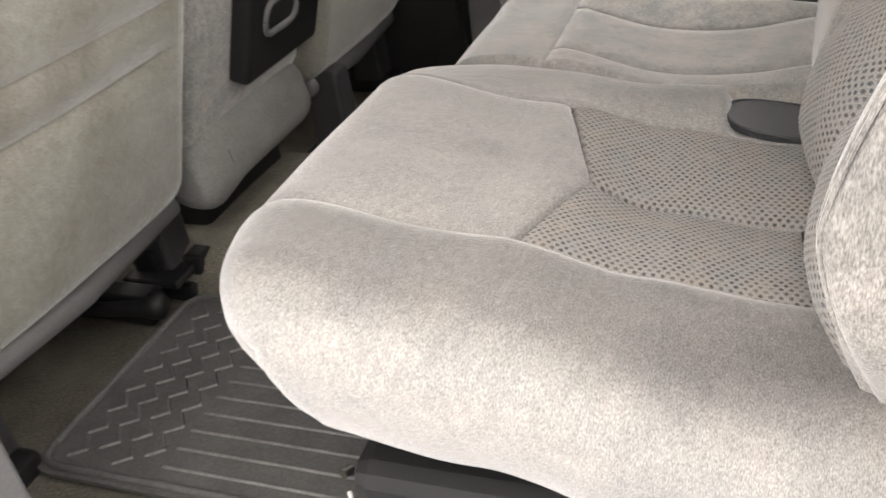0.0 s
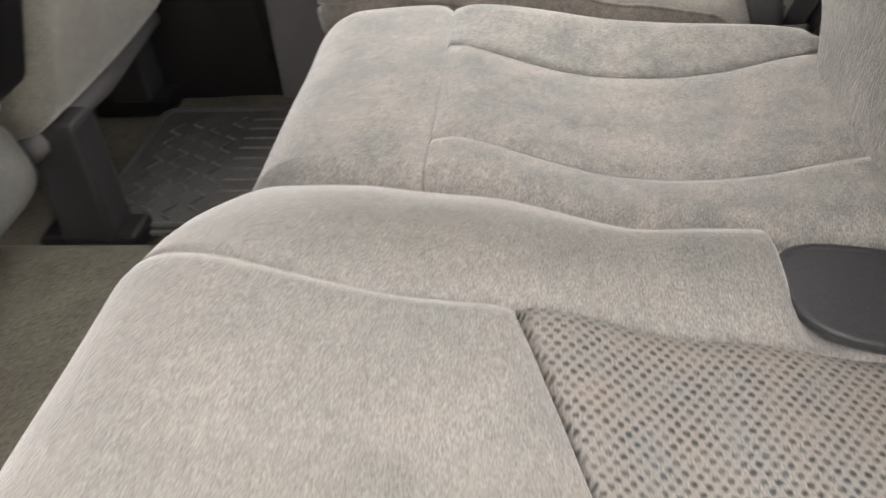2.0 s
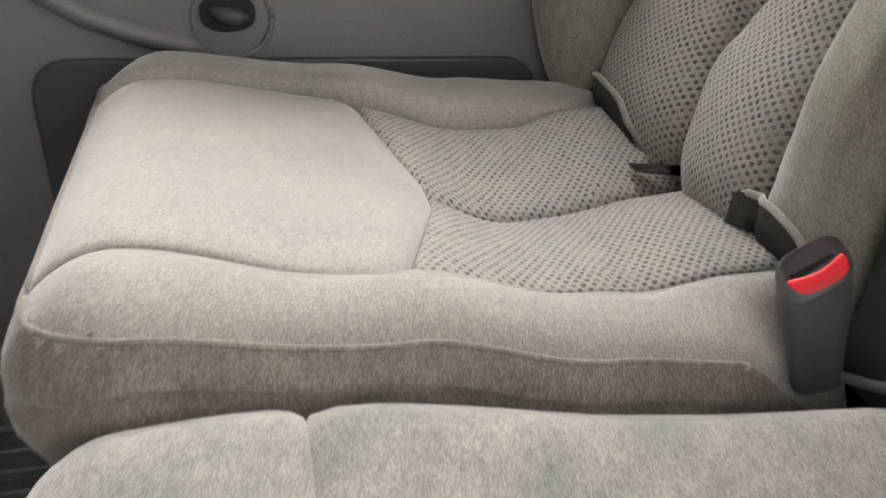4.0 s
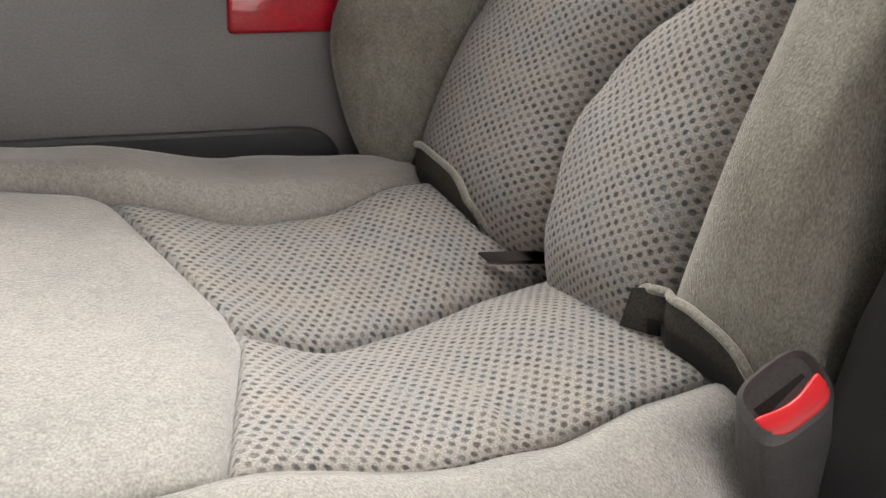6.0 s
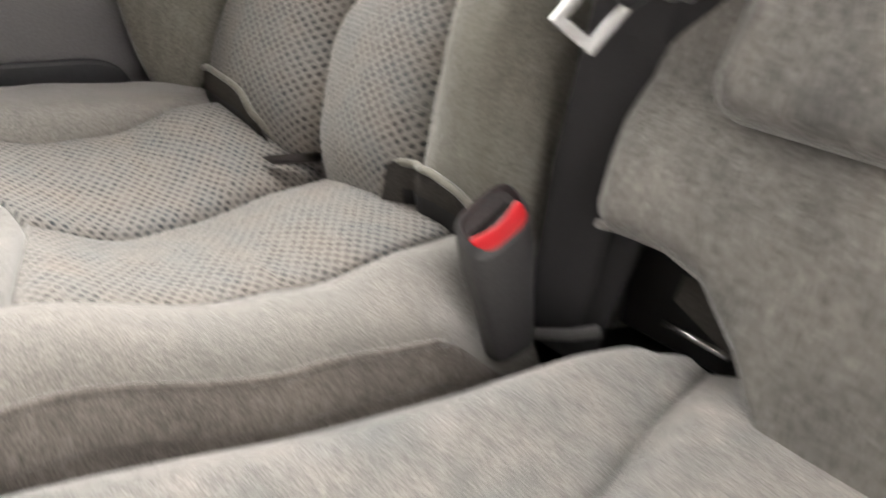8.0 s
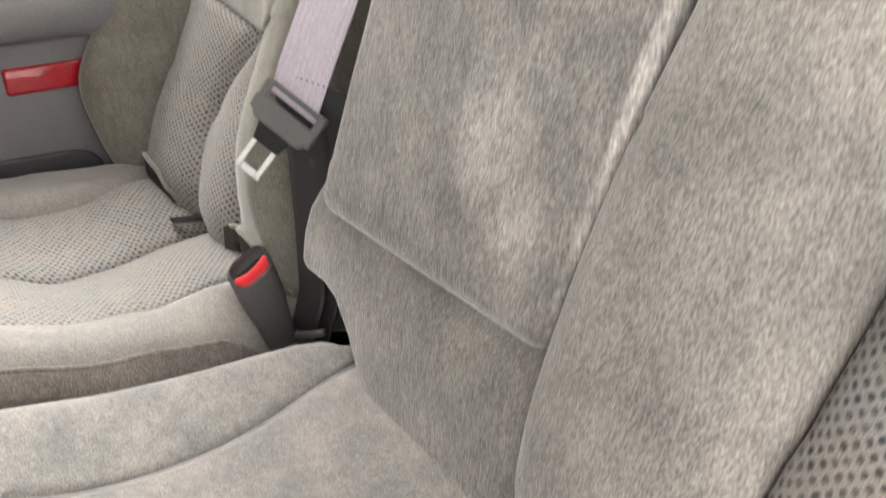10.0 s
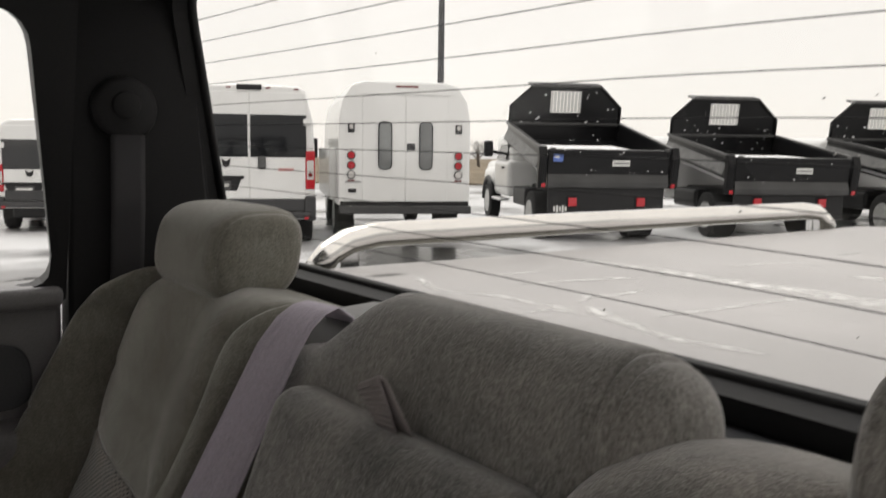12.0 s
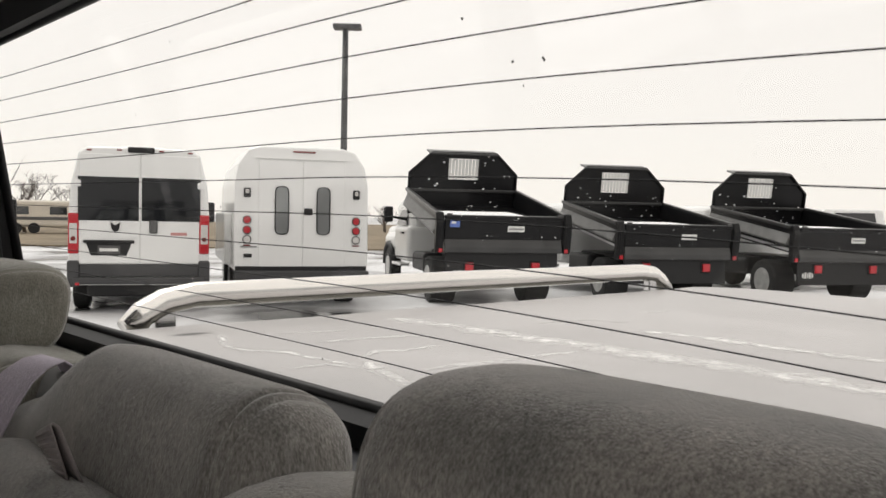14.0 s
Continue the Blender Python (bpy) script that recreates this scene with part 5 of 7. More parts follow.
def far_door():
    """The closed far rear door: sill ledge, padded insert, armrest ledge, handle recess, red reflector, pocket."""
    d = tagged(new("door_1"), "closed dark grey door with armrest and red reflector", "door", kind="structure")
    yi = 1.632
    outer = [(-0.495, yi, -0.09), (0.340, yi, -0.09), (0.340, yi, 0.795), (-0.495, yi, 0.795)]
    part("panel", prism(outer, 0.06, (0, 1, 0), 0.008, 2), DOOR_PLASTIC, d, "dark grey moulded door panel")
    part("sill_ledge", box((-0.495, 1.60, 0.785), (0.338, 1.69, 0.818), 0.012, 3), DOOR_PLASTIC, d, smooth=True)
    ins = rounded([(-0.44, yi - 0.001, 0.642), (0.299, yi - 0.001, 0.642), (0.292, yi - 0.001, 0.738), (-0.44, yi - 0.001, 0.738)], 0.042)
    part("insert", prism(ins, 0.008, (0, -1, 0), 0.003, 2), VINYL_GREY, d, "padded dark insert")
    arm = prism([(-0.44, yi, 0.553), (-0.44, yi - 0.034, 0.562), (-0.44, yi - 0.044, 0.590), (-0.44, yi - 0.040, 0.616), (-0.44, yi, 0.632)], 0.735, (1, 0, 0), 0.010, 3)
    part("armrest", arm, DOOR_PLASTIC, d, "moulded armrest ledge", smooth=True)
    part("reflector", box((0.113, yi - 0.006, 0.488), (0.243, yi + 0.01, 0.524), 0.004, 2), REFLECTOR, d, "red reflector", smooth=True)
    pk = rounded([(-0.337, yi - 0.001, 0.02), (0.22, yi - 0.001, 0.02), (0.22, yi - 0.001, 0.40), (-0.337, yi - 0.001, 0.418)], 0.05)
    part("pocket", prism(pk, 0.010, (0, -1, 0), 0.004, 2), VINYL_GREY, d, "map pocket panel")
    sweep = [(-0.36, 0.535), (-0.335, 0.505), (-0.31, 0.482), (-0.27, 0.458), (-0.22, 0.438), (-0.18, 0.426), (-0.15, 0.419)]
    part("ridge", tube([(x, yi + 0.003, z) for x, z in sweep], [0.004, 0.010, 0.013, 0.014, 0.014, 0.012, 0.006], 12), DOOR_PLASTIC, d, "moulded ridge sweeping to the handle", smooth=True)
    turn = [2 * math.pi * k / 36 for k in range(37)]
    ring = part("handle_recess", tube([(-0.124 + 0.041 * math.cos(a), yi - 0.001, 0.452 + 0.041 * math.sin(a)) for a in turn], 0.0035, 8), DOOR_PLASTIC, d, "round rim of the handle recess", smooth=True)
    hollow = prism([(-0.129 + 0.029 * math.cos(a), yi - 0.003, 0.458 + 0.020 * math.copysign(abs(math.sin(a)) ** 0.7, math.sin(a))) for a in turn[:-1]], 0.012, (0, 1, 0), 0.0)
    part("hollow", hollow, PLASTIC_BLACK, ring, "black hollow behind the handle")
    part("handle", tube([(-0.146, yi - 0.005, 0.462), (-0.132, yi - 0.011, 0.458), (-0.118, yi - 0.011, 0.455), (-0.110, yi - 0.007, 0.453)], [0.006, 0.010, 0.010, 0.005], 12), BUCKLE_GREY, ring, "dark release handle", smooth=True)
    fr = [(-0.47, 1.640, 0.818), (0.331, 1.640, 0.818), (0.289, 1.556, 1.19), (-0.47, 1.556, 1.19)]
    ou = [(-0.495, 1.640, 0.80), (0.342, 1.640, 0.80), (0.352, 1.550, 1.225), (-0.495, 1.550, 1.225)]
    bm = bmesh.new()
    hole = rounded(fr, 0.05, 5)
    sub = subdivided(ou, 5)
    a, b = [bm.verts.new(p) for p in sub], [bm.verts.new(p) for p in hole]
    n = len(a)
    for i in range(n):
        j = (i + 1) % n
        bm.faces.new((a[i], b[j], b[i]) if (sub[i] - sub[j]).length < 1e-6 else (a[i], a[j], b[j], b[i]))
    bmesh.ops.remove_doubles(bm, verts=bm.verts[:], dist=1e-5)
    bmesh.ops.recalc_face_normals(bm, faces=bm.faces)
    bmesh.ops.solidify(bm, geom=bm.faces[:], thickness=0.03)
    part("window_frame", bm, PLASTIC_BLACK, d, "black window frame")
    gl = part("pane", prism([(-0.48, 1.655, 0.81), (0.33, 1.655, 0.81), (0.315, 1.571, 1.2), (-0.48, 1.571, 1.2)], 0.004, (0, 1, 0)), GLASS, d, "side window glass")
    gl.visible_shadow = False


far_door()


def pillar_belt(y):
    b = thing("seat_belt", "black outboard belt hanging from a round cover on the pillar", "seat belt")
    cov = part("anchor_cover", disc((0.426, y + 0.002, 1.067), (0, 1, 0), 0.047, 0.026, 32, bevel=0.010), TRIM_DARK, b, "round black anchor cover", smooth=True)
    part("bolt_cap", disc((0.426, y - 0.012, 1.072), (0, 1, 0), 0.020, 0.006, 24, bevel=0.003), TRIM_DARK, cov, smooth=True)
    ribbon("webbing", [(0.427, y - 0.010, 1.03), (0.426, y - 0.006, 0.92), (0.425, y + 0.01, 0.80), (0.425, y + 0.03, 0.70)], 0.048, WEB_DARK, b, across=(1, 0, 0))


pillar_belt(1.598)


# ---- front seats and floor things ----
def front_seat(y0, y1, label):
    s = thing("front_seat", label, "seat", "front seats")

    def face(u, v):
        drop, pull = rim([(u - y0, 0.05), (y1 - u, 0.05), (v - 0.19, 0.05), (0.86 - v, 0.06)])
        y, z = u + pull[0] - pull[1], v + pull[2] - pull[3]
        xx = -0.645 + 0.34 * (z - 0.22) - drop + 0.012 * math.sin(math.pi * (u - y0) / (y1 - y0))
        for zz, k in ((0.455, 0.012), (0.52, 0.010)):
            if abs(u - (y0 + y1) / 2) < (y1 - y0) / 2 - 0.055:
                xx -= k * bell(z - zz, 0.0035)
        xx += 0.003 * noise.noise((u * 7, v * 7, 9))
        return (xx, y, z), (u, v)

    us, vs = round_steps(y0, y1, [], 0.05, 0.05, 0.03), round_steps(0.19, 0.86, [0.455, 0.52], 0.05, 0.06, 0.03)
    cloth(s, us, vs, face, [("seat_back", VELOUR_BACK, "worn fawn-grey velour back", lambda u, v: True)],
          ("seat_back_boxing", VELOUR, (-1, 0, 0.1), [(0, 0), (0.05, -0.003), (0.10, 0.0), (0.14, 0.02)], ""), flip=True)
    part("back_trim", tube([(-0.68, y0 + 0.02, 0.185), (-0.675, (y0 + y1) / 2, 0.175), (-0.68, y1 - 0.03, 0.19)], 0.02, 10), PLASTIC_GREY, s, "grey plastic lower edge", smooth=True)
    part("cushion", box((-1.20, y0, 0.20), (-0.70, y1, 0.34), 0.05, 3), VELOUR, s, smooth=True)
    part("seat_base", box((-1.15, y0 + 0.03, 0.12), (-0.72, y1 - 0.03, 0.20), 0.01, 2), PLASTIC_BLACK, s, "black seat frame")
    for lx, y in ((-0.655 if y0 > 1 else -0.76, y0 + 0.075), (-0.76, y1 + 0.01)):
        foot = bmesh.new()
        add_box(foot, (lx - 0.08, y - 0.035, -0.01), (lx + 0.07, y + 0.035, 0.028), 0.008, 2)
        part("track_foot", foot, PLASTIC_BLACK, s, "black seat track end")
        shaft = bmesh.new()
        rows = [[shaft.verts.new((lx + sx * w, y + sy * w * 0.9, z)) for sx, sy in ((-1, -1), (1, -1), (1, 1), (-1, 1))] for z, w in ((0.02, 0.040), (0.12, 0.038), (0.21, 0.036))]
        for lo, hi in zip(rows, rows[1:]):
            for k in range(4):
                shaft.faces.new((lo[k], lo[(k + 1) % 4], hi[(k + 1) % 4], hi[k]))
        shaft.faces.new(rows[0][::-1])
        shaft.faces.new(rows[-1])
        bmesh.ops.bevel(shaft, geom=shaft.edges[:], offset=0.008, segments=2, affect="EDGES", profile=0.5)
        part("leg", shaft, LEG_GREY, s, "dark grey plastic leg cover")
    return s


front_seat(0.12, 0.635, "fawn-grey velour front seat with a sewn back pocket")
front_seat(1.075, 1.58, "fawn-grey velour passenger front seat on black mounts")

centre = thing("centre_seat", "grey velour centre seat section with a black cup-holder panel", "seat", "front seats")
tilt = Matrix.Translation((-0.64, 0, 0.30)) @ Matrix.Rotation(radians(18), 4, "Y")
part("back_pad", box((-0.15, 0.648, -0.06), (-0.005, 1.062, 0.55), 0.03, 3), VELOUR, centre, smooth=True, at=tilt)
part("console_panel", box((-0.05, 0.785, 0.02), (0.03, 1.05, 0.42), 0.014, 3), PLASTIC_BLACK, centre, "gloss black console panel", smooth=True, at=tilt)
for y, z in ((0.885, 0.125), (0.885, 0.20)):
    rim_pts = rounded([(0.031, y - 0.055, z - 0.028), (0.031, y + 0.055, z - 0.028), (0.031, y + 0.055, z + 0.028), (0.031, y - 0.055, z + 0.028)], 0.026)
    part("cup_holder", tube([*rim_pts, rim_pts[0]], 0.006, 8), PLASTIC_TRIM, centre, "bright grey cup-holder rim", smooth=True, at=tilt)


def lower_roll(parent):
    """The grey vinyl-covered pad along the foot of the centre back: flat on top, rounded below and at the far end."""
    n, us = 28, sorted({round(v, 4) for v in [0.12 * (1 - math.cos(a)) for a in np.linspace(0, math.pi / 2, 7)] + list(np.linspace(0.12, 0.8, 10)) + [1 - 0.2 * (1 - math.sin(a)) for a in np.linspace(0, math.pi / 2, 8)]})
    verts, faces = [], []
    for u in us:
        k = min(1.0, 0.55 + 0.45 * math.sqrt(max(0.0, 1 - max(0.0, 1 - u / 0.12) ** 2)))
        far = math.sqrt(max(0.0, 1 - max(0.0, (u - 0.8) / 0.2) ** 2.4))
        k *= 0.12 + 0.88 * far
        for j in range(n):
            t = 2 * math.pi * j / n
            c, sn = math.cos(t), math.sin(t)
            x = -0.695 + 0.058 * k * math.copysign(abs(c) ** 0.75, c) - 0.020 * sn + 0.012 * max(0.0, 0.25 - u)
            z = 0.222 - 0.022 * (1 - far) + 0.070 * k * math.copysign(abs(sn) ** (0.55 if sn > 0 else 0.9), sn) - 0.018 * max(0.0, 1 - u / 0.3)
            verts.append((x, 0.655 + 0.415 * u, z + 0.002 * noise.noise((u * 6, t, 3.0))))
    for i in range(len(us) - 1):
        for j in range(n):
            faces.append((i * n + j, i * n + (j + 1) % n, (i + 1) * n + (j + 1) % n, (i + 1) * n + j))
    faces += [[j for j in range(n)][::-1], [(len(us) - 1) * n + j for j in range(n)]]
    roll = attach("lower_roll", mesh_of("lower_roll", verts, faces), VINYL_PAD, parent, "grey vinyl covered roll along the foot of the backrest")
    part("piping", tube([(-0.695 + 0.058 * c - 0.020 * sn, 0.735, 0.219 + 0.071 * sn) for c, sn in ((math.cos(a), math.sin(a)) for a in np.linspace(-0.6, math.pi * 0.7, 18))], 0.0022, 6), VINYL_PAD, roll, "sewn end seam", smooth=True)
    part("bracket", box((-0.80, 0.735, -0.01), (-0.72, 1.02, 0.18), 0.01, 2), PLASTIC_BLACK, parent, "black mounting bracket")


lower_roll(centre)


def floor_mat(y0, y1, x0, x1, label, inward):
    """A black rubber mat: raised rim, diamond tread bars, ribbed field."""
    m = thing("floor_mat", label, "floor mat", "floor mats")
    out = rounded([(x0, y0, 0.0), (x1, y0, 0.0), (x1, y1, 0.0), (x0, y1, 0.0)], 0.04)
    bm = prism(out, 0.006, (0, 0, 1), 0.0)
    part("sheet", bm, RUBBER, m)
    rims = rounded([(x0 + 0.012, y0 + 0.012, 0.009), (x1 - 0.012, y0 + 0.012, 0.009), (x1 - 0.012, y1 - 0.012, 0.009), (x0 + 0.012, y1 - 0.012, 0.009)], 0.035)
    part("rim", tube([*rims, rims[0]], 0.006, 6), RUBBER, m, smooth=True)
    bar = bmesh.new()
    add_box(bar, (-0.014, -0.0018, -0.003), (0.014, 0.0018, 0.002), 0.0014, 1)
    first = second = None
    for i in range(4):
        for j in range(int((y1 - y0 - 0.06) / 0.044)):
            here = Matrix.Translation((x0 + 0.055 + i * 0.037, y0 + 0.04 + j * 0.044 + (0.022 if i % 2 else 0), 0.008))
            mm = here @ Matrix.Rotation(radians(37 if inward else 143), 4, "Z")
            mk = here @ Matrix.Translation((0, 0.022, 0)) @ Matrix.Rotation(radians(127 if inward else 53), 4, "Z")
            if first is None:
                first = part("tread_bar", bar.copy(), RUBBER_WORN, m, "worn raised tread bar", at=mm)
                second = part("tread_bar", bar, RUBBER, m, "black raised tread bar", at=mk)
            else:
                attach("tread_bar", first.data, None, m, at=mm)
                attach("tread_bar", second.data, None, m, at=mk)
    rib = bmesh.new()
    add_box(rib, (x0 + 0.19, 0, 0.005), (x1 - 0.03, 0.005, 0.0095), 0.002, 1)
    first = None
    for j in range(int((y1 - y0 - 0.06) / 0.034)):
        mm = Matrix.Translation((0, y0 + 0.04 + j * 0.034, 0))
        if first is None:
            first = part("rib", rib, RUBBER_WORN, m, "worn raised rib", at=mm)
        else:
            attach("rib", first.data, None, m, at=mm)
    return m


floor_mat(0.21, 0.625, -0.705, -0.16, "black rubber floor mat with diamond tread", True)
floor_mat(1.16, 1.56, -0.705, -0.16, "black rubber floor mat with diamond tread", False)

mech = thing("seat_hardware", "black seat track hardware with a lever under the front seat", "seat hardware")
part("track", box((-1.05, 0.53, 0.0), (-0.72, 0.575, 0.055), 0.006, 2), PLASTIC_BLACK, mech, "black seat track")
part("lever", tube([(-0.86, 0.505, 0.035), (-0.81, 0.515, 0.037), (-0.765, 0.525, 0.036), (-0.735, 0.533, 0.036), (-0.72, 0.540, 0.036), (-0.705, 0.548, 0.034), (-0.698, 0.551, 0.033)], [0.012, 0.013, 0.013, 0.016, 0.024, 0.023, 0.012], 12), PLASTIC_BLACK, mech, "black release lever with a rounded grip", smooth=True)
plate = bmesh.new()
add_box(plate, (-0.80, 0.575, 0.045), (-0.69, 0.665, 0.058), 0.003, 1)
add_box(plate, (-0.79, 0.60, 0.05), (-0.74, 0.65, 0.10), 0.006, 2)
add_box(plate, (-0.715, 0.63, 0.03), (-0.675, 0.675, 0.075), 0.008, 2)
part("bracket", plate, PLASTIC_BLACK, mech, "black folded bracket")
part("cable", tube([(-0.70, 0.66, 0.06), (-0.68, 0.685, 0.045), (-0.675, 0.70, 0.02), (-0.68, 0.71, 0.0)], 0.004, 8), PLASTIC_BLACK, mech, "black cable", smooth=True)
coil = bmesh.new()
tube([(-0.83 + 0.018 * math.cos(a), 0.575 + 0.045 * a / 25, 0.085 + 0.018 * math.sin(a)) for a in np.linspace(0, 25, 90)], 0.0042, 6, coil)
part("coil", coil, COPPER, mech, "copper-red coil spring", smooth=True)
part("bolt", disc((-0.735, 0.632, 0.064), (0.2, -0.2, 1), 0.011, 0.010, 6), STEEL, mech, "bright bolt head")
part("bolt", disc((-0.72, 0.19, 0.045), (1, -0.5, 0.4), 0.008, 0.012, 10), STEEL, mech, "bright bolt head")
under = thing("cushion_frame", "black frame under the bench cushion", "seat frame")
part("frame", box((-0.17, 0.14, 0.03), (0.25, 1.58, 0.19), 0.02, 2), PLASTIC_BLACK, under)
part("bolt", disc((-0.185, 0.17, 0.155), (-0.6, -1, 0.2), 0.006, 0.012, 12), STEEL, under, "bright bolt")
part("wire", tube([(-0.175, 0.15, 0.15), (-0.165, 0.135, 0.14), (-0.15, 0.13, 0.125)], 0.0025, 6), PRINT_WHITE, under, "white wire", smooth=True)

# ---- truck bed outside the back window ----
bed = thing("truck_bed", "grey vinyl tonneau cover over the truck bed, wet with road salt", "truck bed")


def cover_height(x, y):
    return 0.812 + 0.004 * noise.noise((x * 2, y * 2, 1)) - 0.012 * (abs(y - MID) / 0.8) ** 6 + 0.004 * math.sin(x * 9.5) * 0.3


def salt_trace(seed, way, w):
    """A soft-edged film of dried salt along a way over the cover."""
    pts = [Vector((x, y, 0)) for x, y in way]
    fine = []
    for a, b in zip(pts, pts[1:]):
        n = max(2, int((b - a).length / 0.004))
        fine += [a.lerp(b, i / n) for i in range(n)]
    verts, faces, uvs, prev = [], [], [], None
    for i, p in enumerate(fine):
        q = fine[min(i + 2, len(fine) - 1)] - fine[max(i - 2, 0)]
        side = Vector((-q.y, q.x, 0)).normalized()
        s = i * 0.004
        p = p + side * 0.012 * noise.noise((s * 12, seed * 7.3, 0.5))
        ends = min(1.0, i / 8, (len(fine) - 1 - i) / 8)
        half = 0.002 + 1.5 * w * ends * (0.75 + 0.5 * noise.noise((s * 14, seed * 3.1, 2.0)) + 0.4 * noise.noise((s * 60, seed * 5.7, 4.0)))
        k = len(verts)
        for e in (-half, 0.0, half):
            v = p + side * e
            verts.append((v.x, v.y, cover_height(v.x, v.y) + 0.0006))
            uvs.append((0.5 + 0.5 * (e / half), s))
        if prev is not None:
            faces += [(prev, prev + 1, k + 1, k), (prev + 1, prev + 2, k + 2, k + 1)]
        prev = k
    return mesh_of("salt_trace", verts, faces, uvs=uvs)


def tonneau():
    verts, faces = [], []
    xs, ys = np.linspace(0.70, 2.62, 60), np.linspace(0.05, 1.66, 40)
    for x in xs:
        for y in ys:
            z = cover_height(x, y)
            verts.append((x, y, z))
    n = len(ys)
    for i in range(len(xs) - 1):
        for j in range(n - 1):
            q = i * n + j
            faces.append((q, q + n, q + n + 1, q + 1))
    tc = TONNEAU.node_tree.nodes.new("ShaderNodeTexCoord").outputs["Object"]
    spots(TONNEAU, tc, 22.0, (((1.24, 0.95, 0.81), (0.03, 0.5, 1), 0.9, 1.3, 1.5), ((0.81, 1.50, 0.81), (0.045, 0.022, 1), 0.5, 0.1, 0.6), ((1.0, 0.9, 0.81), (0.12, 0.3, 1), 0.9, 1.12, 1.6), ((1.75, 1.0, 0.81), (0.1, 0.4, 1), 0.9, 1.12, 1.8)))
    attach("cover", mesh_of("cover", verts, faces), TONNEAU, bed)
    lines = [([(1.23, 1.49), (1.24, 1.29), (1.24, 1.02), (1.23, 0.9), (1.24, 0.5)], 0.034), ([(1.245, 1.05), (1.25, 0.8), (1.25, 0.6)], 0.024),
             ([(1.45, 1.07), (1.47, 0.97), (1.46, 0.87), (1.45, 0.6)], 0.024), ([(0.88, 1.11), (0.83, 1.02), (0.80, 0.94), (0.80, 0.86), (0.82, 0.80)], 0.014),
             ([(0.88, 1.0), (0.96, 1.01), (1.07, 1.0), (1.19, 0.99)], 0.008), ([(0.92, 1.29), (1.01, 1.29), (1.09, 1.28), (1.15, 1.25)], 0.008),
             ([(0.89, 1.13), (0.94, 1.18), (0.98, 1.16), (1.07, 1.17)], 0.008), ([(0.84, 1.45), (0.80, 1.36), (0.79, 1.29), (0.83, 1.23), (0.84, 1.08)], 0.008),
             ([(0.92, 1.42), (1.0, 1.4), (1.07, 1.4)], 0.006), ([(0.76, 1.12), (0.82, 1.12), (0.83, 1.05)], 0.008), ([(1.39, 1.25), (1.52, 1.23), (1.56, 1.15)], 0.008), ([(1.74, 1.24), (1.84, 1.25)], 0.010)]
    for k, (way, w) in enumerate(lines):
        attach("salt_trace", salt_trace(k, way, w), SALT, bed, "pale dried salt trace")
    part("front_bar", box((0.69, 0.04, 0.775), (0.715, 1.67, 0.815), 0.006, 2), PLASTIC_BLACK, bed, "black front bar")
    part("sides", box((0.70, 0.0, 0.0), (2.64, 1.706, 0.76), 0.03, 2), BED_PAINT, bed, "pewter painted bed sides")
    for sx in (0.12, 1.586):
        part("wheel", disc((1.7, sx, GROUND + 0.38), (0, 1, 0), 0.38, 0.26, 28, bevel=0.04), TYRE, bed, "black tyre")


tonneau()
for yy in (1.70, 0.006):
    part("side_cap", box((0.70, yy - 0.045, 0.75), (2.64, yy + 0.045, 0.775), 0.008, 2), BED_PAINT, bed, "pewter painted side cap")
rail = thing("bed_rail", "polished chrome tube rail along the bed side", "rail")
for yy in (1.71,):
    pts = [(0.79, yy - 0.01, 0.795), (0.82, yy, 0.822), (0.86, yy, 0.842), (0.92, yy, 0.852), (1.6, yy, 0.853), (2.40, yy, 0.852), (2.47, yy, 0.845), (2.51, yy, 0.825), (2.53, yy - 0.01, 0.795)]
    part("tube", tube(pts, 0.025, 20), RAIL_STEEL, rail, smooth=True)
    for x in (0.86, 2.46):
        part("bracket", box((x - 0.02, yy - 0.012, 0.79), (x + 0.02, yy + 0.012, 0.835), 0.004, 2), STEEL, rail)

# Added wall, never in view: cuts and bounces light entering the near doorway.
light_block = tagged(new("wall_light_block"), "unseen pale wall added to block and bounce doorway light", "wall", kind="structure")
part("panel", box((-6, -2.2, GROUND), (6, -2.0, 2.35), 0.01, 1), WALL_PALE, light_block)

# ---- outside: lot, vehicles, pole ----
ground = tagged(new("ground"), "wet asphalt lot with patches of snow", "ground", kind="structure")


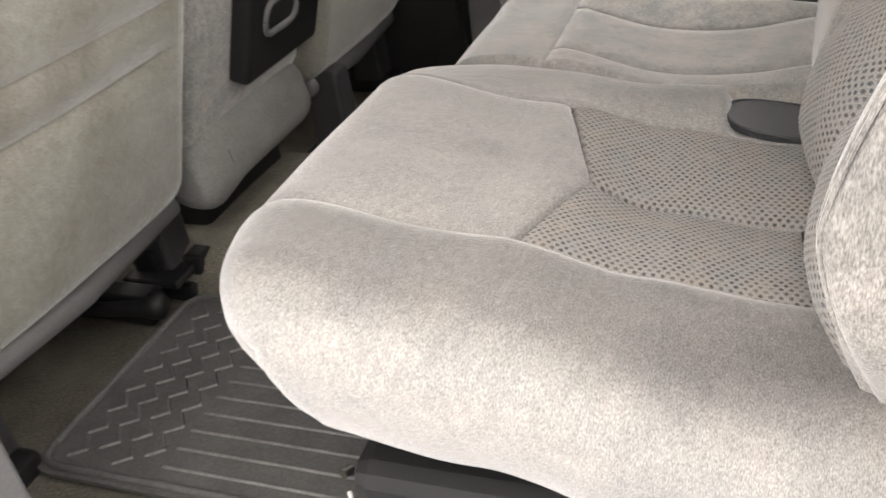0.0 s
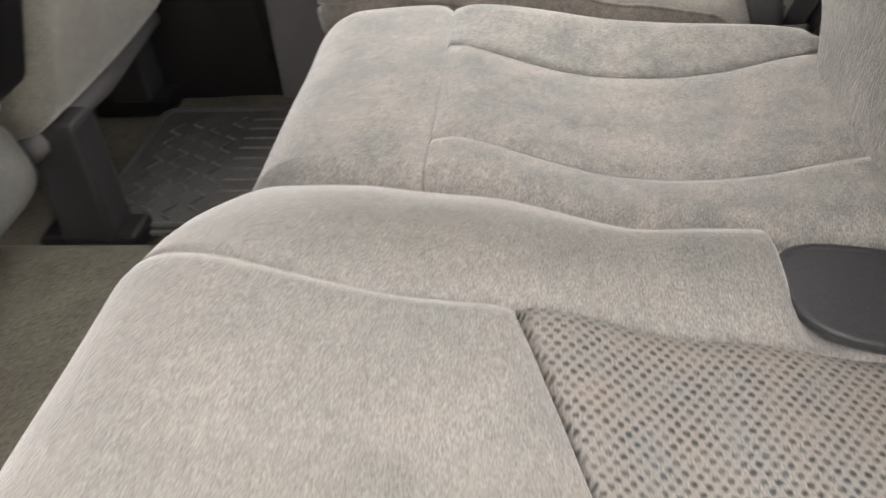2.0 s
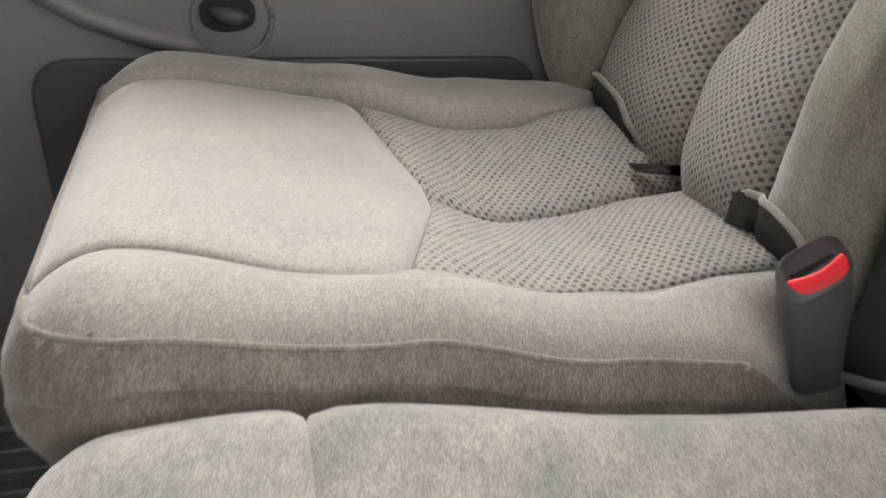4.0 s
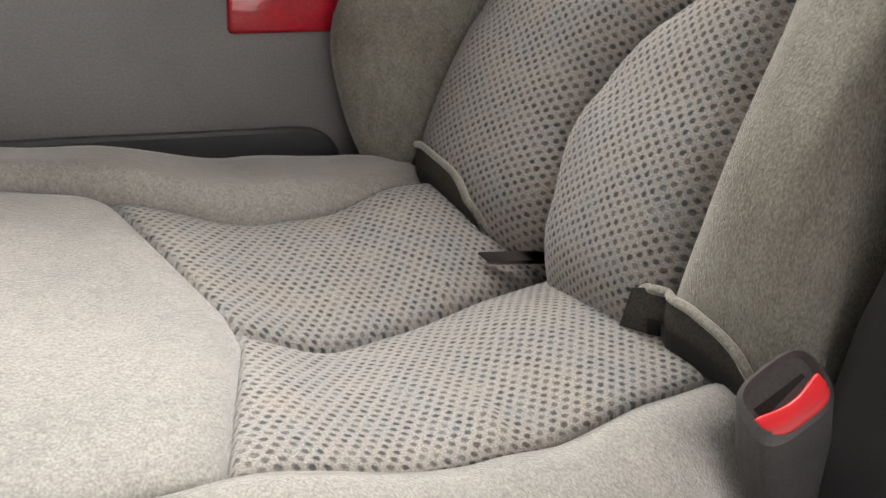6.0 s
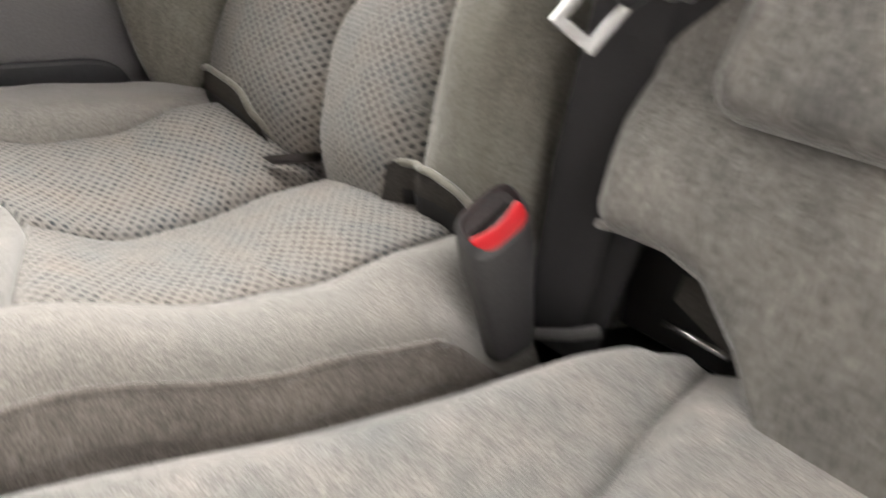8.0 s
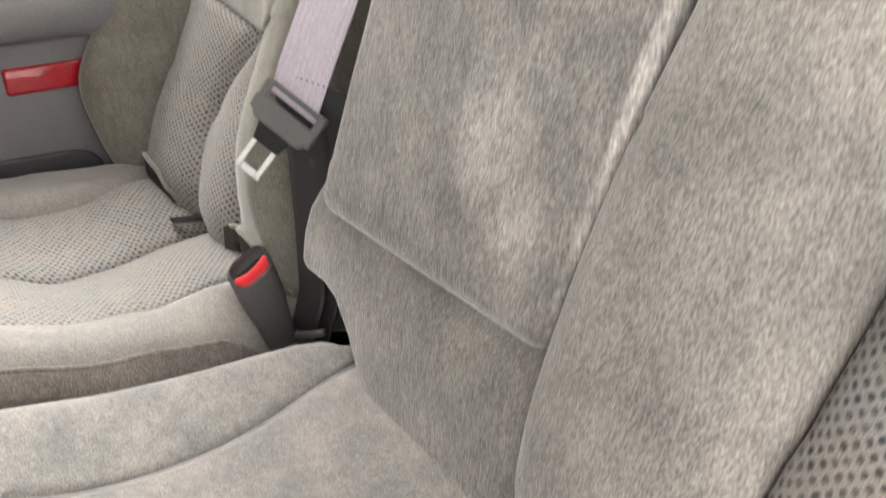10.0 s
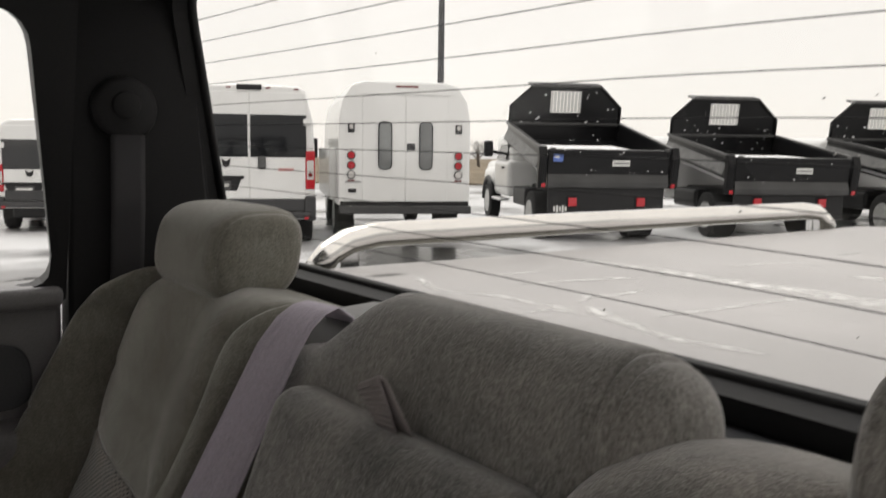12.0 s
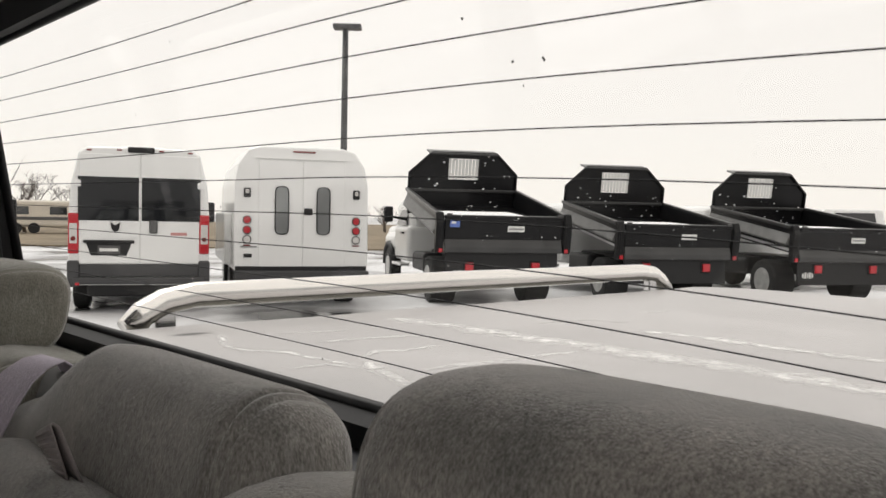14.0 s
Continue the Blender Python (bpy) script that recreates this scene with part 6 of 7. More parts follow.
def ground_material():
    m = material("wet_lot", (0.06, 0.06, 0.062), 0.35)
    nt = m.node_tree
    n, l = nt.nodes, nt.links
    co = n.new("ShaderNodeTexCoord").outputs["Object"]
    big, small = n.new("ShaderNodeTexNoise"), n.new("ShaderNodeTexNoise")
    big.inputs["Scale"].default_value, big.inputs["Detail"].default_value = 0.35, 6.0
    small.inputs["Scale"].default_value, small.inputs["Detail"].default_value = 14.0, 4.0
    for t in (big, small):
        l.new(co, t.inputs["Vector"])
    r = n.new("ShaderNodeMapRange")
    r.inputs[1].default_value, r.inputs[2].default_value = 0.38, 0.54
    l.new(big.outputs[0], r.inputs[0])
    asp = n.new("ShaderNodeMixRGB")
    asp.inputs[1].default_value, asp.inputs[2].default_value = (0.03, 0.03, 0.031, 1), (0.085, 0.083, 0.08, 1)
    l.new(small.outputs[0], asp.inputs[0])
    mix = n.new("ShaderNodeMixRGB")
    mix.inputs[2].default_value = (0.62, 0.62, 0.63, 1)
    l.new(r.outputs[0], mix.inputs[0])
    l.new(asp.outputs[0], mix.inputs[1])
    b = n["Principled BSDF"]
    l.new(mix.outputs[0], b.inputs["Base Color"])
    rr = n.new("ShaderNodeMapRange")
    rr.inputs[3].default_value, rr.inputs[4].default_value = 0.22, 0.8
    l.new(r.outputs[0], rr.inputs[0])
    l.new(rr.outputs[0], b.inputs["Roughness"])
    return m


bm = bmesh.new()
bmesh.ops.create_circle(bm, cap_ends=True, segments=64, radius=1500, matrix=Matrix.Translation((0, 0, GROUND)))
part("lot", bm, ground_material(), ground)
verge = tagged(new("ground_verge"), "band of dry brown grass behind the lot", "grass", kind="structure")


def row_pose(x, y, turn=0.0, z=GROUND):
    """A vehicle's pose with its tail centre on the ground at x, y; its own +y points to its nose."""
    return pose(x, y, z, 0, 0, -33 + turn)


bm = bmesh.new()
add_box(bm, (-200, 0, GROUND - 0.05), (300, 120, GROUND + 0.06), 0, 1, Matrix.Translation((11.9, 38.2, 0)) @ Matrix.Rotation(radians(-33), 4, "Z"))
part("grass", bm, GRASS, verge)


def wheel(parent, x, y, r=0.36, w=0.24):
    t = part("wheel", disc((x, y, r), (1, 0, 0), r, w, 28, bevel=0.04), TYRE, parent, "black tyre", smooth=False)
    part("rim", disc((x + math.copysign(w / 2 - 0.005, x), y, r), (1, 0, 0), r * 0.6, 0.03, 20, bevel=0.008), RIM_GREY, t, "pale steel rim")


def loft(sections, mat, parent, name, label="", cap=True):
    """A body through rings of equal length."""
    bm = bmesh.new()
    rows = [[bm.verts.new(p) for p in s] for s in sections]
    n = len(rows[0])
    for a, b in zip(rows, rows[1:]):
        for k in range(n):
            bm.faces.new((a[k], a[(k + 1) % n], b[(k + 1) % n], b[k]))
    if cap:
        bm.faces.new(rows[0][::-1])
        bm.faces.new(rows[-1])
    bmesh.ops.recalc_face_normals(bm, faces=bm.faces)
    es = [e for e in bm.edges if len(e.link_faces) == 2 and e.calc_face_angle(0) > 0.9]
    bmesh.ops.bevel(bm, geom=es, offset=0.03, segments=2, affect="EDGES", profile=0.5)
    return part(name, bm, mat, parent, label)


def panel_van(m, label, w=2.02, h=2.52, length=5.6, small=False):
    v = thing("van", label, "van", "parked vehicles", at=m)
    hw = w / 2

    def ring(y, top, inset=0.0, z0=0.42):
        a = hw - inset
        return [(-a, y, z0), (a, y, z0), (a, y, z0 + (top - z0) * 0.5), (a - 0.03, y, z0 + (top - z0) * 0.72), (a - 0.14, y, top - 0.10), (a - 0.26, y, top - 0.02), (0, y, top),
                (-a + 0.26, y, top - 0.02), (-a + 0.14, y, top - 0.10), (-a + 0.03, y, z0 + (top - z0) * 0.72), (-a, y, z0 + (top - z0) * 0.5)]

    loft([ring(0, h - 0.02, 0.01), ring(0.08, h), ring(length * 0.68, h), ring(length * 0.78, h - 0.18, 0.03), ring(length * 0.9, h * 0.52, 0.05), ring(length, h * 0.40, 0.12)], WHITE_PAINT, v, "body")
    part("bumper", box((-hw + 0.06, -0.10, 0.44), (hw - 0.06, 0.06, 0.545), 0.025, 2), GREY_PAINT, v, "dark grey plastic bumper")
    part("underbody", box((-hw + 0.25, 0.1, 0.24), (hw - 0.25, length - 0.6, 0.44), 0.03, 1), PLASTIC_BLACK, v, "black underbody and axle")
    part("lower_band", box((-hw + 0.16, -0.025, 0.55), (hw - 0.16, 0.02, 0.74), 0.008, 1), GREY_PAINT, v, "dark grey lower band")
    zt, zb = h * 0.815, h * 0.55
    for sx in (-1, 1):
        d = part("rear_door", box((min(0, sx * (hw - 0.15)) + (0.006 if sx > 0 else 0), -0.02, 0.745), (max(0, sx * (hw - 0.15)) - (0.006 if sx < 0 else 0), 0.02, h - 0.13), 0.01, 1), WHITE_PAINT, v)
        part("window", box((min(sx * 0.014, sx * (hw - 0.135)), -0.026, zb), (max(sx * 0.014, sx * (hw - 0.135)), 0.0, zt), 0.012, 1), DARK_GLASS, d, "tinted rear window")
        part("hinge", box((sx * (hw - 0.13) - 0.05, -0.04, zt - 0.16), (sx * (hw - 0.13) + 0.05, 0.02, zt - 0.06), 0.01, 1), WHITE_PAINT, d)
        lx = sx * (hw - 0.075)
        lamp = part("tail_lamp", box((lx - 0.075, -0.03, h * 0.355), (lx + 0.075, 0.08, h * 0.595), 0.025, 3), LAMP_RED, v, "tall red tail lamp")
        part("clear_segment", box((lx - 0.055, -0.038, h * 0.415), (lx + 0.055, 0.0, h * 0.535), 0.012, 2), LAMP_CLEAR, lamp, "clear lamp segment")
        part("lamp_bulb", disc((lx, -0.038, h * 0.445), (0, 1, 0), 0.035, 0.012, 14), LAMP_DARK, lamp, "dim red bulb")
        part("bumper_corner", box((lx - 0.085, -0.06, 0.40), (lx + 0.085, 0.16, h * 0.315), 0.03, 2), GREY_PAINT, v, "dark grey bumper corner")
        part("reflector", box((sx * (hw - 0.14) - 0.03, -0.107, 0.43), (sx * (hw - 0.14) + 0.03, -0.09, 0.47)), LAMP_RED, v, "small red reflector")
        wheel(v, sx * (hw - 0.13), 0.9, 0.35)
        wheel(v, sx * (hw - 0.13), length - 1.0, 0.35)
        part("mirror", box((sx * (hw + 0.17) - 0.1, length * 0.72, 1.35), (sx * (hw + 0.17) + 0.1, length * 0.72 + 0.12, 1.75), 0.03, 2), PLASTIC_BLACK, v, "black door mirror")
    part("handle", box((0.13, -0.040, h * 0.478), (0.25, -0.012, h * 0.56), 0.025, 3), GREY_STEEL, v, "grey door handle")
    part("plate_visor", box((-0.80, -0.05, h * 0.418), (-0.08, -0.015, h * 0.437), 0.012, 2), PLASTIC_BLACK, v, "black visor over the plate")
    recess = [(-0.76, -0.016, h * 0.42), (-0.12, -0.016, h * 0.42), (-0.19, -0.016, h * 0.345), (-0.69, -0.016, h * 0.345)]
    part("plate_recess", prism(recess, 0.008, (0, -1, 0)), PLASTIC_BLACK, v, "black plate recess")
    pl = part("plate_panel", box((-0.60, -0.034, h * 0.352), (-0.28, -0.020, h * 0.405), 0.006, 1), BUCKLE_GREY, v, "plate")
    part("bars", box((-0.57, -0.038, h * 0.37), (-0.31, -0.032, h * 0.388)), PRINT_WHITE, pl, "plain grey bars")
    part("emblem", prism([(-0.42, -0.022, h * 0.545), (-0.35, -0.022, h * 0.525), (-0.28, -0.022, h * 0.545), (-0.30, -0.022, h * 0.50), (-0.35, -0.022, h * 0.485), (-0.40, -0.022, h * 0.50)], 0.012, (0, -1, 0)), PLASTIC_BLACK, v, "grey emblem shape")
    part("badge", box((0.44, -0.026, h * 0.468), (0.68, -0.018, h * 0.486)), BADGE_RED, v, "faded red badge bar")
    if not small:
        part("brake_light", box((-0.18, -0.04, h - 0.10), (0.20, 0.06, h - 0.015), 0.02, 2), PLASTIC_BLACK, v, "black camera and brake-light bar")
        for x in (-0.72, -0.30, 0.30, 0.72):
            part("marker_light", box((x - 0.04, -0.01, h - 0.07 - abs(x) * 0.03), (x + 0.04, 0.03, h - 0.045 - abs(x) * 0.03), 0.01, 1), LAMP_DARK, v, "dark red marker light")
    return v


panel_van(row_pose(5.55, 12.78, 8), "white high-roof panel van with tinted rear windows")
panel_van(row_pose(3.5, 16.6, 14), "small white delivery van with a dark plate recess", 1.83, 2.0, 4.7, True)


def service_truck(m):
    v = thing("service_truck", "white enclosed service body truck with two rear doors", "truck", "parked vehicles", at=m)
    hw, h = 1.08, 2.62

    def ring(y, top, a, z0):
        return [(-a, y, z0), (a, y, z0), (a, y, top - 0.62), (a - 0.06, y, top - 0.30), (a - 0.22, y, top - 0.06), (a - 0.42, y, top), (-a + 0.42, y, top), (-a + 0.22, y, top - 0.06), (-a + 0.06, y, top - 0.30), (-a, y, top - 0.62)]

    loft([ring(0, h, hw, 0.62), ring(0.1, h + 0.01, hw, 0.62), ring(3.4, h, hw, 0.62)], WHITE_PAINT, v, "body")
    part("bumper", box((-hw, -0.14, 0.50), (hw, 0.04, 0.63), 0.015, 1), GREY_PAINT, v, "dark step bumper")
    part("cab", box((-0.95, 3.45, 0.55), (0.95, 5.6, 1.9), 0.18, 3), WHITE_PAINT, v, "white cab")
    part("roof_marker", box((-0.16, -0.02, h - 0.09), (0.20, 0.02, h - 0.06), 0.008, 1), LAMP_DARK, v, "dull red roof marker")
    for sx in (-1, 1):
        d = part("rear_door", box((min(sx * 0.008, sx * 0.70), -0.016, 0.68), (max(sx * 0.008, sx * 0.70), 0.01, h - 0.22), 0.008, 1), WHITE_PAINT, v)
        wx = sx * 0.335
        win = rounded([(wx - 0.105, -0.02, 1.22), (wx + 0.105, -0.02, 1.22), (wx + 0.105, -0.02, 1.98), (wx - 0.105, -0.02, 1.98)], 0.09)
        pane = part("window", prism(win, 0.012, (0, -1, 0)), MESH_GLASS, d, "tall narrow window with mesh")
        wires = bmesh.new()
        low, high = 1.24, (1.96 if sx > 0 else 1.58)
        for k in range(-3, int((high - low) / 0.055) + 1):
            for way in (-1, 1):
                ends = [(x, low + 0.055 * k + (x if way > 0 else 0.19 - x)) for x in np.linspace(0, 0.19, 8)]
                ends = [e for e in ends if low <= e[1] <= high]
                if len(ends) > 1:
                    tube([(wx - 0.095 + ends[i][0], -0.034, ends[i][1]) for i in (0, -1)], 0.0045, 4, wires)
        part("wire_mesh", wires, GREY_STEEL, pane, "diamond wire mesh")
        gasket = [(p[0], -0.033, p[2]) for p in win]
        part("gasket", tube([*gasket, gasket[0]], 0.010, 6), PLASTIC_BLACK, pane, "black rubber gasket", smooth=True)
        for z in (1.19, 1.34, 1.50):
            lens = part("lamp", disc((sx * 0.88, -0.012, z - 0.06), (0, 1, 0), 0.056, 0.04, 18, bevel=0.01), LAMP_CLEAR if z < 1.25 else LAMP_RED, v, "clear lamp" if z < 1.25 else "red lamp")
            part("grommet", tube([(sx * 0.88 + 0.062 * math.cos(a), -0.018, z - 0.06 + 0.062 * math.sin(a)) for a in np.linspace(0, 2 * math.pi, 21)], 0.009, 6), GREY_STEEL, lens, "dark rubber grommet", smooth=True)
        part("reflex", box((sx * 0.88 - 0.055, -0.012, 1.025), (sx * 0.88 + 0.055, 0.004, 1.045)), LAMP_DARK, v, "thin dark red reflex strip")
        flood = part("light_box", box((sx * 0.88 - 0.055, -0.03, 1.80), (sx * 0.88 + 0.055, 0.0, 1.95), 0.012, 1), PLASTIC_BLACK, v, "small black work light")
        part("lens", box((sx * 0.88 - 0.03, -0.038, 1.86), (sx * 0.88 + 0.03, -0.026, 1.93), 0.01, 1), LAMP_CLEAR, flood, "clear lens")
        for k in range(2):
            wheel(v, sx * (hw - 0.16 - 0.02 * k), 1.2, 0.40, 0.3)
        wheel(v, sx * 0.85, 4.6, 0.40)
        part("side_box", box((min(sx * hw, sx * (hw + 0.12)), 0.5, 0.7), (max(sx * hw, sx * (hw + 0.12)), 3.3, 1.55), 0.02, 1), WHITE_PAINT, v, "white side cabinet")
    part("rain_strip", box((-0.74, -0.035, h - 0.20), (0.74, 0.0, h - 0.18), 0.004, 1), WHITE_PAINT, v, "thin rain strip over the doors")
    part("kick_band", box((-hw + 0.02, -0.020, 0.60), (hw - 0.02, 0.01, 0.70), 0.006, 1), PLASTIC_BLACK, v, "black kick band")
    part("latch", box((0.02, -0.03, 1.53), (0.16, -0.01, 1.64), 0.01, 1), PLASTIC_BLACK, v, "black door latch")
    part("badge", box((-0.98, -0.012, 1.0), (-0.72, 0.0, 1.025)), PRINT, v, "dark badge bar")
    part("step_mark", box((-0.93, -0.012, 0.84), (-0.80, 0.0, 0.90)), PLASTIC_BLACK, v, "dark bracket")
    return v


service_truck(row_pose(7.86, 11.88, 8))


def dump_truck(m, sticker, raised, zb, seed):
    """A dump truck seen from behind: tipped steel bed with flared sides, winged headboard, white cab in front."""
    v = thing("dump_truck", "white-cab truck with a raised black steel dump bed holding snow", "truck", "parked vehicles", at=m)
    hw, L = 1.15, 2.9
    zt = zb + 0.495
    tip = Matrix.Translation((0, 0, zb)) @ Matrix.Rotation(radians(raised), 4, "X") @ Matrix.Translation((0, 0, -zb))
    gate = part("tailgate", box((-hw + 0.09, -0.06, zb + 0.06), (hw - 0.09, -0.01, zt - 0.02), 0.012, 1), BLACK_PAINT, v, "glossy black tailgate", at=tip)
    part("tailgate_rail", box((-hw + 0.08, -0.085, zt - 0.055), (hw - 0.08, 0.005, zt + 0.015), 0.018, 2), BLACK_PAINT, gate)
    lip = [(-hw + 0.09, -0.062, zb + 0.10), (-hw + 0.09, -0.135, zb - 0.03), (-hw + 0.09, -0.135, zb - 0.13), (-hw + 0.09, -0.02, zb - 0.13), (-hw + 0.09, -0.02, zb + 0.10)]
    part("lower_lip", prism(lip, 2 * hw - 0.18, (1, 0, 0), 0.012, 1), DUMP_SIDE, gate, "sloped lower lip, greyed for its gloss")
    for sx in (-1, 1):
        part("hinge_pin", disc((sx * (hw - 0.16), -0.075, zt + 0.02), (1, 0, 0), 0.028, 0.09, 12), DUMP_SIDE, gate)
        post = [(sx * hw - 0.07, -0.13, zb - 0.14), (sx * hw - 0.07, -0.13, zt - 0.10), (sx * hw - 0.07, -0.04, zt + 0.06), (sx * hw - 0.07, 0.02, zt + 0.06), (sx * hw - 0.07, 0.05, zt - 0.02), (sx * hw - 0.07, -0.02, zb - 0.14)]
        part("corner_post", prism(post, 0.14, (1, 0, 0), 0.016, 1), BLACK_PAINT, v, "black corner post", at=tip)
        part("post_face", box((sx * hw - 0.035, -0.142, zb - 0.05), (sx * hw + 0.035, -0.120, zt - 0.14), 0.01, 1), BLACK_PAINT, v, at=tip)
        flare = [(sx * (hw - 0.03), 0.1, zb + 0.37), (sx * hw, 0.1, zb + 0.37), (sx * (hw + 0.07), 0.1, zb + 0.19), (sx * (hw + 0.07), 0.1, zb + 0.16), (sx * (hw - 0.03), 0.1, zb + 0.16)]
        part("side_flare", prism(flare, L - 0.08, (0, 1, 0), 0.008, 1), DUSTY_SHEEN_STEEL, v, "sloped lower side, greyed by painted sky sheen and dust", at=tip)
        part("side_board", box((min(sx * hw, sx * (hw - 0.04)), 0.05, zb + 0.15), (max(sx * hw, sx * (hw - 0.04)), L, zt), 0.006, 1), BLACK_PAINT, v, "black side board", at=tip)
        part("side_rail", box((sx * hw - 0.04, 0.1, zt - 0.03), (sx * hw + 0.04, L, zt + 0.035), 0.014, 2), DUMP_SIDE, v, "square top rail", at=tip)
        part("frame_rail", box((sx * 0.42 - 0.05, 0.0, zb - 0.16), (sx * 0.42 + 0.05, L, zb - 0.03), 0.01, 1), PLASTIC_BLACK, v, at=tip)
        housing = part("lamp_housing", box((sx * 0.60 - 0.10, -0.04, 0.60), (sx * 0.60 + 0.10, 0.02, 0.80), 0.012, 1), PLASTIC_BLACK, v, "black lamp housing")
        part("lamp", box((sx * 0.60 - 0.075, -0.075, 0.625), (sx * 0.60 + 0.075, -0.03, 0.775), 0.014, 2), LAMP_RED, housing, "red tail lamp")
        part("marker", box((sx * (hw - 0.02) - 0.035, -0.155, zb - 0.12), (sx * (hw - 0.02) + 0.035, -0.12, zb - 0.05), 0.008, 1), LAMP_RED, v, "red marker", at=tip)
        wheel(v, sx * 0.88, 0.95, 0.42, 0.46)
        wheel(v, sx * 0.97, 5.2, 0.42)
        part("step", box((sx * 1.03 - 0.10, 3.5, 0.50), (sx * 1.03 + 0.10, 4.5, 0.56), 0.012, 1), STEEL, v, "bright step bar")
        arch = [(sx * 1.07, 5.2 + 0.50 * math.cos(a), 0.44 + 0.50 * math.sin(a)) for a in np.linspace(0, math.pi, 13)]
        part("wheel_arch", tube(arch, 0.055, 8), PLASTIC_BLACK, v, "black wheel-arch lip", smooth=True)
        mirror = part("mirror", box((sx * 1.25 - 0.10, 4.25, 1.42), (sx * 1.25 + 0.10, 4.37, 1.76), 0.04, 3), PLASTIC_BLACK, v, "black door mirror")
        part("mirror_arm", tube([(sx * 0.96, 4.32, 1.50), (sx * 1.18, 4.32, 1.54)], 0.028, 8), PLASTIC_BLACK, mirror, smooth=True)
    hh, zm, zh = hw - 0.03, zb + 0.83, zb + 1.25
    head = [(-hh, L, zb), (hh, L, zb), (hh, L, zm), (hh - 0.44, L, zh), (-hh + 0.44, L, zh), (-hh, L, zm)]
    gap = [(-0.32, L, zb + 0.71), (0.32, L, zb + 0.71), (0.32, L, zb + 0.90), (0.32, L, zb + 1.14), (-0.32, L, zb + 1.14), (-0.32, L, zb + 0.90)]
    board = part("headboard", wall_with_hole(head, gap, 0.06, (0, 1, 0)), BLACK_PAINT, v, "black headboard with a mesh window", at=tip)
    shield = [(-hh + 0.38, L - 0.10, zh - 0.03), (hh - 0.42, L - 0.10, zh - 0.03), (hh - 0.42, L + 0.24, zh + 0.0), (-hh + 0.38, L + 0.24, zh + 0.0)]
    part("cab_shield", prism(shield, 0.035, (0, 0, 1), 0.012, 1), DUMP_SIDE, board, "black cab shield")
    bars = bmesh.new()
    for k in range(9):
        x = -0.32 + 0.0711 * (k + 0.5)
        add_box(bars, (x - 0.030, L + 0.02, zb + 0.715 + 0.012 * (k % 2)), (x + 0.030, L + 0.035, zb + 1.135 - 0.012 * (k % 2)), 0.006, 1)
    part("window_mesh", bars, PRINT_WHITE, board, "pale corrugated mesh")
    edge = [(-hh, zb + 0.3), (-hh, zm), (-hh + 0.44, zh), (hh - 0.44, zh), (hh, zm), (hh, zb + 0.3)]
    part("edge_bar", tube([(x, L - 0.02, z) for x, z in edge], 0.032, 8), BLACK_PAINT, board, "folded edge", smooth=True)
    rnd = random.Random(seed)
    flecks = bmesh.new()
    for k in range(30):
        fx, fr = rnd.uniform(-hh + 0.1, hh - 0.1), rnd.uniform(0.010, 0.028)
        fz = rnd.uniform(zb + 0.1, zb + 1.2 if abs(fx) < hh - 0.5 else zb + 0.8)
        if abs(fx) > 0.36 or fz < zb + 0.66:
            bmesh.ops.create_icosphere(flecks, subdivisions=1, radius=fr, matrix=Matrix.Translation((fx, L - 0.004, fz)) @ Matrix.Diagonal((1.2, 0.4, 0.8, 1)))
    part("snow_flecks", flecks, SNOW, board, "flecks of snow")
    spray = bmesh.new()
    for k in range(22):
        fx, fz = rnd.uniform(-hw + 0.15, hw - 0.15), rnd.choice((zt - 0.05, zb + 0.12, zb - 0.10)) + rnd.uniform(-0.03, 0.06)
        bmesh.ops.create_icosphere(spray, subdivisions=1, radius=rnd.uniform(0.005, 0.014), matrix=Matrix.Translation((fx, -0.10 if fz > zb + 0.3 else -0.125, fz)) @ Matrix.Diagonal((1.3, 0.5, 0.8, 1)))
    part("gate_flecks", spray, SNOW, gate, "flecks of snow on the gate")
    part("crossbar", box((-hh, L - 0.06, zb + 0.46), (hh, L, zb + 0.52), 0.014, 1), DUMP_SIDE, board, "dull crossbar")
    part("bed_floor", box((-hw, 0, zb + 0.10), (hw, L, zb + 0.16)), BLACK_PAINT, v, at=tip)
    load = [(-hw + 0.05, 0.03, zb + 0.02), (-hw + 0.05, 2.3, zb + 0.02), (-hw + 0.05, 2.2, zb + 0.12), (-hw + 0.05, 1.2, zb + 0.36), (-hw + 0.05, 0.3, zb + 0.46), (-hw + 0.05, 0.03, zb + 0.42)]
    part("snow_load", prism(load, 1.6, (1, 0, 0), 0.05, 2), SNOW, v, "white snow in the bed", at=tip)
    part("chassis", box((-0.5, 0.0, 0.55), (0.5, 5.6, 0.88), 0.02, 1), PLASTIC_BLACK, v, "black chassis")
    apron = part("rear_apron", box((-1.02, -0.02, 0.40), (1.02, 0.03, zb - 0.10), 0.01, 1), PLASTIC_BLACK, v, "black rear apron")
    for k in range(5):
        part("apron_mark", box((-0.92 + 0.05 * k, -0.03, 0.54 - 0.02 * (k % 2)), (-0.89 + 0.05 * k, -0.02, 0.62 + 0.02 * (k % 2))), PRINT_WHITE, apron, "plain white mark")
    part("hoist", tube([(0, 0.9, 0.85), (0, 2.2, 1.4)], 0.09, 10), GREY_STEEL, v, "grey lifting ram", smooth=True)
    part("side_tank", box((-1.04, 1.6, 0.5), (-0.66, 2.7, 0.86), 0.06, 2), PLASTIC_BLACK, v, "black side tank")
    cab = part("cab", truck_cab(), WHITE_PAINT, v, "white cab")
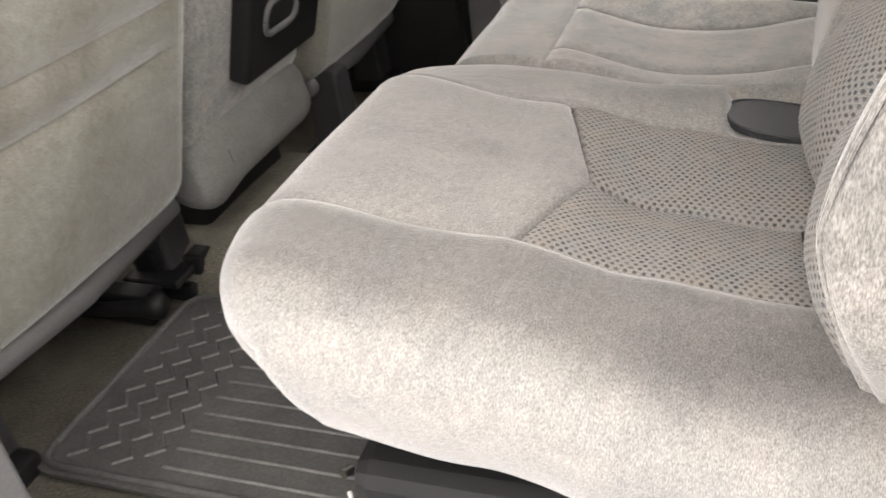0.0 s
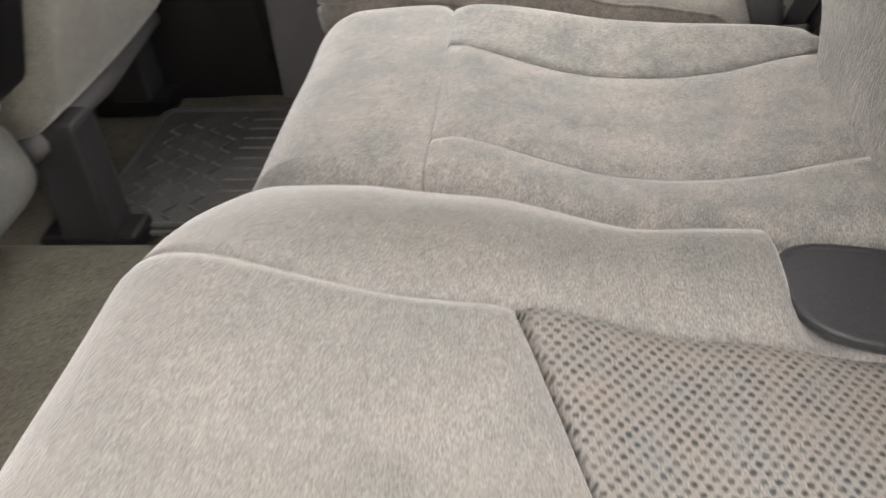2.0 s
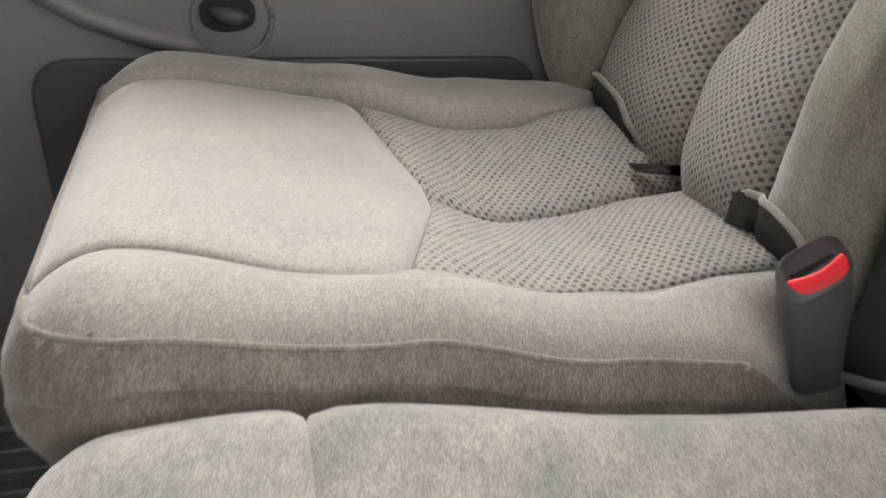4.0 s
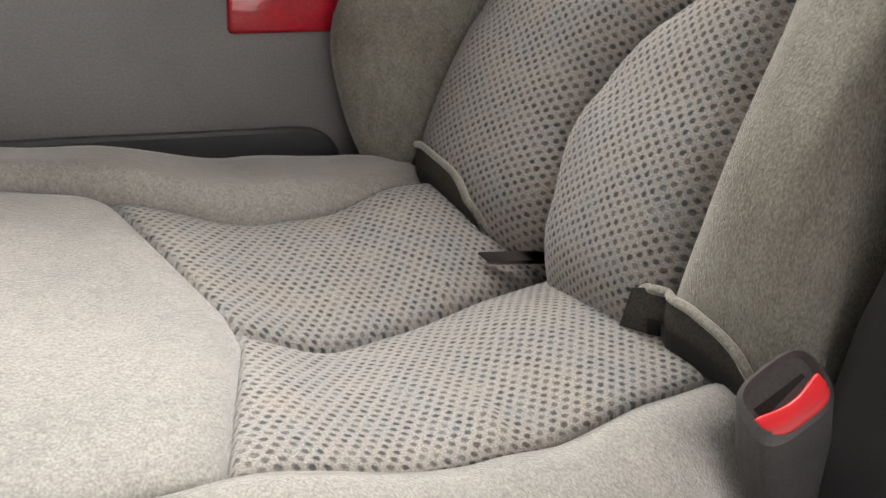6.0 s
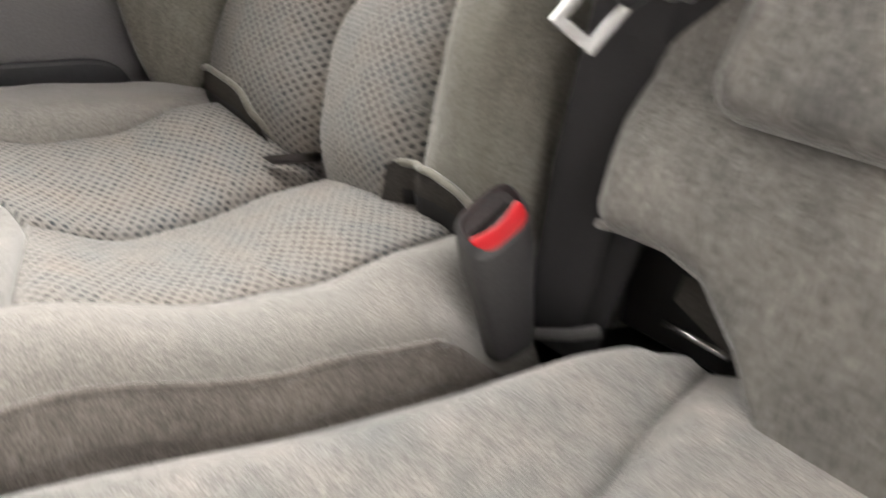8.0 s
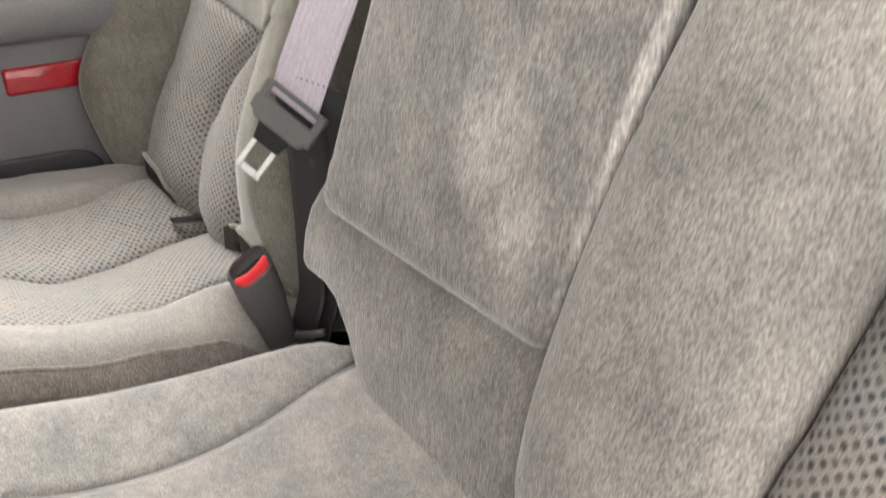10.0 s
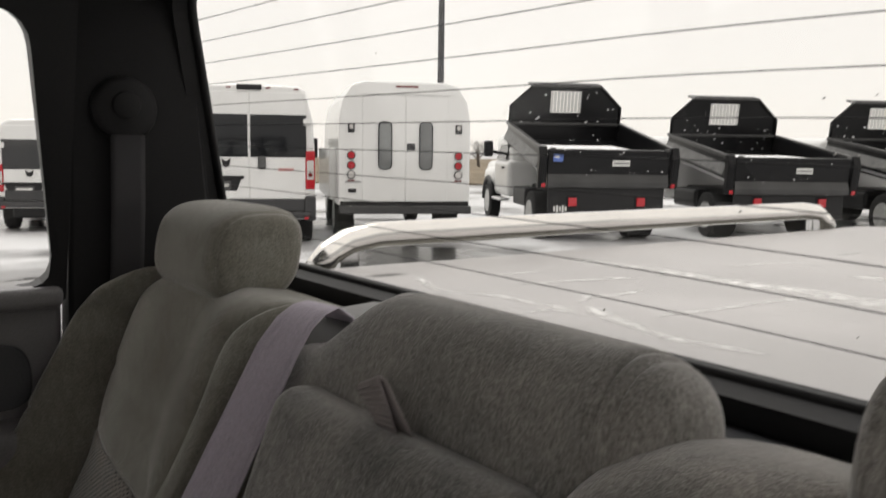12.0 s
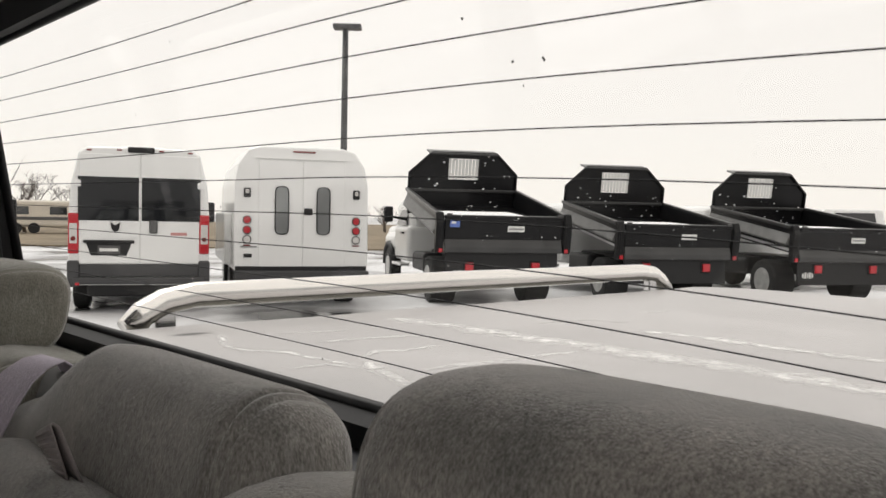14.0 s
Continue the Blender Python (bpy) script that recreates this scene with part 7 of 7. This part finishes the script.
    part("cab_window", box((-0.72, 3.30, 1.42), (0.72, 3.34, 1.80), 0.02, 1), DARK_GLASS, cab, "dark rear window")
    for sx in (-1, 1):
        part("side_window", prism([(sx * 1.005, 3.50, 1.36), (sx * 1.005, 4.55, 1.36), (sx * 0.93, 4.25, 1.78), (sx * 0.93, 3.55, 1.78)], 0.012, (sx, 0, 0.2)), DARK_GLASS, cab, "dark side window")
        part("door_handle", box((sx * 1.06 - 0.02, 3.55, 1.18), (sx * 1.06 + 0.02, 3.75, 1.22), 0.008, 1), PLASTIC_BLACK, cab, "black door handle")
    sign = part("sign", box((0.06, -0.072, zt - 0.26), (0.36, -0.058, zt - 0.16)), PRINT_WHITE, v, "white sign with grey bars", at=tip)
    part("bar", box((0.08, -0.076, zt - 0.225), (0.34, -0.070, zt - 0.195)), PRINT, sign)
    if sticker:
        stick = part("sticker", box((-0.97, -0.072, zt - 0.19), (-0.80, -0.058, zt - 0.07)), PRINT_BLUE, v, "small blue sticker", at=tip)
        part("bar", box((-0.95, -0.076, zt - 0.13), (-0.87, -0.070, zt - 0.09)), PRINT_WHITE, stick)
    return v


def truck_cab():
    """Cab and bonnet with rounded fenders, in one shell."""
    bm = bmesh.new()
    add_box(bm, (-1.03, 3.30, 0.60), (1.03, 4.75, 1.36), 0.10, 3)
    add_box(bm, (-0.96, 3.32, 1.2), (0.96, 4.9, 1.92), 0.20, 4)
    add_box(bm, (-0.92, 4.5, 0.62), (0.92, 6.3, 1.32), 0.16, 4)
    for sx in (-1, 1):
        add_box(bm, (sx * 0.84 - 0.22, 4.66, 0.78), (sx * 0.84 + 0.22, 5.9, 1.18), 0.16, 4)
    return bm


dump_truck(row_pose(10.94, 10.33, 3.9), True, 10.4, 1.09, 3)
dump_truck(row_pose(13.91, 8.76, 3.1), False, 8.8, 0.99, 8)
dump_truck(row_pose(16.68, 6.85, 3.8), False, 8.3, 0.975, 14)

lamp_post = thing("street_lamp", "dark square lot lamp on a tall pole", "street lamp", at=pose(17.8, 24.45, GROUND))
part("pole", tube([(0, 0, 0), (0, 0, 8.0)], [0.13, 0.10], 12), POLE, lamp_post, smooth=True)
part("head", box((-0.42, -0.25, 8.0), (0.55, 0.25, 8.16), 0.04, 2, Matrix.Rotation(radians(-42), 4, "Z")), POLE, lamp_post, "flat dark lamp head")


# ---- far edge of the lot ----
def bare_tree(m, height, seed, label, girth=0.02, depth=4):
    """A leafless tree: tapered trunk, limbs and fine twigs."""
    t = thing("tree", label, "tree", "bare trees", at=m)
    rnd = random.Random(seed)
    wood, twigs = bmesh.new(), bmesh.new()

    def grow(p, d, length, r, level):
        pts, rad = [p], [r]
        for k in range(3):
            d = (d + Vector((rnd.uniform(-1, 1), rnd.uniform(-1, 1), rnd.uniform(-0.3, 0.5))) * 0.16).normalized()
            p = p + d * length / 3
            pts.append(p)
            rad.append(r * (1 - 0.22 * (k + 1)))
        tube(pts, rad, 5 if level < 2 else 3, wood if level < 2 else twigs)
        if level < depth:
            for k in range(3 if level else 6):
                a = rnd.uniform(0, 6.283)
                f = rnd.uniform(0.35, 1.0)
                q = pts[0].lerp(pts[-1], f)
                side = Vector((math.cos(a), math.sin(a), 0.45)).normalized()
                grow(q, (d * 0.55 + side * 0.75).normalized(), length * rnd.uniform(0.5, 0.72), max(r * (1 - 0.6 * f) * 0.7, 0.0028 * height), level + 1)

    grow(Vector((0, 0, -0.1)), Vector((0, 0, 1)), height * 0.5, height * girth, 0)
    part("trunk", wood, BARK, t, "grey-brown trunk and limbs", smooth=True)
    part("twigs", twigs, BARK, t, "fine leafless twigs", smooth=True)


rnd = random.Random(11)
for k, (x, y, h) in enumerate(((14.5, 60, 3.4), (16.5, 62, 4.3), (18.0, 60, 4.8), (19.5, 63, 4.6), (21, 60, 4.0), (23, 64, 3.6), (33, 72, 4.0), (40, 70, 3.6), (47, 62, 3.0), (50, 62, 3.2), (53, 66, 3.4))):
    bare_tree(pose(x, y, GROUND, 0, 0, k * 70), h, k, "bare brown tree at the edge of the dry field", 0.03)
bare_tree(pose(6.9, 24.1, GROUND), 3.9, 40, "thin young tree with a few bare branches", 0.007, 2)

trailer = thing("camper_trailer", "cream travel trailer parked on the far grass", "trailer", "parked vehicles", at=pose(17.2, 57, GROUND + 0.06, 0, 0, -15))
part("body", box((-3.6, 0, 0.4), (3.6, 2.3, 2.1), 0.2, 3), BEIGE, trailer, "cream body")
for x in (-2.4, -0.4, 1.8):
    part("window", box((x - 0.5, -0.02, 1.2), (x + 0.5, 0.02, 1.7), 0.02, 1), DARK_GLASS, trailer, "dark window")
part("stripe", box((-3.5, -0.015, 0.85), (3.5, 0.01, 1.05)), GREY_STEEL, trailer, "grey stripe")
for x in (-0.6, 0.4):
    part("wheel", disc((x, 0.1, 0.34), (0, 1, 0), 0.34, 0.22, 20), TYRE, trailer, "black tyre")

bollard = thing("bollard", "red painted steel post standing in the lot", "bollard", at=pose(2.55, 18.4, GROUND))
part("post", tube([(0, 0, 0), (0, 0, 1.5), (0, 0, 1.56), (0, 0, 1.58)], [0.1, 0.1, 0.085, 0.04], 16), POST_RED, bollard, smooth=True)


def pickup(m, label):
    v = thing("pickup_truck", label, "truck", "parked vehicles", at=m)
    part("bed", box((-0.98, 0.0, 0.62), (0.98, 2.05, 1.42), 0.05, 2), WHITE_PAINT, v, "white bed")
    cab = [(-0.9, 2.1, 1.0), (0.9, 2.1, 1.0), (0.9, 2.1, 1.42), (0.74, 2.2, 1.95), (-0.74, 2.2, 1.95), (-0.9, 2.1, 1.42)]
    end = [(x, y + 2.1 - (0.0 if z < 1.5 else 0.7), z) for x, y, z in cab]
    loft([cab, end], WHITE_PAINT, v, "cab", "white crew cab")
    part("front", box((-0.96, 2.1, 0.62), (0.96, 5.6, 1.32), 0.09, 3), WHITE_PAINT, v, "white front body")
    part("rear_window", prism([(-0.7, 2.10, 1.50), (0.7, 2.10, 1.50), (0.62, 2.165, 1.86), (-0.62, 2.165, 1.86)], 0.02, (0, -1, 0)), DARK_GLASS, v, "dark rear window")
    part("bumper", box((-0.96, -0.14, 0.52), (0.96, 0.04, 0.72), 0.03, 2), CHROME, v, "chrome bumper")
    for sx in (-1, 1):
        part("side_window", prism([(sx * 0.905, 2.35, 1.44), (sx * 0.905, 3.75, 1.44), (sx * 0.775, 3.35, 1.86), (sx * 0.775, 2.4, 1.86)], 0.012, (sx, 0, 0.3)), DARK_GLASS, v, "dark side window")
        part("tail_lamp", box((sx * 0.9 - 0.08, -0.02, 0.85), (sx * 0.9 + 0.08, 0.1, 1.3), 0.02, 2), LAMP_RED, v, "red tail lamp")
        wheel(v, sx * 0.86, 1.1, 0.38, 0.27)
        wheel(v, sx * 0.86, 4.6, 0.38, 0.27)
    return v


pickup(row_pose(21.6, 9.2, 70), "white crew-cab pickup parked in the row")
pickup(row_pose(25.5, 7.4, 70), "white crew-cab pickup parked in the row")
